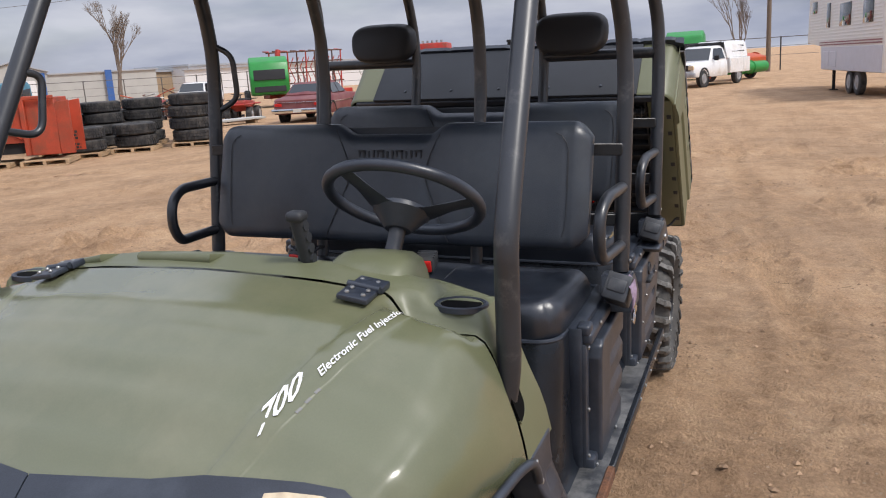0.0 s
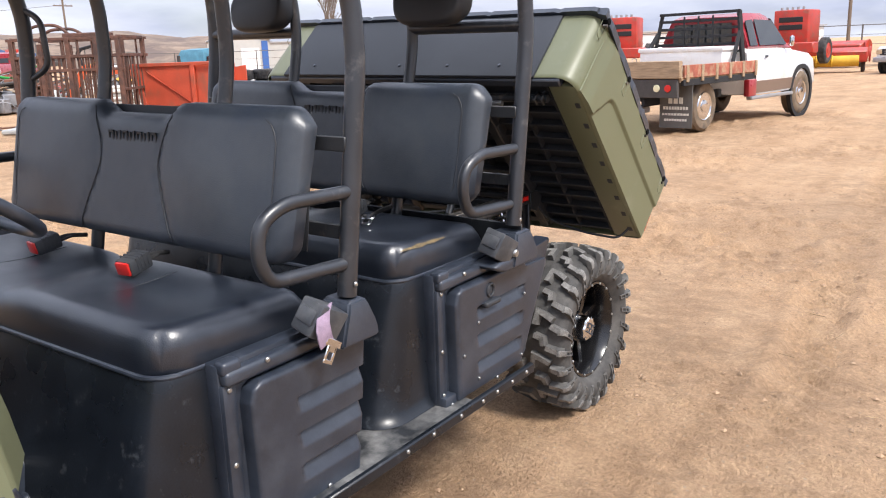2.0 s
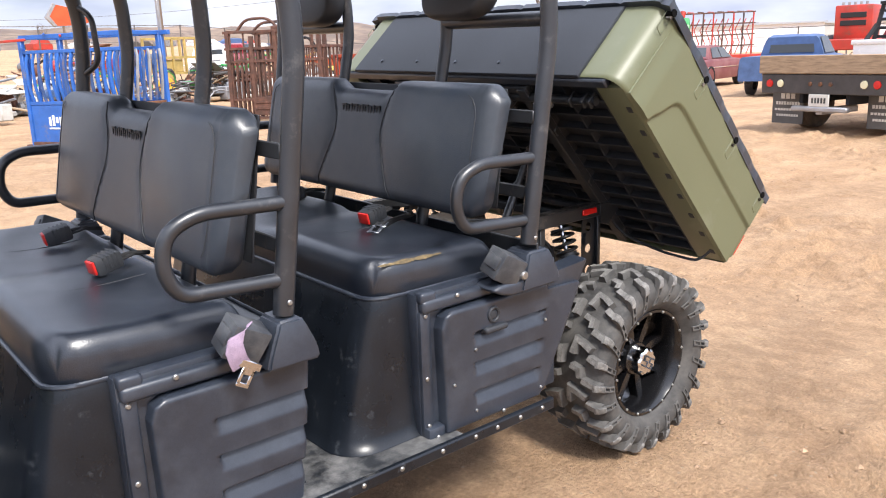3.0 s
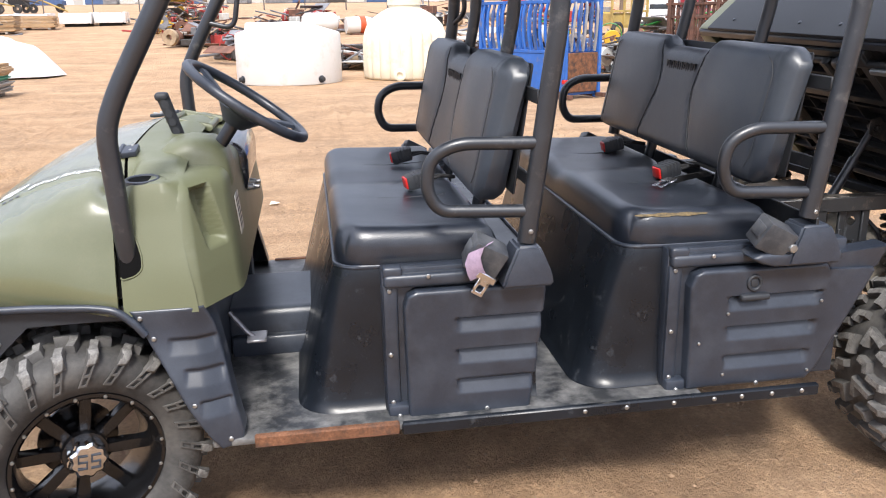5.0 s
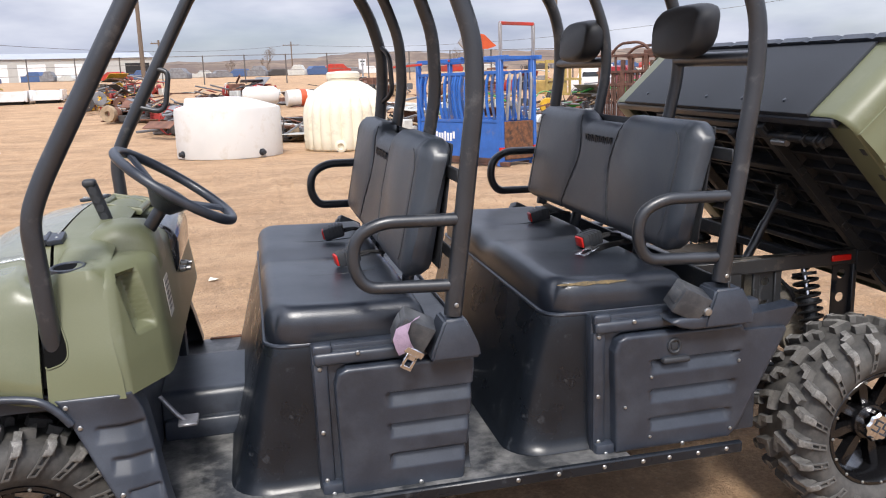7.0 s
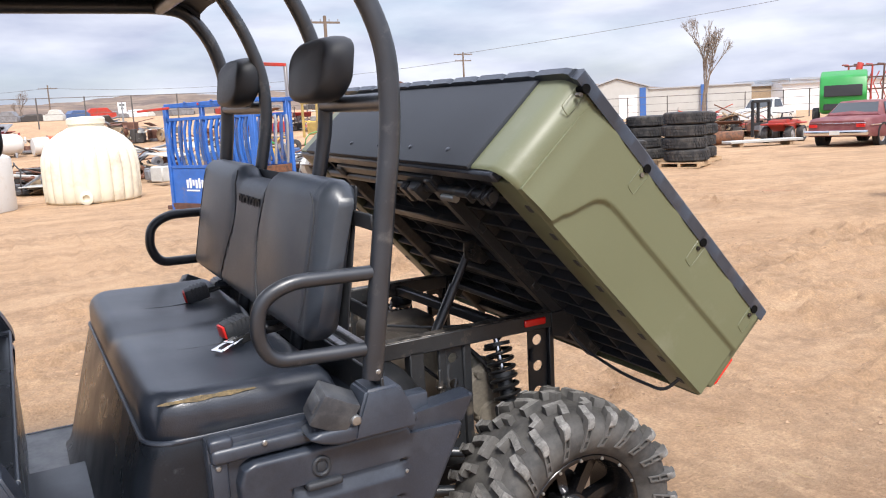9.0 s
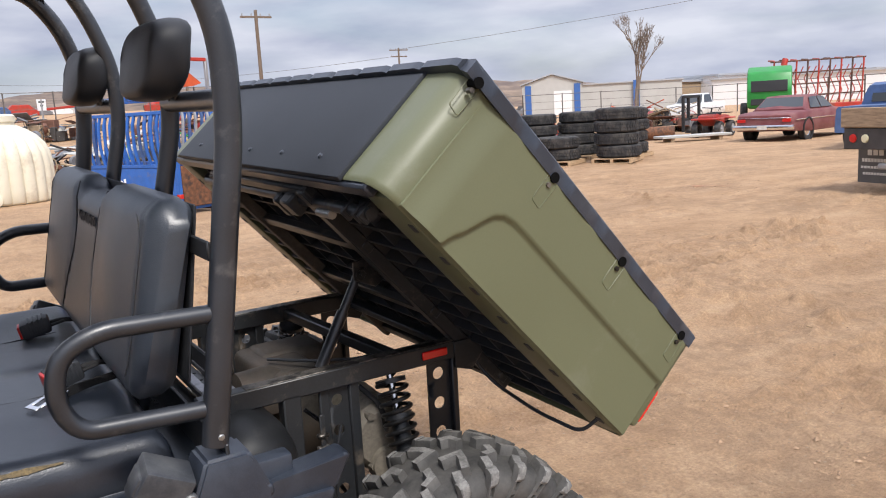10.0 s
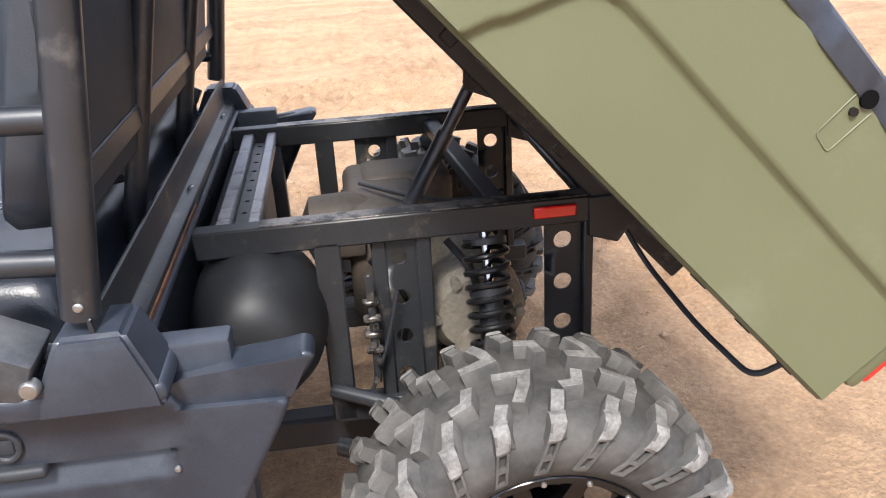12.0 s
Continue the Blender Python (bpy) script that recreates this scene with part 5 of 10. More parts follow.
def side_panel(dx, rear):
    """The cover under a bench end: a flange with bolts, a proud panel with three pressed grooves."""
    y = -0.655
    z0, z1 = 0.362, 0.792
    bm = bm_new()
    prism(bm, [(0.835, z0), (0.835, z1 + 0.02), (1.42 if rear else 1.305, z1 + 0.02), (1.42 if rear else 1.275, z0)], "y", y, y + 0.05, 0.008, 2)
    p = part("side_cover", bm, M_BLACK, vehicle, "ribbed black plastic side cover", m=Matrix.Translation((dx, 0, 0.0)))
    bm = bm_new()
    if rear:
        edges = [(z0 + 0.004, 0.905), (0.70, 0.895), (0.738, 0.908), (0.751, 0.935)], [(z0 + 0.004, 1.300), (0.405, 1.335), (0.690, 1.486), (0.716, 1.497), (0.724, 1.490), (0.728, 1.346), (0.751, 1.332)]
        ends = [(z, 1.014, 1.325 - 0.012 * k) for k, z in enumerate((0.640, 0.543, 0.447))]
    else:
        edges = [(z0 - 0.006, 0.900), (0.70, 0.893), (0.736, 0.904), (0.751, 0.930)], [(z0 - 0.006, 1.262), (0.55, 1.290), (0.735, 1.308), (0.751, 1.298)]
        ends = [(z, 1.040, 1.40) for z in (0.640, 0.543, 0.447)]
    pressed_face(bm, *edges, lambda x, z, deep: y - 0.046 + deep, lambda x, z: y + 0.02, ends)
    panel = part("panel", bm, M_BLACK, p, "proud black cover panel with three pressed grooves", 50)
    bm = bm_new()
    rbox(bm, (0.840, y - 0.028, z1 - 0.034), (1.16, y + 0.01, z1 + 0.005), 0.012, 3)
    rbox(bm, (0.838, y - 0.022, z1 - 0.008), (0.895, y + 0.02, z1 + 0.028), 0.010, 3)
    rbox(bm, (0.838, y - 0.012, z0 + 0.0), (0.880, y + 0.02, z1 - 0.03), 0.008, 2)
    rbox(bm, (0.84, y - 0.034, z0 - 0.012), (0.905, y + 0.02, z0 + 0.035), 0.010, 2)
    part("flange", bm, M_BLACK, p, "black moulded flange")
    bolts(p, [(0.966, y - 0.029, 0.791), (0.856, y - 0.013, 0.748), (0.854, y - 0.013, 0.552), (0.856, y - 0.013, 0.40), (0.872, y - 0.035, 0.366), (1.130, y - 0.048, 0.372)])
    if rear:
        bm = bm_new()
        tube(bm, [(1.095 + 0.020 * math.cos(k * math.tau / 18), y - 0.048, 0.704 + 0.022 * math.sin(k * math.tau / 18)) for k in range(18)], 0.0055, 8, closed=True)
        rbox(bm, (1.083, y - 0.049, 0.690), (1.107, y - 0.03, 0.716), 0.004, 2)
        rbox(bm, (1.052, y - 0.062, 0.650), (1.145, y - 0.03, 0.670), 0.008, 3)
        part("latch", bm, M_BLACK_MATT, panel, "round black latch of the cover")
        bolts(panel, [(1.018, y - 0.047, 0.61), (1.016, y - 0.047, 0.41), (1.30, y - 0.047, 0.40), (1.322, y - 0.047, 0.63), (0.93, y - 0.047, 0.52)], RIM_BOLT)
        bm = bm_new()
        prism(bm, [(1.30, 0.700), (1.30, 0.764), (1.352, 0.764), (1.530, 0.796), (1.545, 0.784), (1.505, 0.728), (1.48, 0.700)], "y", y - 0.034, y + 0.03, 0.010, 3)
        part("mud_guard", bm, M_BLACK, p, "black plastic guard ahead of the rear tyre")
    return p


for dx, rear in ((0.0, False), (REAR_X, True)):
    bench(dx, rear)
    left = side_panel(dx, rear)
    right = copy_thing(left, Matrix.Translation((dx, 2 * CY, 0)) @ Matrix.Diagonal((1, -1, 1, 1)))
    right.matrix_local = Matrix.Translation((dx, 2 * CY, 0)) @ Matrix.Diagonal((1, -1, 1, 1))
    for s in (1, -1):
        def side(y):
            return CY - s * (CY - y)
        # Post foot and belt retractor.
        bm = bm_new()
        rows = []
        for z, a, b, o in ((0.760, 1.165, 1.340, -0.752), (0.797, 1.175, 1.335, -0.752), (0.862, 1.205, 1.308, -0.744), (0.876, 1.212, 1.300, -0.738)):
            b -= 0.0 if rear else 0.026
            rows.append([(a, side(o), z), (b, side(o), z), (b, side(-0.640), z), (a, side(-0.640), z)])
        loft(bm, rows)
        bmesh.ops.bevel(bm, geom=list(bm.edges), offset=0.010, segments=2, affect="EDGES", clamp_overlap=True)
        foot = part("post_foot", bm, M_BLACK, vehicle, "black moulded foot of the cage post", m=Matrix.Translation((dx, 0, 0.006 if rear else 0)))
        bm = bm_new()
        prism(bm, [(1.055, 0.788), (1.085, 0.800), (1.34, 0.800), (1.345, 0.772), (1.31, 0.758), (1.13, 0.758), (1.085, 0.770)], "y", side(-0.70) - 0.048, side(-0.70) + 0.050, 0.010, 3)
        if rear:
            part("foot_shelf", bm, M_BLACK, foot, "black moulded shelf")
        else:
            bm.free()
        bolts(foot, [(1.250, side(-0.70) - s * 0.028, 0.915)] if s > 0 else [])
        bm = bm_new()
        m = Matrix.Translation((1.125, side(-0.715), 0.848)) @ Matrix.Rotation(radians(28), 4, "Y") @ Matrix.Rotation(radians(s * 14), 4, "X")
        rbox(bm, (-0.052, -0.040, -0.046), (0.048, 0.040, 0.042), 0.006, 2, m)
        rbox(bm, (-0.058, -0.030, -0.020), (-0.030, 0.030, 0.022), 0.006, 2, m)
        retractor = part("belt_retractor", bm, M_RETRACT, vehicle, "dusty black belt retractor", m=Matrix.Translation((dx + (0.005 if rear else 0), 0, 0.004)))
        if s > 0 and rear:
            bm = bm_new()
            lathe(bm, [(0.014, -0.744), (0.014, -0.758), (0.011, -0.762), (0.002, -0.763)], 12, m=Matrix.Translation((1.168, 0, 0.818)))
            part("anchor_bolt", bm, M_ZINC, retractor, "rusty anchor bolt")
    for y, turn in ((-0.10, 8), (0.37, -6)):
        belt_buckle(1.02 + dx + (0.03 if rear else 0), y + ((-0.05 if y < 0 else 0.02) if rear else 0), 0.942, turn)

# A loose strap and chrome tongue lie beside the rear bench's nearer buckle.
bm = bm_new()
path = fillet([(1.885, -0.240, 0.919), (1.940, -0.222, 0.927), (1.985, -0.255, 0.942), (2.025, -0.225, 0.938), (2.050, -0.160, 0.925)], 0.04)
loft(bm, [[(p.x - 0.017, p.y - 0.010, p.z + 0.012), (p.x + 0.017, p.y + 0.010, p.z - 0.008), (p.x + 0.017, p.y + 0.010, p.z - 0.010), (p.x - 0.017, p.y - 0.010, p.z + 0.010)] for p in path])
strap = part("belt_strap", bm, M_WEB, vehicle, "loose black belt strap on the rear bench")
bm = bm_new()
m = Matrix.Translation((1.850, -0.252, 0.920)) @ Matrix.Rotation(radians(28), 4, "Z") @ Matrix.Rotation(radians(-10), 4, "Y")
rbox(bm, (-0.030, -0.022, -0.0015), (0.010, -0.010, 0.0015), 0.001, 1, m)
rbox(bm, (-0.030, 0.010, -0.0015), (0.010, 0.022, 0.0015), 0.001, 1, m)
rbox(bm, (-0.042, -0.022, -0.0015), (-0.028, 0.022, 0.0015), 0.001, 1, m)
rbox(bm, (0.008, -0.024, -0.002), (0.046, 0.024, 0.003), 0.0015, 1, m)
part("belt_tongue", bm, M_CHROME, strap, "bright steel belt tongue")

# The front belt's webbing and tongue hang out over the cover.
bm = bm_new()
rows = []
for x, z, y in ((1.118, 0.890, -0.742), (1.088, 0.882, -0.762), (1.076, 0.856, -0.770), (1.083, 0.826, -0.768), (1.092, 0.806, -0.764)):
    rows.append([(x - 0.020, y, z - 0.010), (x + 0.022, y - 0.004, z + 0.008), (x + 0.022, y, z + 0.009), (x - 0.020, y + 0.004, z - 0.009)])
loft(bm, rows)
web = part("belt_webbing", bm, M_WEB_P, vehicle, "faded purple seat belt webbing")
bm = bm_new()
m = Matrix.Translation((1.105, -0.766, 0.785)) @ Matrix.Rotation(radians(32), 4, "Y")
rbox(bm, (-0.030, -0.003, 0.008), (0.030, 0.003, 0.030), 0.003, 1, m)
for a, b, c, d in ((-0.018, -0.030, -0.008, 0.010), (0.008, -0.030, 0.018, 0.010), (-0.018, -0.036, 0.018, -0.024), (-0.018, -0.006, 0.018, 0.012)):
    rbox(bm, (a, -0.0025, b), (c, 0.0025, d), 0.002, 1, m)
part("belt_tongue", bm, M_CHROME, web, "bright steel belt tongue")

# Headrests on the rear cross tubes.
for s in (1, -1):
    yc = CY - s * 0.440
    bm = bm_new()
    rows = []
    for x, g, e in ((2.112, 0.70, 0.0), (2.115, 0.82, 0.0), (2.122, 0.90, 0.0), (2.138, 0.965, 0.0), (2.158, 1.0, 0.0), (2.178, 0.99, 0.0), (2.192, 0.93, 0.0), (2.198, 0.84, 0.0)):
        ring = []
        for k in range(48):
            a = k * math.tau / 48
            c, si = math.cos(a), math.sin(a)
            w = 0.157 * (1.0 - 0.10 * (si < 0) * abs(si))
            ring.append((x + 0.020 * si, yc + (w - 0.08 * (1 - g)) * math.copysign(abs(c) ** 0.48, c), 1.664 + (0.088 - 0.08 * (1 - g)) * math.copysign(abs(si) ** 0.62, si)))
        rows.append(ring)
    loft(bm, rows)
    part("headrest", bm, M_HEADREST, vehicle, "black padded headrest", 60)
    bm = bm_new()
    for dy in (-0.03, 0.03):
        tube(bm, [(2.205, yc + dy, 1.565), (2.165, yc + dy, 1.63)], 0.010, 8)
    part("headrest_post", bm, M_TUBE, vehicle, "black headrest posts")

# Floor pan, tunnel, sill.
bm = bm_new()
rbox(bm, (0.34, CY - 0.84, 0.345), (1.80, CY + 0.84, 0.366), 0.006, 2)
floor_pan = part("floor_pan", bm, M_FLOORPAN, vehicle, "scuffed black plastic floor pan")
bm = bm_new()
prism(bm, [(CY - 0.24, 0.36), (CY - 0.21, 0.50), (CY - 0.19, 0.515), (CY + 0.19, 0.515), (CY + 0.21, 0.50), (CY + 0.24, 0.36)], "x", 0.34, 0.70, 0.015, 3)
part("tunnel", bm, M_BLACK, vehicle, "black plastic centre tunnel")
bm = bm_new()
prism(bm, [(CY - 0.27, 0.36), (CY - 0.25, 0.43), (CY + 0.25, 0.43), (CY + 0.27, 0.36)], "x", 0.35, 0.69, 0.01, 2)
part("tunnel_skirt", bm, M_BLACK, vehicle, "black plastic tunnel skirt")
bm = bm_new()
prism(bm, [(CY - 0.20, 0.36), (CY - 0.18, 0.47), (CY + 0.18, 0.47), (CY + 0.20, 0.36)], "x", 1.28, 1.56, 0.015, 3)
part("tunnel", bm, M_BLACK, vehicle, "black plastic centre tunnel")
bm = bm_new()
prism(bm, [(0.32, 0.366), (0.345, 0.366), (0.34, 0.72), (0.315, 0.72)], "y", CY - 0.70, CY + 0.70, 0.006, 1)
rbox(bm, (0.30, CY + 0.50, 0.37), (0.38, CY + 0.56, 0.78), 0.02, 2)
part("fire_wall", bm, M_BLACK, vehicle, "black plastic toe board")
for s in (1, -1):
    yy = CY - s * 0.835
    bm = bm_new()
    rbox(bm, (0.455, yy - 0.012, 0.336), (0.865, yy + 0.012, 0.372), 0.004, 1)
    part("worn_sill", bm, M_RUSTY, vehicle, "rusty worn sill edge")
    bm = bm_new()
    rbox(bm, (0.872, yy - 0.010, 0.330), (2.18, yy + 0.012, 0.368), 0.005, 1)
    sill = part("sill", bm, M_BLACK_SCUFF, vehicle, "scuffed black sill")
    if s > 0:
        bolts(sill, [(x, yy - 0.010, 0.352) for x in (1.42, 1.55, 1.70, 1.83, 1.92, 2.02, 2.12)])
bm = bm_new()
rbox(bm, (-0.25, CY - 0.30, 0.27), (2.95, CY - 0.24, 0.345), 0.008, 1)
rbox(bm, (-0.25, CY + 0.24, 0.27), (2.95, CY + 0.30, 0.345), 0.008, 1)
part("chassis_rail", bm, M_BLACK_MATT, vehicle, "matt black chassis rails")
bm = bm_new()
tube(bm, [(0.38, -0.40, 0.62), (0.43, -0.42, 0.56), (0.46, -0.42, 0.53)], 0.008, 8)
rbox(bm, (0.43, -0.46, 0.515), (0.49, -0.38, 0.525), 0.003, 1, Matrix.Translation((0, 0, 0.02)))
part("pedal", bm, M_BARSTEEL, vehicle, "scuffed grey foot pedal")

# Rear frame under the bed.
def bar(bm, a, b, w=0.04, h=0.05, bevel=0.004):
    """A square-section bar from point to point."""
    a, b = Vector(a), Vector(b)
    d = b - a
    m = Matrix.Translation((a + b) / 2) @ d.to_track_quat("X", "Z").to_matrix().to_4x4()
    rbox(bm, (-d.length / 2, -w / 2, -h / 2), (d.length / 2, w / 2, h / 2), bevel, 1, m)


def holed_plate(bm, width, cells, cell, hole, thick, m):
    """A strip with a round hole through each cell."""
    n = 16
    for c in range(cells):
        z0 = c * cell
        rings = []
        for y in (0.0, thick):
            outer, inner = [], []
            for k in range(n):
                a = math.tau * k / n
                ca, sa = math.cos(a), math.sin(a)
                f = 1 / max(abs(ca), abs(sa))
                outer.append(bm.verts.new(m @ Vector((ca * f * width / 2, y, z0 + cell / 2 + sa * f * cell / 2))))
                inner.append(bm.verts.new(m @ Vector((ca * hole, y, z0 + cell / 2 + sa * hole))))
            rings.append((outer, inner))
        (o0, i0), (o1, i1) = rings
        for k in range(n):
            j = (k + 1) % n
            bm.faces.new((o0[k], o0[j], i0[j], i0[k]))
            bm.faces.new((o1[j], o1[k], i1[k], i1[j]))
            bm.faces.new((i0[k], i0[j], i1[j], i1[k]))
            bm.faces.new((o0[j], o0[k], o1[k], o1[j]))


for s in (1, -1):
    yr = CY - s * 0.375
    bm = bm_new()
    bar(bm, (2.178, yr, 0.815), (2.985, yr, 0.815), 0.045, 0.055)
    rail = part("rear_rail", bm, M_STEEL_BLK, vehicle, "black steel rear frame rail with chipped top")
    bm = bm_new()
    bar(bm, (2.30, yr, 0.8428), (2.93, yr, 0.8428), 0.040, 0.003, 0.001)
    part("worn_edge", bm, M_WORN, rail, "worn bare edge of the rail")
    if s > 0:
        bm = bm_new()
        rbox(bm, (2.820, yr - 0.031, 0.806), (2.905, yr - 0.022, 0.830), 0.003, 1)
        part("reflector", bm, M_REFLECTOR, rail, "red side reflector")
    bm = bm_new()
    bar(bm, (2.42, yr, 0.80), (2.42, yr, 0.40), 0.045, 0.05)
    bar(bm, (2.518, yr, 0.80), (2.518, yr, 0.42), 0.014, 0.03)
    bar(bm, (2.605, yr, 0.80), (2.605, yr, 0.44), 0.026, 0.03)
    bar(bm, (2.40, yr, 0.42), (2.98, yr, 0.40), 0.045, 0.05)
    bar(bm, (2.60, yr, 0.46), (2.72, yr + s * 0.03, 0.40), 0.03, 0.04)
    part("rear_frame_leg", bm, M_STEEL_BLK, vehicle, "black steel rear frame legs")
    bm = bm_new()
    rbox(bm, (2.923, yr - 0.02, 0.40), (2.943, yr + 0.02, 0.80), 0.003, 1)
    part("plate_edge", bm, M_STEEL_BLK, vehicle, "black steel upright")
    bm = bm_new()
    holed_plate(bm, 0.075, 4, 0.092, 0.019, 0.006, Matrix.Translation((2.885, yr - 0.003, 0.425)))
    bmesh.ops.remove_doubles(bm, verts=bm.verts, dist=0.0004)
    part("rear_plate", bm, M_STEEL_BLK, vehicle, "black steel plate with round holes")
    bm = bm_new()
    holed_plate(bm, 0.070, 4, 0.088, 0.017, 0.006, Matrix.Translation((2.556, yr - 0.003, 0.44)))
    bmesh.ops.remove_doubles(bm, verts=bm.verts, dist=0.0004)
    part("rear_plate", bm, M_STEEL_BLK, vehicle, "black steel plate with round holes")
    # Coil-over shock.
    top, low = Vector((2.728, CY - s * 0.358, 0.800)), Vector((2.728, CY - s * 0.460, 0.50))
    axis = (low - top).normalized()
    u = axis.orthogonal().normalized()
    v = axis.cross(u)
    bm = bm_new()
    pts = []
    for k in range(8 * 14 + 1):
        a = k * math.tau / 14
        pts.append(top + axis * (0.045 + 0.225 * k / 112) + (u * math.cos(a) + v * math.sin(a)) * 0.042)
    tube(bm, pts, 0.0065, 8)
    shock = part("shock_absorber", bm, M_SPRING, vehicle, "black coil spring over a shock absorber")
    bm = bm_new()
    tube(bm, [top + axis * 0.14, low], 0.026, 14)
    tube(bm, [top + axis * 0.135, top + axis * 0.15], 0.040, 16)
    tube(bm, [top + axis * 0.036, top + axis * 0.048], 0.044, 16)
    tube(bm, [low - axis * 0.05, low - axis * 0.035], 0.044, 16)
    tube(bm, [top - axis * 0.012 + Vector((-0.02, 0, 0)), top + axis * 0.012 + Vector((0.02, 0, 0))], 0.024, 12)
    part("damper_body", bm, M_STEEL_BLK, shock, "black damper body")
    bm = bm_new()
    tube(bm, [top, top + axis * 0.15], 0.010, 12)
    part("damper_rod", bm, M_CHROME, shock, "chrome damper rod")
    bm = bm_new()
    tube(bm, [(2.40, yr - s * 0.02, 0.335), (2.60, CY - s * 0.50, 0.325), (2.74, CY - s * 0.56, 0.32)], 0.020, 12, bend=0.06)
    tube(bm, [(2.92, yr - s * 0.02, 0.335), (2.84, CY - s * 0.50, 0.325), (2.75, CY - s * 0.56, 0.32)], 0.020, 12, bend=0.06)
    tube(bm, [(2.40, yr - s * 0.02, 0.475), (2.60, CY - s * 0.50, 0.455), (2.74, CY - s * 0.56, 0.44)], 0.016, 12, bend=0.06)
    part("suspension_arm", bm, M_TUBE, vehicle, "black tubular suspension arms")
    bm = bm_new()
    lathe(bm, [(0.045, 0.0), (0.062, 0.01), (0.062, 0.07), (0.05, 0.09), (0.03, 0.14)], 18, m=Matrix.Translation((2.743, CY - s * 0.60, 0.33)) @ Matrix.Diagonal((1, s, 1, 1)))
    tube(bm, [(2.743, CY - s * 0.58, 0.33), (2.70, CY - s * 0.15, 0.36)], 0.018, 12)
    for k in range(5):
        tube(bm, [(2.735, CY - s * (0.40 - 0.014 * k), 0.34), (2.735, CY - s * (0.392 - 0.014 * k), 0.34)], 0.048 - 0.004 * k, 16)
    part("axle_shaft", bm, M_BLACK_MATT, vehicle, "black axle shaft with rubber boot")
    # Hinge ears that carry the bed.
    bm = bm_new()
    prism(bm, [(2.93, 0.84), (3.01, 0.84), (3.03, 0.79), (2.99, 0.74), (2.93, 0.76)], "y", yr - 0.028, yr - 0.020, 0.002, 1)
    prism(bm, [(2.93, 0.84), (3.01, 0.84), (3.03, 0.79), (2.99, 0.74), (2.93, 0.76)], "y", yr + 0.020, yr + 0.028, 0.002, 1)
    part("hinge_ear", bm, M_STEEL_BLK, vehicle, "black bed hinge ear")
for x, w, lies, mat in ((2.225, 0.030, 0.820, M_BARSTEEL), (2.285, 0.026, 0.820, M_BARSTEEL), (2.965, 0.05, 0.808, M_STEEL_BLK)):
    bm = bm_new()
    bar(bm, (x, CY - 0.352, lies), (x, CY + 0.352, lies), w, 0.022)
    part("cross_bar", bm, mat, vehicle, "scuffed grey steel cross bar" if mat == M_BARSTEEL else "black steel cross bar")
bm = bm_new()
holed_plate(bm, 0.030, 9, 0.072, 0.006, 0.004, Matrix.Translation((2.256, CY - 0.325, 0.812)) @ Matrix.Rotation(radians(-90), 4, "X"))
bmesh.ops.remove_doubles(bm, verts=bm.verts, dist=0.0004)
part("slotted_strip", bm, M_STEEL_BLK, vehicle, "dark drilled strip between the cross bars")
bm = bm_new()
bar(bm, (2.765, CY - 0.352, 0.812), (2.715, CY + 0.352, 0.812), 0.04, 0.034)
part("cross_bar", bm, M_STEEL_BLK, vehicle, "slanting steel cross bar")
# Angle beam behind the rear bench, with rust.
bm = bm_new()
prism(bm, [(2.118, 0.800), (2.112, 0.902), (2.120, 0.904), (2.124, 0.842), (2.150, 0.832), (2.153, 0.772), (2.147, 0.772), (2.144, 0.824)], "y", CY - 0.83, CY + 0.83, 0.002, 1)
beam = part("rear_beam", bm, M_STEEL_BLK, vehicle, "black angle steel beam behind the rear bench")
bm = bm_new()
rbox(bm, (2.1515, CY - 0.70, 0.774), (2.1555, CY - 0.16, 0.826), 0.001, 1)
part("rust_strip", bm, M_RUSTY, beam, "rusty worn strip")
for y in (CY - 0.75, CY - 0.1, CY + 0.55):
    part("bolt", BOLT, None, beam, m=Matrix.Translation((2.138, y, 0.840)) @ Matrix.Rotation(radians(-90), 4, "X") @ Matrix.Rotation(radians(-17), 4, "Z"))
# Clutch cover, filler block, engine, gearbox, exhaust, wires.
bm = bm_new()
rows = []
for y, g in ((-0.445, 0.20), (-0.440, 0.42), (-0.425, 0.64), (-0.395, 0.83), (-0.35, 0.95), (-0.30, 1.0), (-0.22, 1.0), (-0.18, 0.92)):
    rows.append([(2.276 + 0.132 * g * math.cos(a), y, 0.650 + 0.146 * g * math.sin(a)) for a in [math.tau * k / 32 for k in range(32)]])
loft(bm, rows)
cover = part("air_box", bm, M_CLUTCH, vehicle, "rounded black plastic clutch cover", 60)
bm = bm_new()
lathe(bm, [(0.022, -0.430), (0.024, -0.451), (0.019, -0.455), (0.016, -0.447), (0.002, -0.447)], 18, m=Matrix.Translation((2.275, 0, 0.655)))
part("plug", bm, M_BLACK_MATT, cover, "round rubber plug")
# Added filler block that keeps the space behind the rear bench dark.
bm = bm_new()
rbox(bm, (2.163, CY - 0.30, 0.42), (2.245, CY + 0.62, 0.775), 0.03, 3)
part("rear_filler", bm, M_BLACK_MATT, vehicle, "black filler block added behind the rear bench")
bm = bm_new()
rbox(bm, (2.46, CY - 0.14, 0.48), (2.64, CY + 0.24, 0.762), 0.03, 3)
rbox(bm, (2.50, CY + 0.06, 0.55), (2.73, CY + 0.23, 0.772), 0.03, 3)
part("engine_cover", bm, M_ENGINE, vehicle, "grimy brown heat shield over the engine")
bm = bm_new()
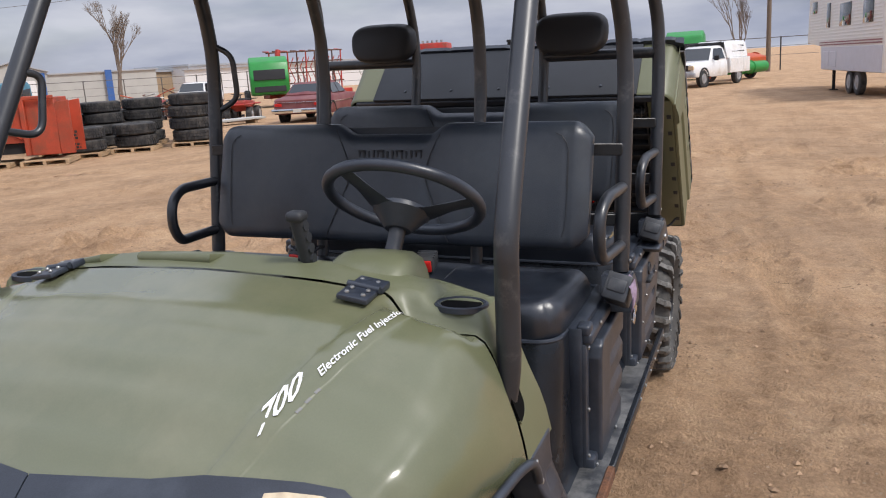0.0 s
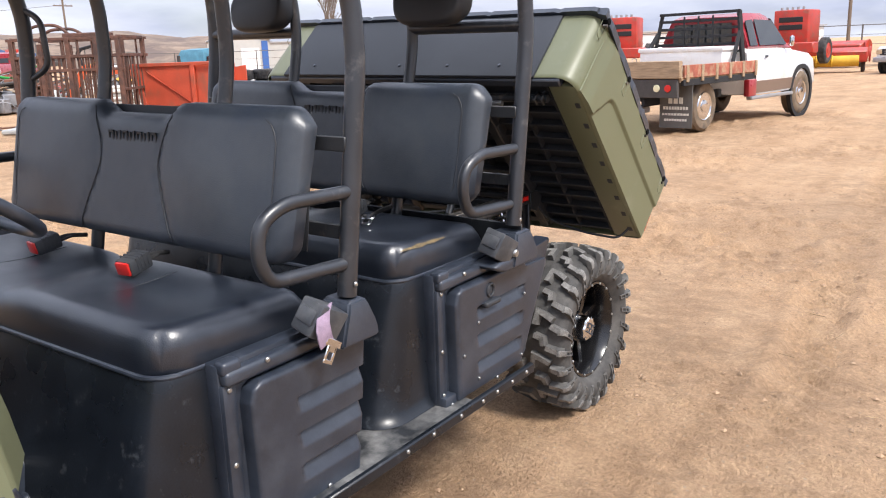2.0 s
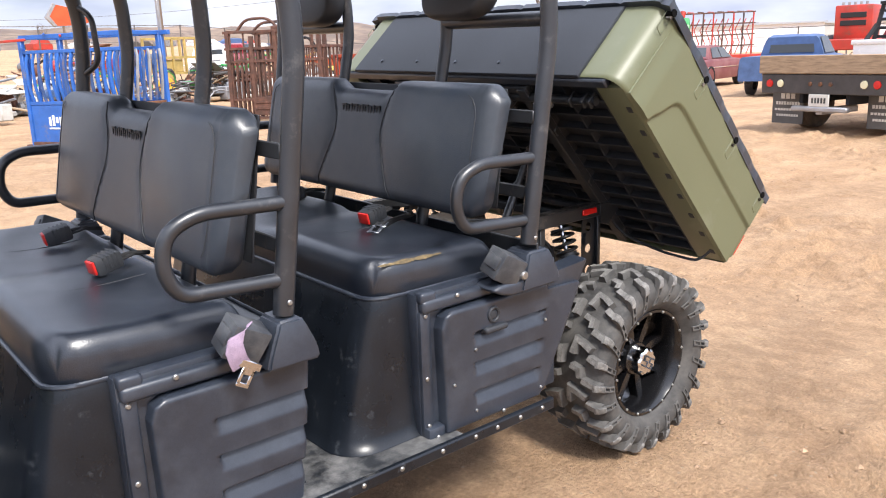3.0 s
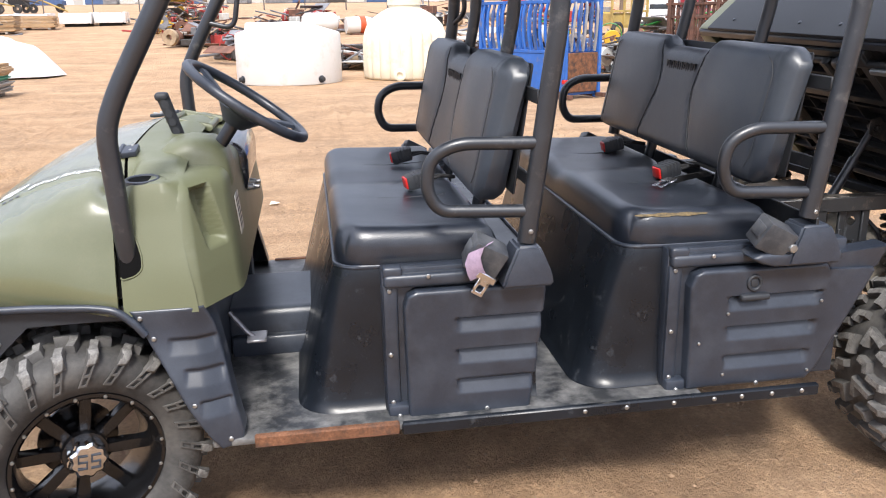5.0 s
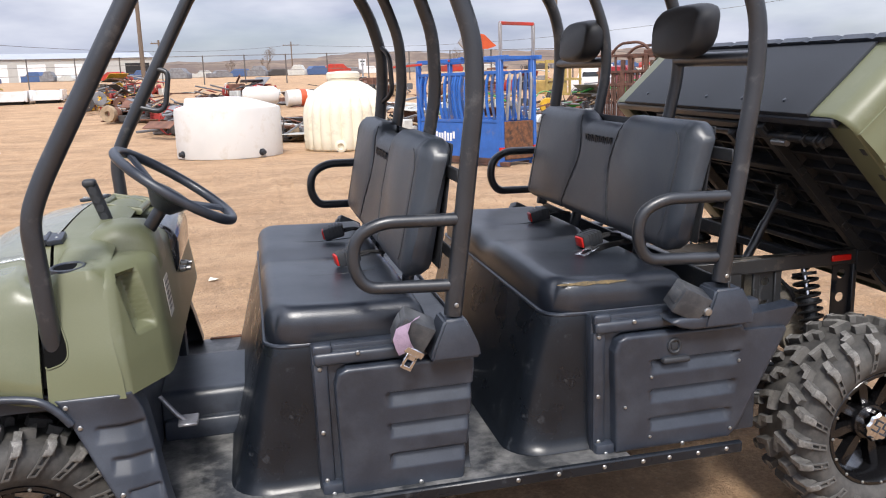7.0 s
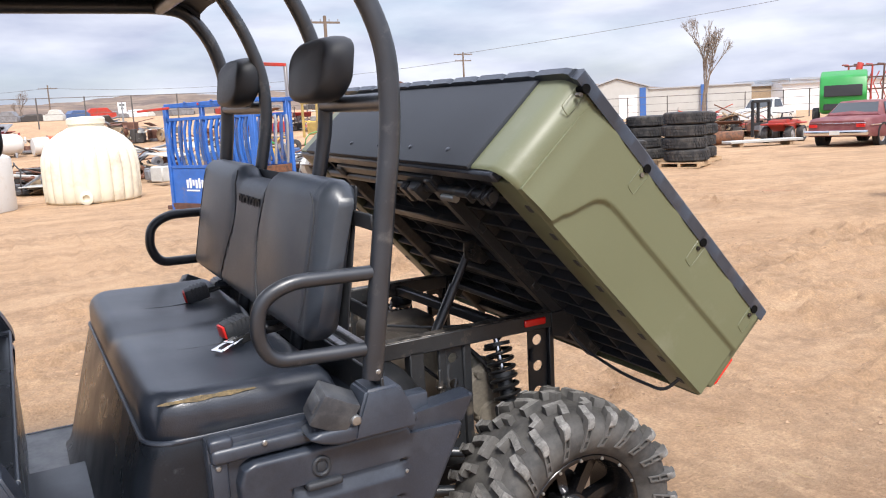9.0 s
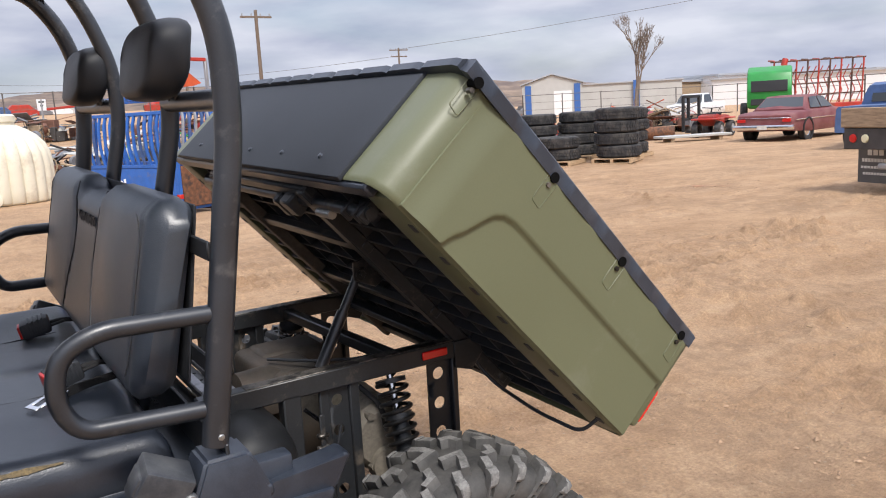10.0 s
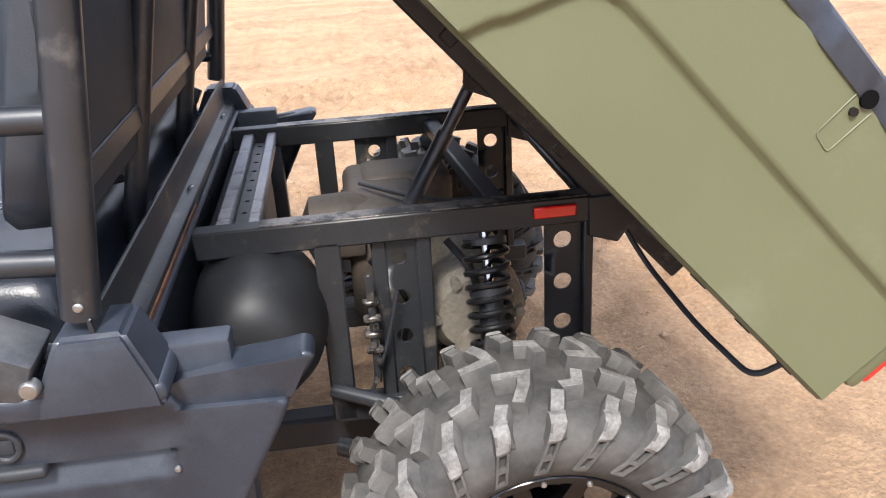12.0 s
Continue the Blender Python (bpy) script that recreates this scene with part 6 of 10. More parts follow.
lathe(bm, [(0.02, -0.24), (0.09, -0.235), (0.115, -0.21), (0.12, -0.15), (0.11, -0.10), (0.12, 0.05)], 24, m=Matrix.Translation((2.715, 0.0, 0.578)) @ Matrix.Diagonal((0.92, 1, 0.92, 1)))
lathe(bm, [(0.02, -0.26), (0.055, -0.255), (0.06, -0.22)], 18, m=Matrix.Translation((2.72, 0.0, 0.50)))
gearbox = part("gearbox", bm, M_GEARBOX, vehicle, "dusty cast alloy gearbox")
for k in range(6):
    a = k * math.tau / 6
    bm = bm_new()
    tube(bm, [(2.715 + 0.088 * math.cos(a), -0.245, 0.578 + 0.088 * math.sin(a)), (2.715 + 0.088 * math.cos(a), -0.20, 0.578 + 0.088 * math.sin(a))], 0.011, 8)
    part("bolt", bm, M_GEARBOX, gearbox)
bm = bm_new()
lathe(bm, [(0.03, 2.36), (0.075, 2.38), (0.08, 2.46), (0.07, 2.50), (0.055, 2.53), (0.055, 2.56)], 20, "x", m=Matrix.Translation((0, CY - 0.06, 0.70)))
for k in range(5):
    tube(bm, [(2.56 + 0.008 * k, CY - 0.02, 0.735), (2.56 + 0.008 * k, CY + 0.02, 0.735)], 0.014, 8)
rbox(bm, (2.42, CY - 0.16, 0.66), (2.50, CY + 0.02, 0.72), 0.012, 2)
rbox(bm, (2.27, CY - 0.28, 0.70), (2.33, CY - 0.20, 0.745), 0.01, 2)
part("engine_top", bm, M_ENGINE, vehicle, "grimy engine top with hose clamps")
for pts, r in (([(2.50, -0.17, 0.70), (2.58, -0.21, 0.62), (2.55, -0.23, 0.50), (2.60, -0.2, 0.42)], 0.006), ([(2.80, -0.10, 0.80), (2.70, -0.16, 0.805), (2.60, -0.05, 0.79), (2.50, 0.1, 0.78)], 0.005), ([(2.47, -0.30, 0.44), (2.52, -0.31, 0.58), (2.545, -0.315, 0.69)], 0.004), ([(2.66, -0.2, 0.74), (2.71, -0.24, 0.68), (2.72, -0.24, 0.60), (2.735, -0.2, 0.55)], 0.008)):
    bm = bm_new()
    tube(bm, pts, r, 8, bend=0.05)
    part("hose", bm, M_BLACK_MATT, vehicle, "black rubber hose or cable")
bm = bm_new()
rbox(bm, (2.486, -0.312, 0.49), (2.500, -0.304, 0.73), 0.002, 1)
linkage = part("linkage", bm, M_STEEL_BLK, vehicle, "dull metal shift linkage")
for k in range(4):
    bm = bm_new()
    rbox(bm, (2.475, -0.318, 0.56 + 0.035 * k), (2.510, -0.30, 0.572 + 0.035 * k), 0.003, 1)
    part("clevis", bm, M_WORN, linkage)
    bm = bm_new()
    tube(bm, [(2.49 + 0.008 * (k % 2), -0.322, 0.50 + 0.04 * k), (2.49 + 0.008 * (k % 2), -0.30, 0.50 + 0.04 * k)], 0.006, 10)
    part("pin", bm, M_WORN, linkage)
bm = bm_new()
prism(bm, [(2.10, 0.68), (2.27, 0.68), (2.340, 0.780), (2.332, 0.790), (2.10, 0.775)], "y", CY + 0.745, CY + 0.765, 0.006, 2)
part("rear_guard", bm, M_BLACK, vehicle, "black plastic guard on the far side")

# Dump bed, raised. Local axes: a from its tail to its front, y across, h up from its floor's underside.
BED_TILT = 47.8
BED = Matrix.Translation((3.189, CY, 0.633)) @ Matrix.Rotation(radians(BED_TILT), 4, "Y") @ Matrix.Diagonal((-1, 1, 1, 1))
LEN, HALF, HIGH = 1.030, 0.835, 0.318


def bed_part(name, bm, material, label="", parent=None, sharp=38.0):
    bmesh.ops.transform(bm, matrix=BED, verts=bm.verts)
    return part(name, bm, material, parent or vehicle, label, sharp)


bm = bm_new()
# Outer shell: floor tray with rounded front corners; side walls lean slightly outwards.
def bed_ring(h, grow, r=0.075, n=6):
    ring = []
    w = HALF + grow
    ring += [(0.0, -w, h)]
    for k in range(n + 1):
        a = radians(-90 + 90 * k / n)
        ring.append((LEN + grow * 0.5 - r + r * math.cos(a), -w + r + r * math.sin(a), h))
    for k in range(n + 1):
        a = radians(90 * k / n)
        ring.append((LEN + grow * 0.5 - r + r * math.cos(a), w - r + r * math.sin(a), h))
    ring += [(0.0, w, h)]
    return ring


rows = [bed_ring(-0.018, -0.008), bed_ring(-0.013, -0.002), bed_ring(0.0, 0.0), bed_ring(0.16, 0.0), bed_ring(HIGH - 0.012, 0.004), bed_ring(HIGH, 0.004), bed_ring(HIGH, -0.020), bed_ring(0.10, -0.024), bed_ring(0.045, -0.045)]
loft(bm, rows, closed=True, caps=False)
bed = bed_part("dump_bed", bm, M_GREEN2, "raised olive green plastic dump bed", sharp=50)
bm = bm_new()
rbox(bm, (0.005, -HALF + 0.03, 0.030), (LEN - 0.03, HALF - 0.03, 0.046))
bed_part("bed_floor", bm, M_BLACK_MATT, "black bed floor", bed)
# Side skins: the upper part stands proud, the lower field is stepped back behind a soft crease.
CREASE = [(0.0, 0.160), (0.40, 0.153), (0.66, 0.149), (0.70, 0.147), (0.728, 0.140), (0.748, 0.124), (0.800, 0.024), (0.822, -0.020), (1.2, -0.6)]


def side_out(a, h):
    slope = (lerp(CREASE, a + 0.004) - lerp(CREASE, a - 0.004)) / 0.008
    d = (h - lerp(CREASE, a)) / math.hypot(1.0, slope)
    return 0.0045 + 0.0115 * ease(d / 0.009) * ease((LEN - 0.076 - a) / 0.09)


for s in (1, -1):
    bm = bm_new()
    rows = []
    hs = [-0.0125 + 0.3125 * k / 62 for k in range(63)]
    for k in range(172):
        a = 0.004 + (LEN - 0.080) * k / 171
        rows.append([(a, -s * (HALF - 0.004), -0.0165)] + [(a, -s * (HALF + side_out(a, h)), h) for h in hs])
    rows.insert(0, [(0.002, -s * (HALF - 0.004), h) for a_, y_, h in rows[0]])
    rows.append([(LEN - 0.074, -s * (HALF - 0.001), h) for a_, y_, h in rows[-1]])
    loft(bm, rows, closed=False, caps=False)
    bed_part("side_skin", bm, M_GREEN2, "olive bed side with a stepped lower field", bed, 60)
    for a in (1.0, 0.690, 0.368, 0.040):
        # A shallow pressed pocket: a fine raised outline, deepest at its lower end.
        bm = bm_new()
        out = HALF + (0.0164 if a < 0.9 else 0.0015)
        tube(bm, fillet([(a + 0.018, -s * out, 0.300), (a + 0.016, -s * out, 0.226), (a - 0.018, -s * out, 0.222), (a - 0.020, -s * out, 0.296)], 0.008), 0.0014, 6)
        bed_part("clip_pocket", bm, M_GREEN2, "", bed, 60)
        # Proud near-black ring, its colour standing for the shade in a clip hole.
        bm = bm_new()
        lathe(bm, [(0.004, -s * (HALF + 0.0212)), (0.013, -s * (HALF + 0.0212)), (0.013, -s * (HALF - 0.01)), (0.004, -s * (HALF - 0.01))], 18, m=Matrix.Translation((a, 0, 0.305)))
        bed_part("rim_clip", bm, M_SHADE, "near-black ring painting the shade of a rim clip hole", bed)
        bm = bm_new()
        tube(bm, [(a + 0.002, -s * (HALF + 0.004), 0.280), (a + 0.002, -s * (HALF + 0.0215), 0.280)], 0.0065, 8)
        bed_part("clip_screw", bm, M_WORN, "dull clip screw", bed)
    # Black rim cap, scalloped between the clips.
    bm = bm_new()
    rows = []
    for k in range(61):
        a = -0.012 + (LEN + 0.020) * k / 60
        wob = 0.005 * (0.5 + 0.5 * math.cos((a - 0.02) * math.tau / 0.163)) ** 5
        y0, y1 = -s * (HALF + 0.020 - wob), -s * (HALF - 0.035)
        rows.append([(a, y0, HIGH - 0.020 + 0.5 * wob), (a, y0, HIGH + 0.016 - wob), (a, -s * (HALF + 0.010), HIGH + 0.023), (a, y1, HIGH + 0.023), (a, y1, HIGH - 0.004)])
    loft(bm, rows)
    bed_part("side_rim", bm, M_BLACK, "black scalloped rim cap", bed, 50)
# Front: black panel between the green corners, rim with notches.
bm = bm_new()
prism(bm, [(LEN - 0.004, -0.026), (LEN + 0.011, -0.024), (LEN + 0.013, 0.300), (LEN + 0.004, 0.318), (LEN - 0.004, 0.316)], "y", -(HALF - 0.165), HALF - 0.165, 0.004, 2)
front = bed_part("front_panel", bm, M_PANEL, "matt black front panel of the bed", bed)
bm = bm_new()
rows = []
for k in range(91):
    y = -HALF + 0.02 + (2 * HALF - 0.04) * k / 90
    notch = 0.006 if k % 9 == 0 else 0.0
    rows.append([(LEN + 0.024 - notch, y, HIGH - 0.008), (LEN + 0.024 - notch, y, HIGH + 0.014), (LEN + 0.010, y, HIGH + 0.023), (LEN - 0.04, y, HIGH + 0.023), (LEN - 0.04, y, HIGH - 0.008)])
loft(bm, rows)
bed_part("front_rim", bm, M_BLACK, "black notched front rim", bed, 25)
for y in (-0.50, -0.25, 0.0, 0.25, 0.50):
    bm = bm_new()
    lathe(bm, [(0.008, 0.0), (0.006, 0.005), (0.001, 0.006)], 8, "x", m=Matrix.Translation((LEN + 0.012, y, 0.03)))
    bed_part("rivet", bm, M_BLACK, "", front)
# Tailgate with lamps.
bm = bm_new()
rbox(bm, (-0.040, -HALF + 0.01, 0.03), (0.0, HALF - 0.01, HIGH + 0.01), 0.012, 2)
bed_part("tailgate", bm, M_GREEN2, "olive green tailgate", bed)
for s in (1, -1):
    bm = bm_new()
    rbox(bm, (-0.052, -s * (HALF - 0.05) - 0.035, 0.05), (-0.006, -s * (HALF - 0.05) + 0.040, 0.16), 0.010, 2)
    bed_part("tail_lamp", bm, M_REFLECTOR, "red tail lamp", bed)
# Underside: ribs both ways, side skirts with slots, steel frame, props.
bm = bm_new()
rbox(bm, (0.01, -HALF + 0.05, 0.018), (LEN - 0.01, HALF - 0.05, 0.031))
bm2 = bm_new()
rbox(bm2, (LEN - 0.045, -HALF + 0.06, -0.030), (LEN - 0.008, HALF - 0.06, 0.02), 0.006, 1)
bed_part("front_lip", bm2, M_BLACK, "black lower lip of the bed front", bed)
under = bed_part("bed_underside", bm, M_BLACK_MATT, "ribbed black underside of the bed", bed)
for k in range(13):
    bm = bm_new()
    a = 0.04 + 0.078 * k
    rbox(bm, (a, -HALF + 0.125, -0.014), (a + 0.010, HALF - 0.125, 0.02))
    bed_part("rib", bm, M_BLACK_MATT, "", under)
for k in range(10):
    bm = bm_new()
    y = -HALF + 0.13 + 0.1583 * k
    rbox(bm, (0.02, y, -0.010), (LEN - 0.03, y + 0.009, 0.02))
    bed_part("rib", bm, M_BLACK_MATT, "", under)
for s in (1, -1):
    bm = bm_new()
    rbox(bm, (0.01, -s * (HALF - 0.066) - 0.056, -0.019), (LEN - 0.05, -s * (HALF - 0.066) + 0.056, 0.016), 0.004, 2)
    bed_part("side_skirt", bm, M_GREEN2, "green lower lip of the bed side", bed)
    # Thin dark plates on the uncut lip, painting the shade of its slots.
    for k in range(8):
        bm = bm_new()
        rbox(bm, (0.06 + 0.115 * k, -s * (HALF - 0.030) - 0.010, -0.0215), (0.086 + 0.115 * k, -s * (HALF - 0.030) + 0.010, -0.0175), 0.001, 1)
        bed_part("slot", bm, M_BLACK_MATT, "", bed)
for s in (1, -1):
    bm = bm_new()
    rbox(bm, (0.06, -s * 0.375 - 0.022, -0.050), (0.98, -s * 0.375 + 0.022, -0.010), 0.004, 1)
    bed_part("bed_beam", bm, M_TANFRAME if s < 0 else M_STEEL_BLK, "dusty steel beam under the bed", bed)
for a in (0.08, 0.42, 0.72, 0.95):
    bm = bm_new()
    rbox(bm, (a, -0.40, -0.040), (a + 0.035, 0.40, -0.012), 0.004, 1)
    bed_part("cross_member", bm, M_STEEL_BLK, "black cross member under the bed", bed)
bm = bm_new()
tube(bm, [(0.93, -0.70, -0.035), (0.93, 0.55, -0.035)], 0.016, 12)
rbox(bm, (0.90, -0.30, -0.075), (0.96, -0.24, -0.02), 0.006, 1)
rbox(bm, (0.88, -0.20, -0.070), (0.95, -0.16, -0.02), 0.006, 1)
for y in (-0.69, -0.66, -0.60):
    rbox(bm, (0.915, y, -0.06), (0.95, y + 0.012, -0.01), 0.003, 1)
bed_part("latch_bar", bm, M_STEEL_BLK, "black bed latch bar", bed)
bm = bm_new()
tube(bm, [(0.92, -0.50, -0.055), (0.92, -0.42, -0.055)], 0.012, 10)
bed_part("latch_pin", bm, M_ZINC, "bright latch pin", bed)
# Prop between frame and bed.
bm = bm_new()
tube(bm, [(2.755, -0.060, 1.040), (2.60, -0.075, 0.775)], 0.0135, 12)
tube(bm, [(2.690, -0.066, 0.930), (2.60, -0.075, 0.775)], 0.018, 12)
prop = part("bed_prop", bm, M_TUBE, vehicle, "black bed prop strut")
bm = bm_new()
prism(bm, [(2.730, 1.075), (2.765, 1.085), (2.83, 1.01), (2.80, 0.99), (2.73, 1.02)], "y", -0.080, -0.070, 0.002, 1)
tube(bm, [(2.755, -0.10, 1.045), (2.755, -0.04, 1.045)], 0.012, 10)
tube(bm, [(2.742 + 0.016 * math.cos(k * math.tau / 14), -0.10, 1.040 + 0.016 * math.sin(k * math.tau / 14)) for k in range(14)], 0.0018, 6, closed=True)
part("prop_bracket", bm, M_STEEL_BLK, prop, "black bracket with pin ring")
bm = bm_new()
tube(bm, [(2.99, -0.28, 0.80), (3.04, -0.32, 0.70), (3.075, -0.50, 0.645), (3.10, -0.66, 0.63), (3.13, -0.70, 0.68)], 0.0055, 8, bend=0.06)
part("wire_loop", bm, M_BLACK_MATT, vehicle, "black hanging wire loop")

# ---- The yard: things standing round the vehicle. ----
def at(x, y, turn=0.0, z=0.0):
    """A pose on the dirt."""
    return Matrix.Translation((x, y, float(ground_z(x, y)) - GROUND_DROP + z)) @ Matrix.Rotation(radians(turn), 4, "Z")


M_POLY = surface("white_polyethylene", (0.64, 0.62, 0.59), 0.45, var=0.05, scale=1.5, bump=0.03, dirt=(0.52, 0.46, 0.38), dirt_at=0.66, dirt_soft=0.1, dirt_scale=1.5)
M_CREAM = surface("cream_polyethylene", (0.74, 0.69, 0.55), 0.45, var=0.06, scale=1.5, bump=0.03, dirt=(0.48, 0.40, 0.29), dirt_at=0.64, dirt_soft=0.12, dirt_scale=1.6)
M_BLUE = surface("blue_painted_steel", (0.028, 0.125, 0.44), 0.42, var=0.15, scale=5, bump=0.05, dirt=(0.20, 0.17, 0.15), dirt_at=0.66, dirt_soft=0.08, dirt_scale=4)
M_BLUE_D = surface("worn_blue_steel", (0.045, 0.095, 0.24), 0.5, var=0.3, scale=6, bump=0.1, dirt=(0.17, 0.10, 0.07), dirt_at=0.60, dirt_soft=0.06, dirt_scale=6)
M_GREYST = surface("grey_galvanised_steel", (0.36, 0.36, 0.37), 0.45, 0.5, var=0.15, bump=0.05)
M_BROWNST = surface("rusty_brown_steel", (0.125, 0.060, 0.042), 0.75, 0.1, var=0.35, scale=9, bump=0.2, dirt=(0.055, 0.035, 0.03), dirt_at=0.56)
M_DUMP = surface("faded_red_steel", (0.42, 0.062, 0.028), 0.55, var=0.2, scale=2.5, bump=0.1, dirt=(0.20, 0.07, 0.04), dirt_at=0.60, dirt_soft=0.12, dirt_scale=2.0)
M_OLDTYRE = surface("old_tyre_rubber", (0.028, 0.028, 0.030), 0.8, var=0.25, scale=8, bump=0.2, dirt=(0.10, 0.09, 0.08), dirt_at=0.58, dirt_soft=0.12, dirt_scale=4)
M_DUSTYTYRE = surface("dusty_tan_tyre", (0.17, 0.125, 0.085), 0.9, var=0.25, scale=6, bump=0.15, dirt=(0.06, 0.05, 0.042), dirt_at=0.60, dirt_soft=0.12, dirt_scale=5)
M_PALLET = surface("pallet_wood", (0.46, 0.32, 0.19), 0.85, var=0.25, scale=7, fine=90, bump=0.2, stretch=(1, 6, 6), per_object=0.18)
M_PLY = surface("plywood_edge", (0.44, 0.30, 0.17), 0.85, var=0.25, scale=5, bump=0.2, stretch=(1, 1, 12), per_object=0.25)
M_PLYGREEN = surface("green_sheet", (0.04, 0.25, 0.15), 0.6, var=0.15, bump=0.1)
M_PLYGREY = surface("weathered_board", (0.36, 0.33, 0.29), 0.85, var=0.2, bump=0.2, per_object=0.2)
M_TARP = surface("white_tarp", (0.64, 0.63, 0.62), 0.5, var=0.06, scale=3, bump=0.15, fine=25, depth=0.02)
M_CARWHITE = surface("white_car_paint", (0.78, 0.78, 0.78), 0.25, var=0.03, bump=0.0, coat=0.6, dirt=(0.50, 0.42, 0.33), dirt_at=0.66, dirt_soft=0.15, dirt_scale=1.5)
M_CARRED = surface("dark_red_car_paint", (0.30, 0.018, 0.028), 0.3, var=0.08, bump=0.0, coat=0.6)
M_CARMAROON = surface("faded_maroon_paint", (0.17, 0.042, 0.046), 0.5, var=0.2, scale=2, bump=0.02, dirt=(0.22, 0.12, 0.105), dirt_at=0.60, dirt_soft=0.15, dirt_scale=2)
M_BROWNLOW = surface("tan_lower_paint", (0.17, 0.115, 0.085), 0.4, var=0.1, bump=0.0, coat=0.3)
M_GLASS = glass("dark_window_glass")
M_BEDWOOD = surface("red_bed_boards", (0.33, 0.095, 0.060), 0.8, var=0.35, scale=6, bump=0.2, dirt=(0.40, 0.27, 0.17), dirt_at=0.56, dirt_soft=0.08, dirt_scale=5)
M_PLANK = surface("weathered_plank", (0.33, 0.235, 0.15), 0.85, var=0.3, scale=5, bump=0.25, stretch=(8, 1, 8))
M_MUDFLAP = surface("grey_rubber_flap", (0.105, 0.10, 0.095), 0.8, var=0.15, bump=0.1)
M_AMBER = surface("pale_lamp", (0.72, 0.68, 0.45), 0.3, var=0.05, bump=0.0)
M_FARMGREEN = surface("farm_green_paint", (0.020, 0.24, 0.045), 0.4, var=0.12, scale=2, bump=0.02)
M_FARMRED = surface("farm_red_paint", (0.42, 0.035, 0.022), 0.45, var=0.2, scale=2, bump=0.03, dirt=(0.20, 0.08, 0.05), dirt_at=0.6)
M_ORANGE = surface("orange_red_paint", (0.52, 0.085, 0.025), 0.5, var=0.2, scale=2, bump=0.03)
M_YELLOW = surface("yellow_paint", (0.62, 0.36, 0.030), 0.5, var=0.2, scale=2, bump=0.03)
M_SHED = surface("pale_metal_cladding", (0.46, 0.46, 0.44), 0.5, 0.1, var=0.06, scale=1.2, bump=0.02)
M_SHEDROOF = surface("grey_metal_roof", (0.44, 0.46, 0.49), 0.4, 0.3, var=0.08, scale=0.8, bump=0.02)
M_SHEDBLUE = surface("blue_trim", (0.040, 0.12, 0.36), 0.5, var=0.1, bump=0.0)
M_DOORWHITE = surface("white_roller_door", (0.76, 0.76, 0.76), 0.5, var=0.04, bump=0.0)
M_DARK = surface("dark_opening", (0.02, 0.02, 0.022), 0.9, var=0.1, bump=0.0)
M_WIRE = surface("fence_steel", (0.13, 0.12, 0.115), 0.6, 0.4, var=0.15, bump=0.0)
M_POLEWOOD = surface("pole_wood", (0.16, 0.12, 0.09), 0.85, var=0.25, scale=4, bump=0.2, stretch=(8, 8, 1))
M_BARK = surface("bare_bark", (0.20, 0.16, 0.13), 0.9, var=0.2, scale=6, bump=0.1)
M_HILL = surface("dry_hill_grass", (0.20, 0.145, 0.105), 0.95, var=0.3, scale=0.02, fine=0.15, bump=0.2, depth=2.0, dirt=(0.12, 0.085, 0.07), dirt_at=0.52, dirt_soft=0.08, dirt_scale=0.03)
M_TRAILER = surface("white_ribbed_siding", (0.70, 0.69, 0.67), 0.4, var=0.04, bump=0.0)
M_STRIPE = surface("maroon_stripe", (0.20, 0.035, 0.05), 0.4, var=0.05, bump=0.0)
M_TEAL = surface("faded_teal_paint", (0.07, 0.20, 0.27), 0.5, var=0.2, bump=0.03)
M_PIPE = surface("pale_pipe", (0.55, 0.54, 0.51), 0.5, 0.1, var=0.1, scale=3, bump=0.03, per_object=0.2)
M_SCRAP = [surface("scrap_rust", (0.16, 0.075, 0.05), 0.8, 0.1, var=0.4, scale=4, bump=0.2), surface("scrap_grey", (0.22, 0.22, 0.23), 0.6, 0.3, var=0.3, scale=4, bump=0.1), surface("scrap_dark", (0.055, 0.05, 0.048), 0.7, var=0.3, bump=0.1), surface("scrap_red", (0.34, 0.035, 0.03), 0.5, var=0.25, bump=0.05), surface("scrap_blue", (0.06, 0.11, 0.24), 0.5, var=0.2, bump=0.05), surface("scrap_pale", (0.50, 0.50, 0.47), 0.5, var=0.15, bump=0.05), surface("scrap_tan", (0.34, 0.25, 0.16), 0.8, var=0.25, bump=0.1)]


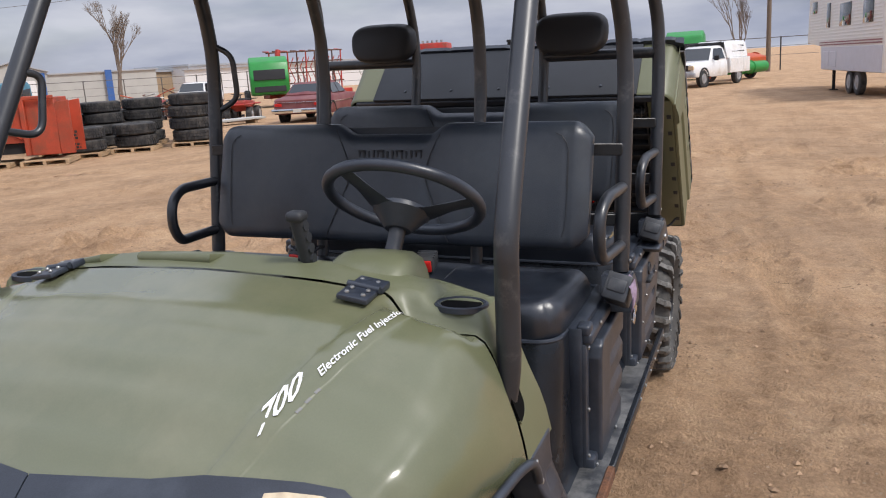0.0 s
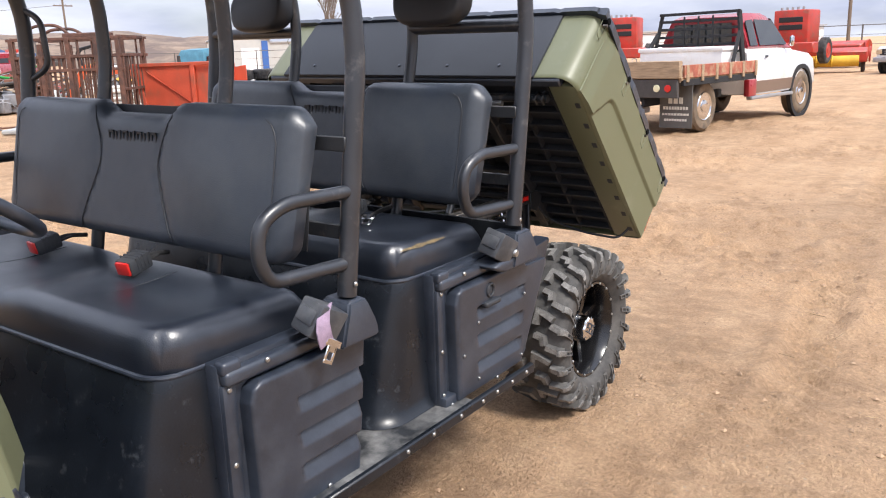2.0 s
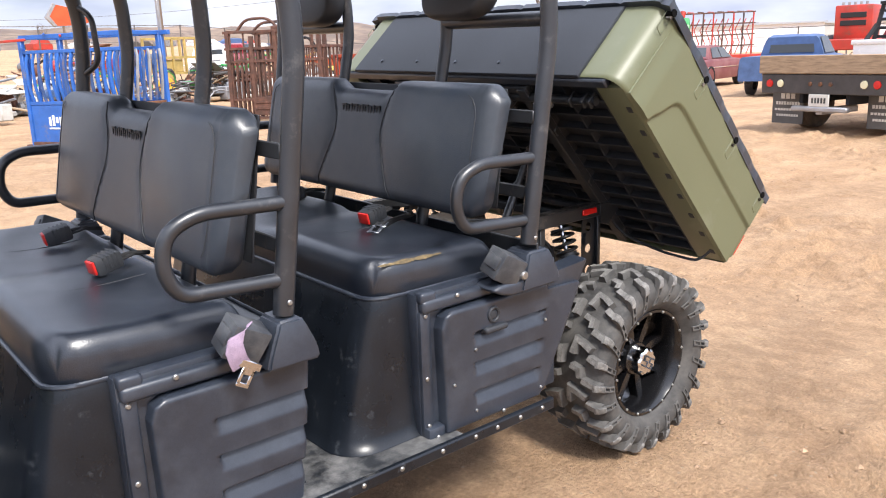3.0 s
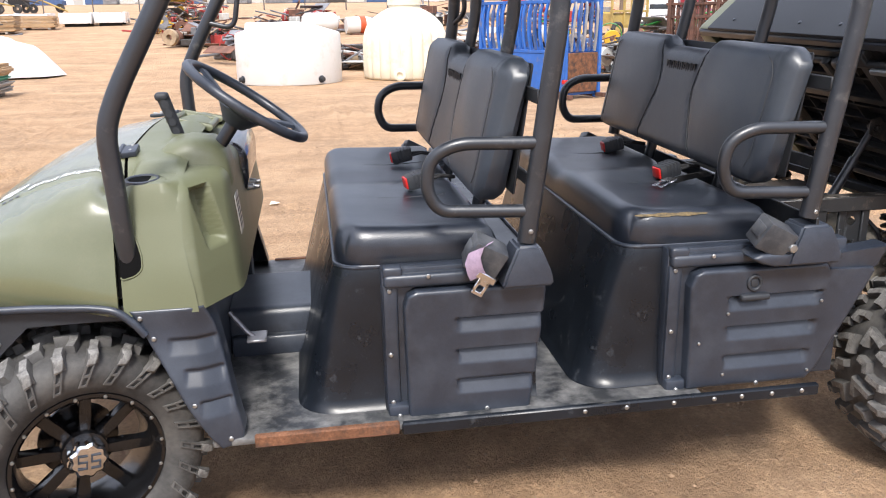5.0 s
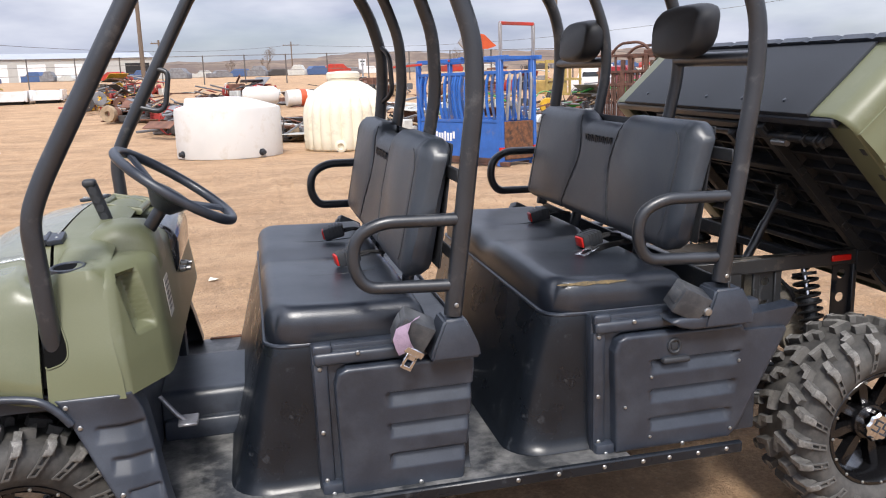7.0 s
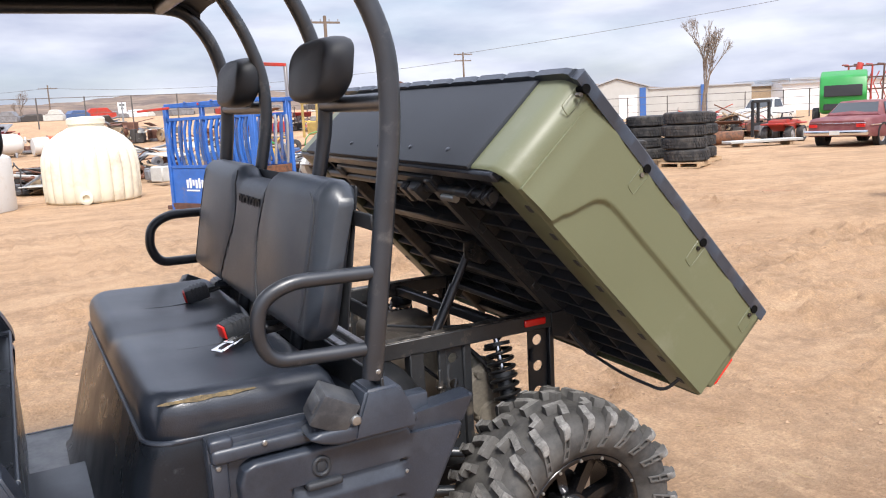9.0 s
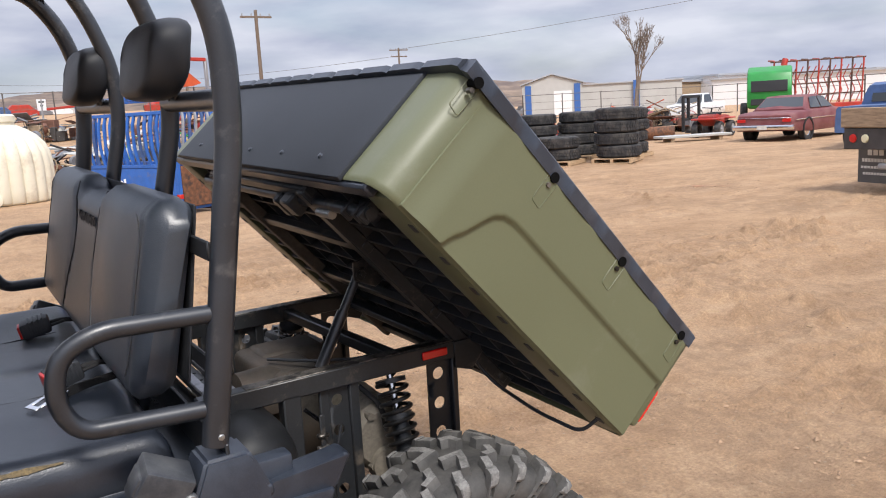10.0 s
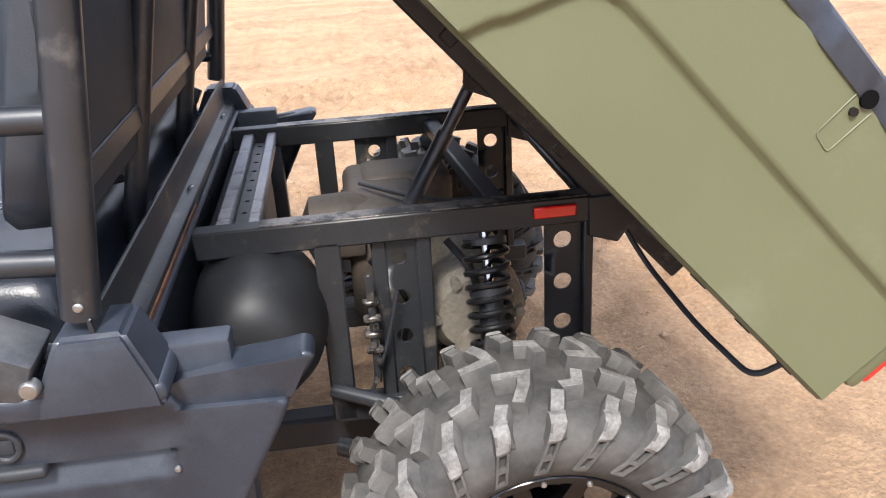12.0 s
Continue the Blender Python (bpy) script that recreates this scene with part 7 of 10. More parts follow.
# Tanks.
def low_tank(x, y):
    t = thing("water_tank", "low white plastic water tank standing on the dirt", "tank", at(x, y, -12))
    bm = bm_new()
    lathe(bm, [(1.20, 0.0), (1.275, 0.02), (1.285, 0.08), (1.285, 1.14), (1.26, 1.20), (1.18, 1.235), (0.62, 1.40), (0.30, 1.46), (0.02, 1.47)], 72, "z")
    part("shell", bm, M_POLY, t, "white plastic shell", 30)
    bm = bm_new()
    rows = []
    for z, r in ((1.15, 0.32), (1.42, 0.28), (1.45, 0.26), (1.46, 0.22)):
        rows.append([(-0.62 + r * 1.25 * math.cos(a), -0.25 + r * math.sin(a), z) for a in [math.tau * k / 24 for k in range(24)]])
    loft(bm, rows)
    part("filler_neck", bm, M_POLY, t, "raised white filler neck")
    for a in (-136, -42):
        bm = bm_new()
        lathe(bm, [(0.085, -0.02), (0.085, 0.03), (0.06, 0.035), (0.055, 0.10), (0.04, 0.105)], 14, "x", m=Matrix.Rotation(radians(a), 4, "Z") @ Matrix.Translation((1.28, 0, 0.14)))
        part("valve", bm, M_BLACK_MATT, t, "black outlet valve")


def ribbed_tank(x, y):
    t = thing("ribbed_tank", "tall cream ribbed plastic tank on the dirt", "tank", at(x, y, 20))
    bm = bm_new()
    prof = [(1.02, 0.0), (1.06, 0.06), (1.07, 0.30), (1.07, 0.85), (1.04, 1.10), (0.95, 1.32), (0.80, 1.50), (0.62, 1.63), (0.48, 1.70), (0.42, 1.735)]
    rows = []
    for r, z in prof:
        ring = []
        for k in range(176):
            a = k * math.tau / 176
            deep = 0.075 * min(1.0, max(0.0, (1.66 - z) / 0.30))
            ring.append(((r + deep * (abs(math.cos(a * 11)) ** 0.7 - 0.7)) * math.cos(a), (r + deep * (abs(math.cos(a * 11)) ** 0.7 - 0.7)) * math.sin(a), z))
        rows.append(ring)
    loft(bm, rows)
    part("shell", bm, M_CREAM, t, "cream ribbed shell", 60)
    bm = bm_new()
    lathe(bm, [(0.40, 1.70), (0.40, 1.80), (0.43, 1.81), (0.43, 1.93), (0.38, 1.97), (0.10, 1.99), (0.01, 1.99)], 40, "z")
    part("lid", bm, M_CREAM, t, "cream neck and lid")
    bm = bm_new()
    lathe(bm, [(0.15, 0.98), (0.15, 1.10), (0.10, 1.12), (0.08, 1.12), (0.07, 1.06)], 18, "x", m=Matrix.Rotation(radians(-124), 4, "Z") @ Matrix.Translation((0, 0, 0.13)))
    part("outlet", bm, M_CREAM, t, "round outlet boss")


low_tank(0.20, 18.30)
ribbed_tank(3.15, 18.75)


# Squeeze chute: blue frame, sheeted foot, bars, a rusty box.
def squeeze_chute(m):
    t = thing("squeeze_chute", "blue painted steel cattle squeeze chute with barred sides", "cattle chute", m)
    L, W, H = 2.45, 0.86, 2.02
    def beam(name, a, b, w, material, label=""):
        bm = bm_new()
        bar(bm, a, b, w, w, 0.006)
        return part(name, bm, material, t, label)
    for x in (0.0, L):
        for y in (0.0, W):
            beam("post", (x, y, 0), (x, y, H), 0.085, M_BLUE)
    for y in (0.0, W):
        beam("tall_post", (-0.06, y, 0.05), (-0.06, y, H), 0.075, M_BLUE)
        beam("mast", (-0.06, y, H), (-0.06, y, 2.66), 0.055, M_GREYST, "grey mast above the head gate")
        beam("post_foot", (-0.06, y, 0.28), (-0.06, y, 0.36), 0.085, M_RED, "red marker on the post")
        beam("top_rail", (-0.25, y, H), (L, y, H), 0.08, M_BLUE)
        beam("mid_rail", (0, y, 1.76), (L, y, 1.76), 0.06, M_BLUE)
        beam("low_rail", (0, y, 0.85), (L, y, 0.85), 0.06, M_BLUE)
        beam("foot_rail", (0, y, 0.10), (L, y, 0.10), 0.09, M_BROWNST)
    beam("mast_bar", (-0.06, 0, 2.64), (-0.06, W, 2.64), 0.06, M_FARMRED, "red bar across the mast")
    for x in (0.0, L * 0.5, L):
        for z in (H, 0.10):
            beam("cross_rail", (x, 0, z), (x, W, z), 0.07, M_BLUE)
    for y, cover in ((0.0, 1), (W, 1)):
        for k in range(15):
            x = 0.12 + 0.157 * k
            bm = bm_new()
            tube(bm, [(x, y, 0.86), (x + 0.02, y - 0.05, 1.15), (x + 0.02, y - 0.05, 1.55), (x, y, 1.74)], 0.028, 8, bend=0.1)
            part("side_bar", bm, M_BLUE if k % 4 else M_BLUE_D, t)
        bm = bm_new()
        rbox(bm, (0.05, y - 0.02, 0.14), (L - 0.04, y + 0.02, 0.82), 0.008, 1)
        sheet = part("foot_sheet", bm, M_BLUE, t, "blue sheeted lower side")
        if y == 0.0:
            bm = bm_new()
            for k in range(8):
                rbox(bm, (1.30 + 0.09 * k, -0.026, 0.44 + (0.05 if k in (0, 5) else 0)), (1.36 + 0.09 * k, -0.018, 0.60 + (0.03 if k % 3 == 0 else 0)), 0.003, 1)
            rbox(bm, (1.60, -0.026, 0.38), (2.0, -0.018, 0.41), 0.002, 1)
            part("maker_mark", bm, M_WHITE, sheet, "white maker's mark as plain bars")
    for k in range(5):
        bm = bm_new()
        tube(bm, [(-0.06, 0.14 + 0.15 * k, 0.86), (-0.10, 0.14 + 0.15 * k, 1.2), (-0.10, 0.20 + 0.14 * k, 1.62), (-0.06, 0.22 + 0.14 * k, 1.74)], 0.026, 8, bend=0.12)
        part("gate_bar", bm, M_BLUE_D if k % 2 else M_GREYST, t)
    bm = bm_new()
    rbox(bm, (-0.09, 0.06, 0.12), (-0.05, W - 0.05, 0.84), 0.01, 1)
    part("gate_sheet", bm, M_RUSTY, t, "rust brown head gate sheet")
    for k in range(4):
        beam("lever", (0.5 + 0.4 * k, -0.12, H + 0.04 * (k % 2)), (1.4 + 0.35 * k, 0.5, H + 0.05), 0.035, M_BLUE if k % 2 else M_FARMRED)
    beam("lever", (2.2, -0.1, 1.98), (2.85, -0.35, 1.95), 0.045, M_FARMRED, "red lever")
    beam("skid", (-0.25, 0, 0.05), (L + 0.2, 0, 0.05), 0.08, M_BROWNST)
    beam("skid", (-0.25, W, 0.05), (L + 0.2, W, 0.05), 0.08, M_BROWNST)
    for k in range(4):
        bm = bm_new()
        tube(bm, [(L, 0.10 + 0.2 * k, 0.2), (L + 0.05, 0.10 + 0.2 * k, 1.0), (L, 0.14 + 0.2 * k, 1.76)], 0.028, 8, bend=0.2)
        part("tail_bar", bm, M_BLUE, t)


squeeze_chute(Matrix.Translation((5.30, 12.05, -0.02)) @ Matrix.Rotation(math.atan2(2.15, -1.05), 4, "Z") @ Matrix.Diagonal((1, -1, 1, 1)))


# Rusty brown pen panels with a gate.
def steel_pen(m):
    t = thing("alley_cage", "rust brown steel cattle alley cage with barred gates", "cattle cage", m)
    L, D, H = 2.35, 1.5, 2.15
    def beam(a, b, w, name="bar", label=""):
        bm = bm_new()
        bar(bm, a, b, w, w, 0.004)
        part(name, bm, M_BROWNST, t, label)
    for y in (0, D):
        for x in (0, 0.62, 1.24, 1.86, L):
            beam((x, y, 0), (x, y, H - 0.12 * (x == 0.62)), 0.09, "post")
        for z in (0.12, 0.55, 1.45, 1.75, H - 0.02):
            beam((-0.1, y, z), (L + 0.1, y, z), 0.06, "rail")
        rng = random.Random(11 + int(y * 3))
        for k in range(20):
            x = 0.06 + 0.118 * k
            beam((x, y, 0.15), (x + rng.uniform(-0.02, 0.02), y + 0.02, 1.75 if k % 3 else H), 0.035, "upright")
    for x in (0, L):
        for z in (0.15, 1.0, 1.75, H):
            beam((x, 0, z), (x, D, z), 0.06, "rail")
        for k in range(6):
            beam((x, 0.2 + 0.22 * k, 0.15), (x, 0.2 + 0.22 * k, 1.75), 0.035, "upright")
    bm = bm_new()
    rbox(bm, (0.66, -0.05, 0.18), (1.50, -0.02, 0.62), 0.01, 1)
    for z in (0.32, 0.47):
        rbox(bm, (0.64, -0.07, z), (1.52, -0.045, z + 0.03), 0.005, 1)
    part("gate_sheet", bm, M_BROWNST, t, "rust brown gate sheet")
    bm = bm_new()
    tube(bm, [(0.10, 0.3, H), (0.35, 0.3, H + 0.28), (0.95, 0.3, H + 0.30), (1.25, 0.3, H)], 0.035, 8, bend=0.2)
    tube(bm, [(0.10, 1.1, H), (0.35, 1.1, H + 0.22), (0.95, 1.1, H + 0.24), (1.25, 1.1, H)], 0.035, 8, bend=0.2)
    part("hoop", bm, M_BROWNST, t, "bent rust brown hoops")
    bm = bm_new()
    rbox(bm, (1.1, 0.1, H), (2.1, 0.5, H + 0.10), 0.02, 1)
    part("top_box", bm, M_BROWNST, t)


steel_pen(Matrix.Translation((9.25, 16.35, -0.03)) @ Matrix.Rotation(math.atan2(-1.9, 1.35), 4, "Z"))


def first_pallet():
    t = thing("pallet", "light wooden pallet lying on the dirt", "pallet", group="pallets in the yard")
    for k in range(7):
        bm = bm_new()
        rbox(bm, (-0.05, -0.5, 0.105), (0.05, 0.5, 0.125))
        part("deck_board", bm, M_PALLET, t, m=Matrix.Translation((-0.55 + 0.175 * k, 0, 0)))
    for y in (-0.47, 0.0, 0.47):
        bm = bm_new()
        rbox(bm, (-0.6, -0.035, 0.02), (0.6, 0.035, 0.105))
        part("stringer", bm, M_PALLET, t, m=Matrix.Translation((0, y, 0)))
    for x in (-0.55, 0.0, 0.55):
        bm = bm_new()
        rbox(bm, (-0.05, -0.5, 0.0), (0.05, 0.5, 0.02))
        part("foot_board", bm, M_PALLET, t, m=Matrix.Translation((x, 0, 0)))
    return t


PALLETS = []


def pallet(m):
    if PALLETS:
        return copy_thing(PALLETS[0], m)
    PALLETS.append(first_pallet())
    PALLETS[0].matrix_world = m
    return PALLETS[0]


# Red steel hopper on a pallet.
def hopper(m):
    t = thing("steel_hopper", "faded red steel hopper bin on a wooden pallet", "hopper", m)
    # Sloping throat: back and side sheets round an open slot at the foot.
    bm = bm_new()
    prism(bm, [(0.0, 1.20), (1.42, 1.20), (1.42, 0.42), (0.22, 0.42)], "y", 0.06, 1.15, 0.01, 1)
    part("bin", bm, M_DUMP, t, "faded red bin")
    bm = bm_new()
    loft(bm, [[(0.0, 0.0, 1.20), (1.42, 0.0, 1.20), (1.42, 0.03, 0.40), (0.25, 0.03, 0.40)], [(0.0, 0.05, 1.20), (1.42, 0.05, 1.20), (1.42, 0.07, 0.40), (0.25, 0.07, 0.40)]])
    front = part("front_sheet", bm, M_DUMP, t, "creased red front sheet")
    bm = bm_new()
    loft(bm, [[(0.30, -0.005, 1.10), (0.34, -0.035, 1.06), (1.36, -0.012, 0.44), (1.30, -0.002, 0.46)], [(0.30, 0.01, 1.10), (0.34, 0.01, 1.06), (1.36, 0.03, 0.44), (1.30, 0.03, 0.46)]])
    part("crease", bm, M_DUMP, front)
    # Solid dark block fills the slot and paints the shade inside it.
    bm = bm_new()
    rbox(bm, (0.30, 0.10, 0.20), (1.40, 1.0, 0.42))
    part("slot", bm, M_DARK, t, "dark block painting the shade in the foot slot")
    for x0, x1, z0, z1 in ((0.18, 0.30, 0.16, 1.20), (1.38, 1.48, 0.16, 1.20)):
        bm = bm_new()
        prism(bm, [(x0 - (0.20 if x0 < 1 else 0), z1), (x1 - (0.20 if x0 < 1 else 0), z1), (x1, z0), (x0, z0)], "y", -0.05, 1.15, 0.008, 1)
        part("end_sheet", bm, M_DUMP, t, "red end sheet")
    bm = bm_new()
    rbox(bm, (1.48, 0.05, 0.15), (2.10, 1.10, 1.20), 0.012, 1)
    part("side_bin", bm, M_DUMP, t, "red side bin")
    bm = bm_new()
    rbox(bm, (-0.06, -0.05, 1.17), (2.12, -0.01, 1.24), 0.01, 1)
    part("top_rim", bm, M_DUMP, t)
    for y in (0.05, 1.0):
        bm = bm_new()
        prism(bm, [(2.10, 1.10), (2.40, 1.14), (2.40, 0.15), (2.10, 0.15)], "y", y, y + 0.05, 0.005, 1)
        part("side_plate", bm, M_DUMP, t, "red side plate")


hopper(Matrix.Translation((11.55, 15.35, 0.02)) @ Matrix.Rotation(math.atan2(-1.9, 1.15), 4, "Z") @ Matrix.Diagonal((1, 1, 1.2, 1)))
for x, y, a in ((12.15, 15.1, 33), (12.75, 14.0, 33)):
    pallet(at(x, y, a))
t = thing("tractor_hulk", "old blue tractor cab standing behind the red hopper", "machine", at(15.6, 18.4, 20))
bm = bm_new()
rbox(bm, (-0.75, -0.35, 0.5), (0.5, 0.35, 1.25), 0.08, 2)
part("engine_hood", bm, M_SCRAP[4], t, "faded blue engine hood")
bm = bm_new()
loft(bm, [[(-0.1, -0.45, 1.2), (0.75, -0.45, 1.2), (0.75, 0.45, 1.2), (-0.1, 0.45, 1.2)], [(-0.02, -0.42, 1.75), (0.70, -0.42, 1.85), (0.70, 0.42, 1.85), (-0.02, 0.42, 1.75)], [(0.05, -0.36, 1.90), (0.66, -0.36, 1.95), (0.66, 0.36, 1.95), (0.05, 0.36, 1.90)]])
cab = part("cab", bm, M_TEAL, t, "faded teal blue cab")
for s in (-1, 1):
    flat_bm = bm_new()
    prism(flat_bm, [(0.05, 1.35), (0.62, 1.35), (0.60, 1.76), (0.12, 1.70)], "y", s * 0.44, s * 0.455, 0.0)
    part("cab_window", flat_bm, M_GLASS, cab, "dark cab window")
    bm = bm_new()
    lathe(bm, [(0.20, -0.12), (0.50, -0.15), (0.56, -0.06), (0.56, 0.06), (0.50, 0.15), (0.20, 0.12)], 28, m=Matrix.Translation((0.3, s * 0.6, 0.56)), closed=True)
    part("wheel", bm, M_OLDTYRE, t, "worn rear tyre")
bm = bm_new()
tube(bm, [(-0.5, 0.1, 1.2), (-0.5, 0.1, 1.75)], 0.05, 10)
part("exhaust", bm, M_SCRAP[2], t)

# Red loader arms beside the hopper.
t = thing("loader_arms", "red tractor loader arms with hoses resting on the dirt", "farm machine", at(14.6, 21.2, -35))
for y in (-0.5, 0.5):
    bm = bm_new()
    for a, b in (((-1.4, y, 0.2), (-0.6, y, 1.5)), ((-0.6, y, 1.5), (1.3, y, 1.15)), ((1.3, y, 1.15), (1.7, y, 0.3))):
        bar(bm, a, b, 0.10, 0.16)
    arm = part("arm", bm, M_ORANGE, t, "red loader arm")
    bm = bm_new()
    bar(bm, (-1.1, y, 0.5), (0.4, y, 1.25), 0.07, 0.07)
    part("cylinder", bm, M_GREYST, arm, "bright lift cylinder")
    bm = bm_new()
    tube(bm, [(-0.7, y, 1.5), (-0.8, y, 2.0), (-0.2, y, 2.15), (0.1, y, 1.6)], 0.03, 8, bend=0.2)
    part("hose", bm, M_DARK, arm, "black hydraulic hose")
bm = bm_new()
bar(bm, (1.3, -0.55, 1.1), (1.3, 0.55, 1.1), 0.12, 0.12)
part("cross_tube", bm, M_ORANGE, t)
bm = bm_new()
prism(bm, [(1.5, 0.02), (2.3, 0.02), (2.2, 0.12), (1.75, 0.30), (1.6, 0.75), (1.5, 0.75)], "y", -0.9, 0.9, 0.02, 1)
part("bucket", bm, M_ORANGE, t, "red bucket")


# Bundles of pale pipe on bearers.
def pipe_bundle(m, length, rows, across, r, label):
    t = thing("pipe_bundle", label, "pipes", m)
    for x in (-length * 0.3, length * 0.3):
        bm = bm_new()
        rbox(bm, (x - 0.05, -across * r * 1.2, 0), (x + 0.05, across * r * 1.2, 0.12))
        part("bearer", bm, M_PLANK, t)
    rng = random.Random(int(length * 10) + rows)
    for k in range(rows):
        for j in range(across):
            bm = bm_new()
            e = rng.uniform(-0.12, 0.12)
            y, z = (j - (across - 1) / 2) * 2.1 * r + (r if k % 2 else 0), 0.12 + r + 1.9 * r * k
            lathe(bm, [(r * 0.8, -length / 2 + e), (r, -length / 2 + e), (r, length / 2 + e), (r * 0.8, length / 2 + e)], 10, "x", closed=True, m=Matrix.Translation((0, y, z)))
            part("pipe", bm, M_PIPE, t)


pipe_bundle(at(14.4, 19.6, -40), 2.2, 8, 5, 0.055, "stack of pale steel pipes on bearers beside the hopper")
pipe_bundle(at(22.2, 24.8, 120), 3.0, 3, 6, 0.12, "bundle of white plastic pipes beyond the tyre stacks")


# Stacks of used truck tyres on pallets.
def truck_tyre_mesh():
    bm = bm_new()
    prof = [(0.285, -0.10), (0.33, -0.135), (0.44, -0.145), (0.50, -0.125), (0.515, -0.09), (0.518, 0.0), (0.515, 0.09), (0.50, 0.125), (0.44, 0.145), (0.33, 0.135), (0.285, 0.10), (0.27, 0.0)]
    lathe(bm, prof, 40, "z", closed=True)
    for k in range(40):
        a = k * math.tau / 40
        for z in (-0.075, 0.0, 0.075):
            rbox(bm, (0.510, -0.030, z - 0.028), (0.530, 0.030, z + 0.028), m=Matrix.Rotation(a + (0.04 if z else 0), 4, "Z"))
    return finish("tyre", bm, M_OLDTYRE, 30)


STACK_TYRE = truck_tyre_mesh()
rng = random.Random(5)
for x, y, count, big in ((11.9, 11.95, 2, 1.0), (12.95, 11.5, 2, 1.0), (13.95, 10.75, 4, 1.05), (12.6, 13.2, 4, 1.0), (13.5, 12.9, 4, 1.0), (14.4, 12.5, 4, 1.0), (15.1, 11.6, 4, 1.02), (13.7, 14.6, 3, 1.0), (15.3, 13.6, 3, 1.0)):
    k15 = 1.17
    x, y = -0.4 + (x + 0.4) * k15, -1.4 + (y + 1.4) * k15
    pallet(at(x, y, 30 + rng.uniform(-6, 6)))
    z = 0.13
    for n in range(count):
        ob = new("truck_tyre", STACK_TYRE)
        ob.matrix_world = at(x + rng.uniform(-0.03, 0.03), y + rng.uniform(-0.03, 0.03), rng.uniform(0, 90), z + 0.147 * big) @ Matrix.Diagonal((big, big, big, 1))
        tagged(ob, "worn black truck tyre in a stack on a pallet", "tyre", "stacked truck tyres")
        z += 0.291 * big


# Stacks of sheets and boards.
def sheet_stack(name, m, length, width, layers, seed, label):
    t = thing(name, label, "lumber stack", m)
    rng = random.Random(seed)
    z = 0.10
    for x in (-length * 0.35, length * 0.35):
        bm = bm_new()
        rbox(bm, (x - 0.06, -width / 2, 0), (x + 0.06, width / 2, 0.10), 0.005, 1)
        part("bearer", bm, M_PLYGREY, t)
    for material, count, thick in layers:
        for k in range(count):
            dx, dy = rng.uniform(-0.05, 0.05), rng.uniform(-0.04, 0.04)
            bm = bm_new()
            rbox(bm, (-length / 2 + dx, -width / 2 + dy, z), (length / 2 + dx + rng.uniform(-0.06, 0.05), width / 2 + dy, z + thick - 0.004), 0.003, 1)
            part("sheet", bm, material, t)
            z += thick


sheet_stack("board_stack", at(-6.45, 15.75, 3), 1.62, 1.2, [(M_PLYGREY, 7, 0.034), (M_PLYGREEN, 3, 0.034), (M_PLY, 7, 0.036)], 2, "stack of plywood sheets with green layers on the dirt")
sheet_stack("board_stack", at(-9.6, 15.9, 6), 2.4, 1.4, [(M_PLY, 15, 0.036), (M_PLYGREY, 1, 0.04), (M_PLY, 14, 0.036)], 4, "tall stack of plywood sheets on the dirt")
sheet_stack("board_stack", at(-7.9, 17.3, 5), 1.9, 1.3, [(M_PLY, 6, 0.036)], 6, "low stack of plywood sheets on the dirt")
sheet_stack("board_stack", at(-14.0, 39.6, 5), 2.6, 1.3, [(M_PLY, 18, 0.04)], 8, "far stack of brown boards on the dirt")
sheet_stack("board_stack", at(-12.6, 42.6, 5), 1.6, 1.3, [(M_PLY, 14, 0.04)], 9, "far stack of brown boards on the dirt")

# White tarp thrown over a pile.
bm = bm_new()
rows = []
for k in range(20):
    f = k / 19
    ring = []
    for j in range(64):
        a = j * math.tau / 64
        wob = 1 + 0.10 * noise.noise((2 * math.cos(a), 2 * math.sin(a), f * 1.5)) + (0.06 * noise.noise((6 * math.cos(a), 6 * math.sin(a), f * 2)))
        r = math.sin(f * math.pi / 2) ** 0.75 * wob
        h = 0.98 * (1 - f ** 1.9) * (1 + 0.25 * noise.noise((2.2 * r * math.cos(a), 2.2 * r * math.sin(a), 5)) + 0.07 * noise.noise((7 * r * math.cos(a), 7 * r * math.sin(a), 9)))
        ring.append((1.30 * r * math.cos(a) + (0.55 * max(0, math.cos(a)) * f ** 2.5), 1.15 * r * math.sin(a), h + 0.03))
    rows.append(ring)
loft(bm, rows, caps=False)
bmesh.ops.remove_doubles(bm, verts=bm.verts, dist=0.004)
solid("tarp", bm, M_TARP, "white tarp draped over a pile on the dirt", "tarp", at(-7.9, 21.9, 5), sharp=70)


# ---- Parked vehicles. Local axes: x to the front, y to the left, z up. ----
def road_wheel(parent, x, y, r, width, tyre_mat, hub_mat, side, label=""):
    bm = bm_new()
    h = width / 2
    lathe(bm, [(r * 0.56, -h * 0.8), (r * 0.70, -h), (r * 0.90, -h * 0.95), (r, -h * 0.7), (r, h * 0.7), (r * 0.90, h * 0.95), (r * 0.70, h), (r * 0.56, h * 0.8)], 32, m=Matrix.Translation((x, y, r)), closed=True)
    w = part("wheel", bm, tyre_mat, parent, "dusty black tyre")
    bm = bm_new()
    o = side * h
    lathe(bm, [(r * 0.58, o * 0.85), (r * 0.55, o * 0.95), (r * 0.46, o * 0.70), (r * 0.28, o * 0.55), (r * 0.24, o * 0.95), (r * 0.12, o * 1.0), (0.003, o * 1.0)], 24, m=Matrix.Translation((x, y, r)))
    part("rim", bm, hub_mat, w, label or "bright steel rim")


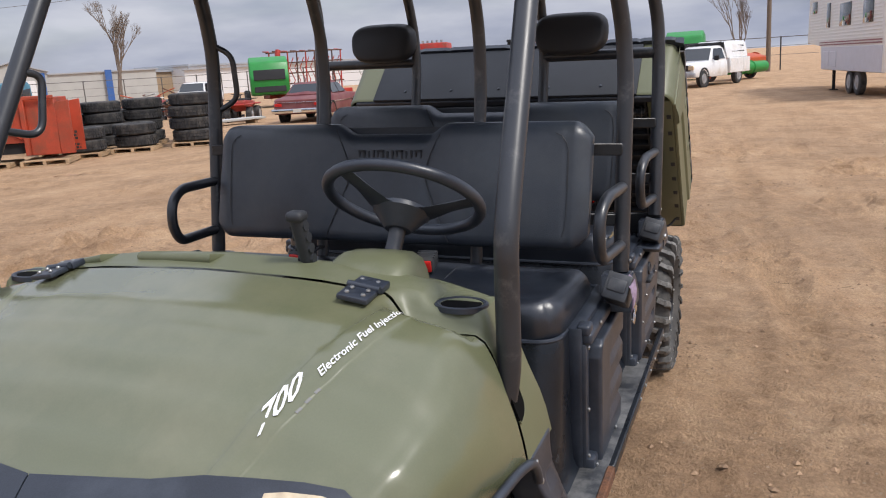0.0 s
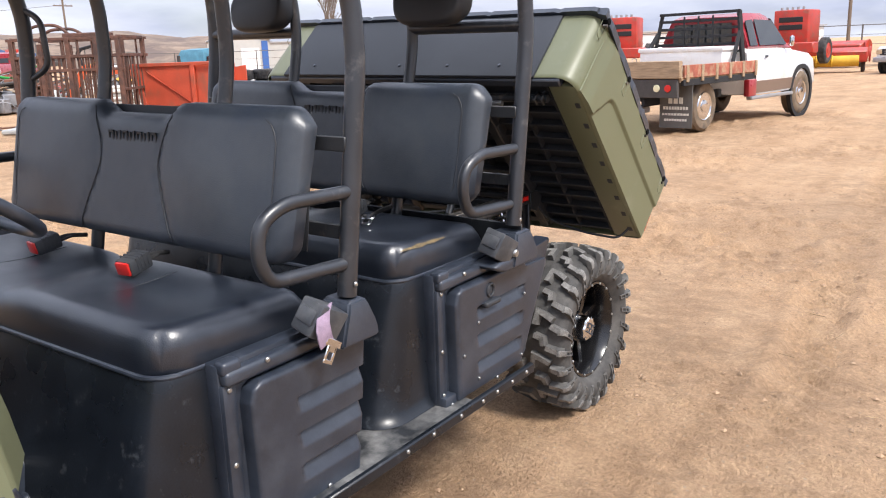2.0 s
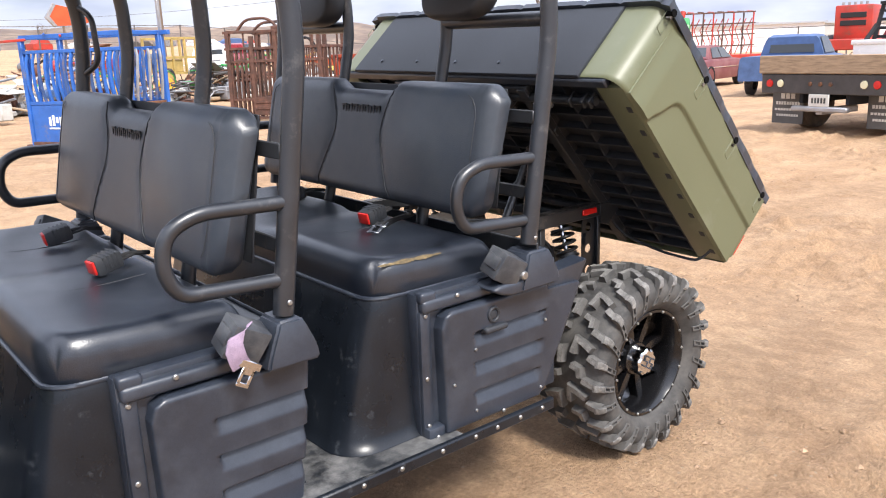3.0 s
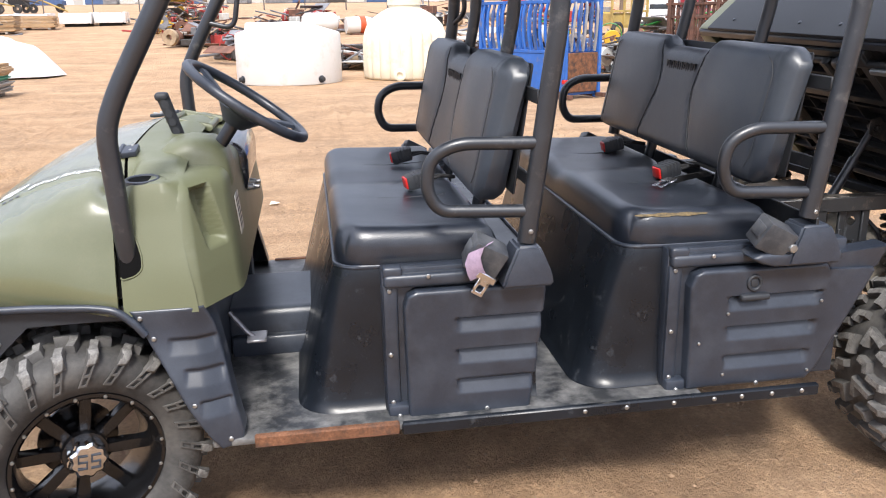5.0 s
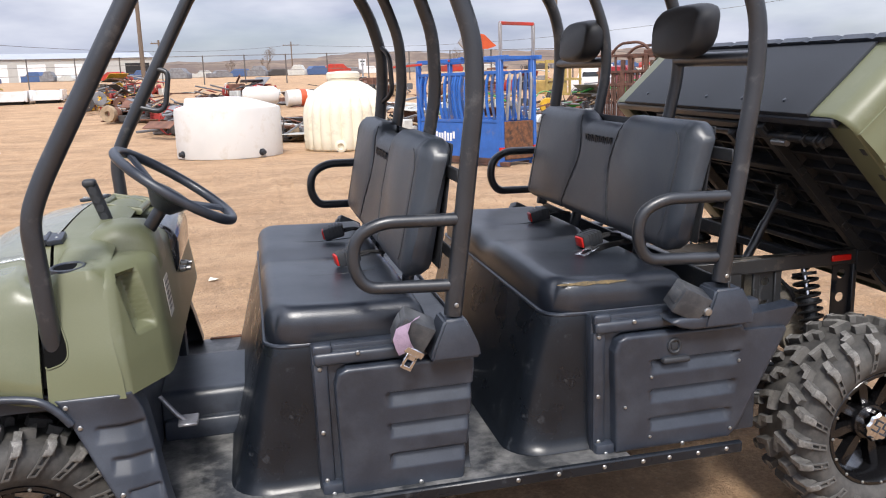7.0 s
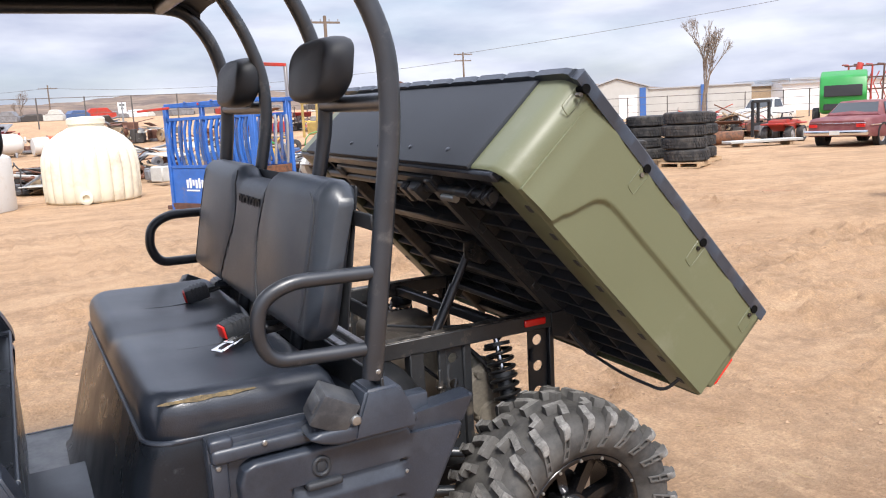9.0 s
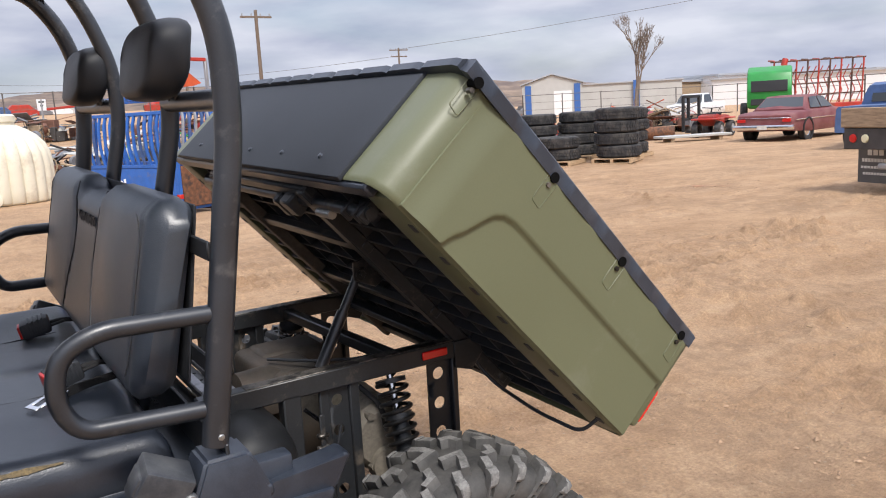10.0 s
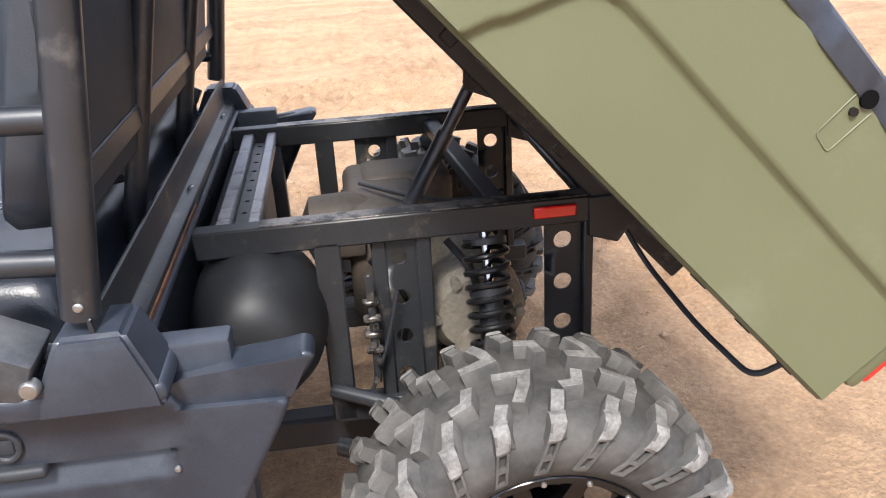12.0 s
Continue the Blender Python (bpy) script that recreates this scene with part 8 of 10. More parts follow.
def body_loft(parent, name, stations, material, label=""):
    """A body from cross-sections: (x, half-width low, half-width high, z low, z high, rounding)."""
    bm = bm_new()
    rows = []
    for x, wl, wh, z0, z1, r in stations:
        ring = [(x, -wl + r * 0.4, z0), (x, -wl, z0 + r * 0.5), (x, -(wl + wh) / 2 - 0.005, (z0 + z1) / 2), (x, -wh, z1 - r), (x, -wh + r, z1), (x, 0, z1 + r * 0.12), (x, wh - r, z1), (x, wh, z1 - r), (x, (wl + wh) / 2 + 0.005, (z0 + z1) / 2), (x, wl, z0 + r * 0.5), (x, wl - r * 0.4, z0)]
        rows.append(ring)
    loft(bm, rows)
    return part(name, bm, material, parent, label, 42)


def flat(parent, name, pts, material, label="", thick=0.012):
    """A thin plate from a loop of points."""
    bm = bm_new()
    p = [Vector(q) for q in pts]
    nrm = (p[1] - p[0]).cross(p[2] - p[0]).normalized() * thick
    loft(bm, [[q for q in p], [q + nrm for q in p]])
    return part(name, bm, material, parent, label)


def flatbed_truck(m):
    t = thing("flatbed_truck", "white and red pickup truck with a wooden flatbed, parked", "truck", m)
    # Cab and hood.
    body_loft(t, "cab_body", [(2.85, 0.86, 0.80, 0.62, 1.02, 0.12), (2.70, 0.95, 0.90, 0.55, 1.14, 0.10), (1.75, 0.98, 0.93, 0.52, 1.24, 0.09), (1.55, 0.98, 0.95, 0.48, 1.30, 0.07), (-0.30, 0.98, 0.95, 0.48, 1.30, 0.07), (-0.34, 0.96, 0.93, 0.50, 1.28, 0.07)], M_CARWHITE, "white cab and hood")
    body_loft(t, "cab_roof", [(1.52, 0.93, 0.86, 1.26, 1.30, 0.03), (0.98, 0.92, 0.72, 1.28, 1.86, 0.08), (0.70, 0.92, 0.72, 1.28, 1.92, 0.08), (0.0, 0.92, 0.72, 1.28, 1.92, 0.08), (-0.28, 0.92, 0.72, 1.28, 1.86, 0.08)], M_CARRED, "dark red upper cab")
    for s in (-1, 1):
        bm = bm_new()
        prism(bm, [(-0.32, 0.50), (2.0, 0.52), (2.0, 0.72), (-0.32, 0.72)], "y", s * 0.975, s * 0.992, 0.004, 1)
        part("lower_side", bm, M_BROWNLOW, t, "tan lower side stripe")
        flat(t, "side_window", [(0.16, s * 0.925, 1.34), (1.30, s * 0.925, 1.34), (0.92, s * 0.775, 1.78), (0.16, s * 0.775, 1.80)], M_GLASS, "dark side window")
        flat(t, "side_window", [(-0.22, s * 0.925, 1.34), (0.08, s * 0.925, 1.34), (0.08, s * 0.775, 1.80), (-0.18, s * 0.775, 1.78)], M_GLASS, "dark rear side window")
        bm = bm_new()
        rbox(bm, (1.20, s * 1.00 - 0.02, 1.30), (1.30, s * 1.15 + 0.04, 1.50), 0.04, 2)
        part("mirror", bm, M_CHROME, t, "side mirror")
        bm = bm_new()
        rbox(bm, (-0.36, s * 0.955 - 0.06, 0.46), (-0.05, s * 0.955 + 0.05, 0.76), 0.02, 2)
        part("corner_panel", bm, M_CARRED, t, "red cab corner")
        bm = bm_new()
        lathe(bm, [(0.50, s * 0.90), (0.52, s * 0.995), (0.44, s * 0.995), (0.42, s * 0.90)], 28, m=Matrix.Translation((2.0, 0, 0.44)), closed=True)
        part("wheel_arch", bm, M_DARK, t, "dark wheel arch")
        bm = bm_new()
        rbox(bm, (0.30, s * 0.99 - 0.008, 1.12), (0.42, s * 0.99 + 0.012, 1.17), 0.01, 1)
        part("door_handle", bm, M_BLACK, t, "black door handle")
        bm = bm_new()
        rbox(bm, (-0.30, s * 0.99 - 0.06, 0.40), (1.50, s * 0.99 + 0.06, 0.46), 0.02, 2)
        part("step_bar", bm, M_GREYST, t, "bare side step")
    flat(t, "windscreen", [(1.50, -0.84, 1.32), (1.50, 0.84, 1.32), (1.02, 0.70, 1.82), (1.02, -0.70, 1.82)], M_GLASS, "windscreen")
    for s in (-1, 1):
        road_wheel(t, 2.0, s * 0.86, 0.41, 0.28, M_DUSTYTYRE, M_CHROME, s, "chrome rim")
        road_wheel(t, -2.06, s * 0.90, 0.41, 0.34, M_DUSTYTYRE, M_CHROME, s, "chrome rim")
    # Flatbed.
    bm = bm_new()
    rbox(bm, (-3.05, -1.17, 0.86), (-0.45, 1.17, 0.92), 0.01, 1)
    deck = part("deck", bm, M_PLANK, t, "weathered plank deck")
    for s in (-1, 1):
        bm = bm_new()
        rbox(bm, (-3.0, s * 1.17 - 0.03, 0.90), (-0.45, s * 1.17 + 0.02, 1.10), 0.008, 1)
        part("side_board", bm, M_BEDWOOD, t, "faded red side board")
        for k in range(6):
            bm = bm_new()
            rbox(bm, (-2.95 + 0.48 * k, s * 1.195 - 0.02, 0.84), (-2.87 + 0.48 * k, s * 1.195 + 0.02, 1.10), 0.006, 1)
            part("stake", bm, M_PLANK, t)
        bm = bm_new()
        rbox(bm, (-3.0, s * 1.15 - 0.04, 0.78), (-0.45, s * 1.15 + 0.02, 0.88), 0.006, 1)
        part("bed_rail", bm, M_DARK, t, "dark steel bed rail")
    bm = bm_new()
    rbox(bm, (-3.12, -1.17, 0.90), (-3.02, 1.17, 1.17), 0.01, 1)
    part("tail_board", bm, M_PLANK, t, "weathered tail board")
    bm = bm_new()
    rbox(bm, (-3.10, -1.12, 0.60), (-3.02, 1.12, 0.89), 0.01, 1)
    tail = part("tail_panel", bm, M_SCRAP[2], t, "dark steel tail panel")
    for y, mat in ((-0.95, M_RED), (-0.74, M_AMBER), (0.74, M_AMBER), (0.95, M_RED), (0.18, M_RUSTY), (0.0, M_RUSTY), (-0.18, M_RUSTY)):
        bm = bm_new()
        lathe(bm, [(0.06 if abs(y) > 0.3 else 0.035, 0.0), (0.055 if abs(y) > 0.3 else 0.03, -0.02), (0.002, -0.025)], 14, "x", m=Matrix.Translation((-3.10, y, 0.75)))
        part("tail_lamp", bm, mat, tail)
    bm = bm_new()
    rbox(bm, (-3.13, -0.18, 0.42), (-3.10, 0.18, 0.60), 0.006, 1)
    plate = part("number_plate", bm, M_LABEL, t, "pale number plate")
    for k in range(5):
        bm = bm_new()
        rbox(bm, (-3.136, -0.13 + 0.055 * k, 0.47), (-3.129, -0.10 + 0.055 * k, 0.55))
        part("print_bar", bm, M_DARKDECAL, plate, "dark plain bar")
    bm = bm_new()
    rbox(bm, (-3.14, -0.50, 0.34), (-3.02, 0.50, 0.42), 0.02, 1)
    rbox(bm, (-3.1, -0.06, 0.30), (-2.2, 0.06, 0.40), 0.01, 1)
    part("tow_bar", bm, M_GREYST, t, "bare steel tow bar")
    bm = bm_new()
    rbox(bm, (-3.0, -0.45, 0.45), (1.6, -0.38, 0.60), 0.01, 1)
    rbox(bm, (-3.0, 0.38, 0.45), (1.6, 0.45, 0.60), 0.01, 1)
    part("frame_rail", bm, M_DARK, t, "dark frame rails")
    for s in (-1, 1):
        bm = bm_new()
        rbox(bm, (-2.72, s * 0.88 - 0.31, 0.10), (-2.70, s * 0.88 + 0.31, 0.82), 0.004, 1)
        flap = part("mud_flap", bm, M_MUDFLAP, t, "grey rubber mud flap with worn print")
        for z, w, h in ((0.54, 0.15, 0.10), (0.42, 0.24, 0.05), (0.32, 0.26, 0.035), (0.23, 0.22, 0.035)):
            n = 3 if h > 0.08 else 9
            for k in range(n):
                c = -w + (k + 0.5) * 2 * w / n
                bm = bm_new()
                rbox(bm, (-2.725, s * 0.88 + c - w / n * 0.75, z - h / 2), (-2.720, s * 0.88 + c + w / n * 0.75, z + h / 2))
                part("print_bar", bm, M_LABEL, flap, "pale plain bar of print")
    # Headache rack and tool box.
    for s in (-1, 1):
        bm = bm_new()
        bar(bm, (-0.55, s * 0.98, 0.92), (-0.45, s * 0.80, 1.95), 0.07, 0.07)
        bar(bm, (-1.00, s * 0.98, 1.0), (-0.52, s * 0.86, 1.60), 0.06, 0.06)
        part("rack_post", bm, M_DARK, t, "black rack post")
    for z in (1.95, 1.82, 1.68, 1.54, 1.40, 1.27):
        bm = bm_new()
        bar(bm, (-0.48, -0.84 - (1.95 - z) * 0.1, z), (-0.48, 0.84 + (1.95 - z) * 0.1, z), 0.06 if z > 1.9 else 0.035, 0.05)
        part("rack_bar", bm, M_DARK, t)
    for y in (-0.3, 0.0, 0.3):
        bm = bm_new()
        bar(bm, (-0.49, y, 1.25), (-0.49, y, 1.90), 0.03, 0.03)
        part("rack_bar", bm, M_DARK, t)
    bm = bm_new()
    rbox(bm, (-1.15, -0.86, 0.94), (-0.60, 0.86, 1.30), 0.02, 2)
    box = part("tool_box", bm, M_CARWHITE, t, "white tool box across the bed")
    bm = bm_new()
    rbox(bm, (-1.18, -0.89, 1.28), (-0.57, 0.89, 1.36), 0.02, 2)
    part("lid", bm, M_CARWHITE, box, "white lid")
    flat(t, "rear_window", [(-0.345, -0.62, 1.38), (-0.345, 0.62, 1.38), (-0.345, 0.60, 1.76), (-0.345, -0.60, 1.76)], M_GLASS, "rear window")


flatbed_truck(at(15.1, 2.85, -10.5) @ Matrix.Diagonal((0.93, 0.93, 0.98, 1)))


def service_pickup(m):
    t = thing("service_pickup", "white pickup truck with a white utility box, parked", "truck", m)
    body_loft(t, "body", [(2.75, 0.88, 0.84, 0.50, 0.98, 0.10), (2.60, 0.96, 0.92, 0.45, 1.08, 0.08), (1.35, 0.97, 0.93, 0.45, 1.14, 0.07), (1.2, 0.97, 0.94, 0.42, 1.16, 0.06), (-0.35, 0.97, 0.94, 0.42, 1.16, 0.06)], M_CARWHITE, "white front body")
    body_loft(t, "cab_roof", [(1.25, 0.92, 0.88, 1.12, 1.16, 0.03), (0.70, 0.90, 0.70, 1.14, 1.74, 0.08), (0.45, 0.90, 0.70, 1.14, 1.80, 0.08), (-0.20, 0.90, 0.70, 1.14, 1.80, 0.08), (-0.35, 0.90, 0.72, 1.14, 1.74, 0.08)], M_CARWHITE, "white cab roof")
    flat(t, "windscreen", [(1.24, -0.82, 1.17), (1.24, 0.82, 1.17), (0.76, 0.68, 1.70), (0.76, -0.68, 1.70)], M_GLASS, "dark windscreen")
    bm = bm_new()
    rbox(bm, (2.70, -0.72, 0.74), (2.79, 0.72, 1.00), 0.02, 1)
    grille = part("grille", bm, M_DARK, t, "dark grille")
    for z in (0.80, 0.87, 0.94):
        bm = bm_new()
        rbox(bm, (2.78, -0.52, z - 0.012), (2.80, 0.52, z + 0.012))
        part("grille_bar", bm, M_GREYST, grille)
    bm = bm_new()
    rbox(bm, (2.72, -0.96, 0.46), (2.88, 0.96, 0.66), 0.04, 2)
    bump = part("bumper", bm, M_GREYST, t, "grey front bumper")
    bm = bm_new()
    rbox(bm, (2.875, -0.16, 0.50), (2.889, 0.16, 0.60))
    part("number_plate", bm, M_LABEL, bump, "pale number plate")
    for s in (-1, 1):
        bm = bm_new()
        rbox(bm, (2.70, s * 0.74 - 0.13, 0.78), (2.80, s * 0.74 + 0.13, 0.98), 0.02, 1)
        part("head_lamp", bm, M_LENS, t, "clear head lamp")
        flat(t, "side_window", [(-0.20, s * 0.905, 1.20), (1.02, s * 0.905, 1.20), (0.64, s * 0.745, 1.68), (-0.16, s * 0.745, 1.68)], M_GLASS, "dark side window")
        bm = bm_new()
        rbox(bm, (0.92, s * 0.97 - 0.02, 1.14), (1.02, s * 1.16 + 0.02, 1.36), 0.03, 2)
        part("mirror", bm, M_DARK, t, "black side mirror")
        bm = bm_new()
        lathe(bm, [(0.46, s * 0.88), (0.47, s * 0.985), (0.40, s * 0.985), (0.39, s * 0.88)], 28, m=Matrix.Translation((1.95, 0, 0.40)), closed=True)
        part("wheel_arch", bm, M_DARK, t, "dark wheel arch")
        bm = bm_new()
        rbox(bm, (-2.60, s * 0.98 - 0.14, 0.52), (-0.45, s * 0.98 + 0.06, 1.22), 0.02, 1)
        box = part("side_box", bm, M_CARWHITE, t, "white utility side box")
        for k in range(3):
            bm = bm_new()
            rbox(bm, (-2.50 + 0.70 * k, s * 1.045 - 0.004, 0.62 if k != 1 else 0.92), (-1.88 + 0.70 * k, s * 1.045 + 0.006, 1.17), 0.004, 1)
            part("box_door", bm, M_CARWHITE, box)
        road_wheel(t, 1.95, s * 0.86, 0.38, 0.25, M_OLDTYRE, M_GREYST, s)
        road_wheel(t, -1.45, s * 0.90, 0.38, 0.25, M_OLDTYRE, M_GREYST, s)
    bm = bm_new()
    rbox(bm, (-2.60, -0.90, 0.55), (-0.45, 0.90, 0.75), 0.01, 1)
    part("bed_floor", bm, M_DARK, t, "dark bed floor")
    body_loft(t, "canopy", [(-0.42, 0.90, 0.78, 1.20, 1.92, 0.10), (-0.9, 0.92, 0.80, 1.20, 2.00, 0.10), (-2.55, 0.92, 0.80, 1.20, 1.98, 0.10)], M_CARWHITE, "white bed canopy")
    for s in (-1, 1):
        flat(t, "canopy_window", [(-2.3, s * 0.885, 1.48), (-1.0, s * 0.885, 1.48), (-1.0, s * 0.825, 1.78), (-2.3, s * 0.825, 1.78)], M_GLASS, "dark canopy window")
    bm = bm_new()
    for y in (-0.6, 0.6):
        tube(bm, [(0.6, y, 1.88), (-0.40, y, 1.96)], 0.02, 8)
    for x in (0.3, -0.1):
        tube(bm, [(x, -0.7, 1.88), (x, 0.7, 1.88)], 0.02, 8)
    rbox(bm, (-0.42, -0.75, 1.30), (-0.38, 0.75, 1.95), 0.01, 1)
    part("roof_rack", bm, M_DARK, t, "dark roof rack")


service_pickup(Matrix.Translation((40.1, 1.6, -0.02)) @ Matrix.Rotation(radians(157), 4, "Z"))


def old_sedan(m):
    t = thing("old_sedan", "faded maroon classic sedan parked on the dirt", "car", m)
    body_loft(t, "body", [(2.50, 0.86, 0.84, 0.36, 0.80, 0.06), (2.42, 0.94, 0.92, 0.32, 0.88, 0.06), (1.0, 0.97, 0.94, 0.28, 0.95, 0.06), (-1.2, 0.97, 0.94, 0.28, 0.95, 0.06), (-2.30, 0.94, 0.90, 0.34, 0.88, 0.06), (-2.42, 0.88, 0.84, 0.38, 0.82, 0.05)], M_CARMAROON, "faded maroon body")
    body_loft(t, "roof", [(0.95, 0.88, 0.84, 0.92, 0.96, 0.02), (0.35, 0.86, 0.66, 0.94, 1.34, 0.06), (0.1, 0.86, 0.66, 0.94, 1.40, 0.06), (-0.85, 0.86, 0.66, 0.94, 1.38, 0.06), (-1.35, 0.86, 0.80, 0.92, 0.98, 0.03)], M_CARMAROON, "faded maroon roof")
    flat(t, "windscreen", [(0.93, -0.76, 0.98), (0.93, 0.76, 0.98), (0.41, 0.62, 1.33), (0.41, -0.62, 1.33)], M_GLASS, "windscreen")
    for s in (-1, 1):
        flat(t, "side_window", [(-0.2, s * 0.865, 0.99), (0.68, s * 0.865, 0.99), (0.32, s * 0.705, 1.31), (-0.2, s * 0.695, 1.34)], M_GLASS, "side window")
        flat(t, "side_window", [(-1.05, s * 0.865, 0.99), (-0.27, s * 0.865, 0.99), (-0.27, s * 0.695, 1.34), (-0.80, s * 0.70, 1.32)], M_GLASS, "rear side window")
        for x in (1.55, -1.40):
            road_wheel(t, x, s * 0.84, 0.33, 0.20, M_OLDTYRE, M_CHROME, s)
            bm = bm_new()
            lathe(bm, [(0.38, s * 0.90), (0.39, s * 0.978), (0.33, s * 0.978), (0.32, s * 0.9)], 24, m=Matrix.Translation((x, 0, 0.34)), closed=True)
            part("wheel_arch", bm, M_DARK, t)
        for dy in (0.10, 0.30):
            bm = bm_new()
            lathe(bm, [(0.095, 0.0), (0.09, 0.03), (0.002, 0.04)], 16, "x", m=Matrix.Translation((2.49, s * (0.80 - dy + 0.02), 0.68)))
            part("head_lamp", bm, M_LENS, t, "round head lamp")
        bm = bm_new()
        rbox(bm, (-2.3, s * 0.965 - 0.012, 0.66), (2.3, s * 0.965 + 0.012, 0.69), 0.004, 1)
        part("side_trim", bm, M_CHROME, t, "bright side trim")
        bm = bm_new()
        rbox(bm, (-2.45, s * 0.72 - 0.13, 0.62), (-2.405, s * 0.72 + 0.13, 0.72), 0.01, 1)
        part("tail_lamp", bm, M_RED, t, "red tail lamp")
    bm = bm_new()
    rbox(bm, (-2.445, -0.86, 0.735), (-2.40, 0.86, 0.755), 0.006, 1)
    part("tail_trim", bm, M_CHROME, t, "bright trim across the tail")
    flat(t, "rear_window", [(-1.27, -0.72, 1.03), (-0.92, -0.60, 1.33), (-0.92, 0.60, 1.33), (-1.27, 0.72, 1.03)], M_GLASS, "rear window")
    bm = bm_new()
    rbox(bm, (-2.575, -0.15, 0.40), (-2.56, 0.15, 0.52))
    part("number_plate", bm, M_LABEL, t, "pale number plate")
    bm = bm_new()
    rbox(bm, (2.48, -0.46, 0.58), (2.53, 0.46, 0.76), 0.01, 1)
    part("grille", bm, M_GREYST, t, "bright grille")
    for x0, x1 in ((2.50, 2.64), (-2.56, -2.40)):
        bm = bm_new()
        rbox(bm, (x0, -0.95, 0.38), (x1, 0.95, 0.54), 0.03, 2)
        b = part("bumper", bm, M_CHROME, t, "chrome bumper")
    bm = bm_new()
    rbox(bm, (2.64, -0.15, 0.40), (2.655, 0.15, 0.52))
    part("number_plate", bm, M_LABEL, t, "pale number plate")


old_sedan(at(26.2, 14.6, 12))


def quad_bike(m, material, label):
    t = thing("quad_bike", label, "quad bike", m)
    for x, s in ((0.6, -1), (0.6, 1), (-0.6, -1), (-0.6, 1)):
        road_wheel(t, x, s * 0.42, 0.29, 0.24, M_OLDTYRE, M_GREYST, s)
    bm = bm_new()
    prism(bm, [(0.85, 0.62), (0.80, 0.80), (0.30, 0.86), (0.10, 0.72), (-0.10, 0.72), (-0.45, 0.80), (-0.90, 0.76), (-0.92, 0.62), (-0.3, 0.40), (0.3, 0.40)], "y", -0.30, 0.30, 0.05, 2)
    part("body", bm, material, t, "red bodywork")
    for x in (0.62, -0.62):
        bm = bm_new()
        rbox(bm, (x - 0.32, -0.52, 0.64), (x + 0.32, 0.52, 0.70), 0.03, 2)
        part("mudguard", bm, material, t)
        bm = bm_new()
        for k in range(5):
            tube(bm, [(x - 0.25 + 0.125 * k, -0.42, 0.86), (x - 0.25 + 0.125 * k, 0.42, 0.86)], 0.014, 6)
        part("rack", bm, M_DARK, t, "black rack")
    bm = bm_new()
    rbox(bm, (-0.45, -0.15, 0.78), (0.12, 0.15, 0.90), 0.05, 2)
    part("saddle", bm, M_DARK, t, "black saddle")
    bm = bm_new()
    tube(bm, [(0.30, 0, 0.80), (0.18, 0, 1.05)], 0.03, 8)
    tube(bm, [(0.10, -0.38, 1.08), (0.20, 0, 1.05), (0.10, 0.38, 1.08)], 0.016, 8)
    part("handlebar", bm, M_DARK, t, "black handlebar")


quad_bike(at(26.6, 18.3, 200), M_FARMRED, "red quad bike parked on the dirt")
t = thing("fork_frame", "black skid loader fork frame among the machinery", "machine", at(28.5, 21.0, 10))
bm = bm_new()
for a, b in (((-0.6, 0, 0.1), (-0.6, 0, 1.5)), ((0.6, 0, 0.1), (0.6, 0, 1.5)), ((-0.6, 0, 1.5), (0.6, 0, 1.5)), ((-0.6, 0, 0.6), (0.6, 0, 0.6)), ((-0.2, 0, 0.6), (-0.2, 0, 1.5)), ((-0.4, 0, 0.1), (-0.4, -1.1, 0.1)), ((0.4, 0, 0.1), (0.4, -1.1, 0.1))):
    bar(bm, a, b, 0.10, 0.10)
part("frame", bm, M_DARK, t, "black steel frame")
bm = bm_new()
lathe(bm, [(0.20, -0.6), (0.24, -0.6), (0.24, 0.6), (0.20, 0.6)], 24, closed=True, m=Matrix.Translation((0, 0, 0.24)))
solid("culvert_pipe", bm, M_RUSTY, "short rusty culvert pipe lying on the dirt", "pipe", at(24.3, 18.9, 40))
t = thing("board_on_ground", "white boards lying on timber on the dirt", "boards", at(24.2, 17.2, -20))
bm = bm_new()
rbox(bm, (-1.3, -0.35, 0.14), (1.3, 0.35, 0.22), 0.01, 1)
part("board", bm, M_SHED, t, "pale board")
for x in (-0.9, 0.9):
    bm = bm_new()
    rbox(bm, (x - 0.06, -0.3, 0), (x + 0.06, 0.3, 0.14))
    part("bearer", bm, M_PLANK, t)


M_SKIRT = surface("lilac_grey_skirt", (0.52, 0.52, 0.58), 0.45, var=0.06, bump=0.02)


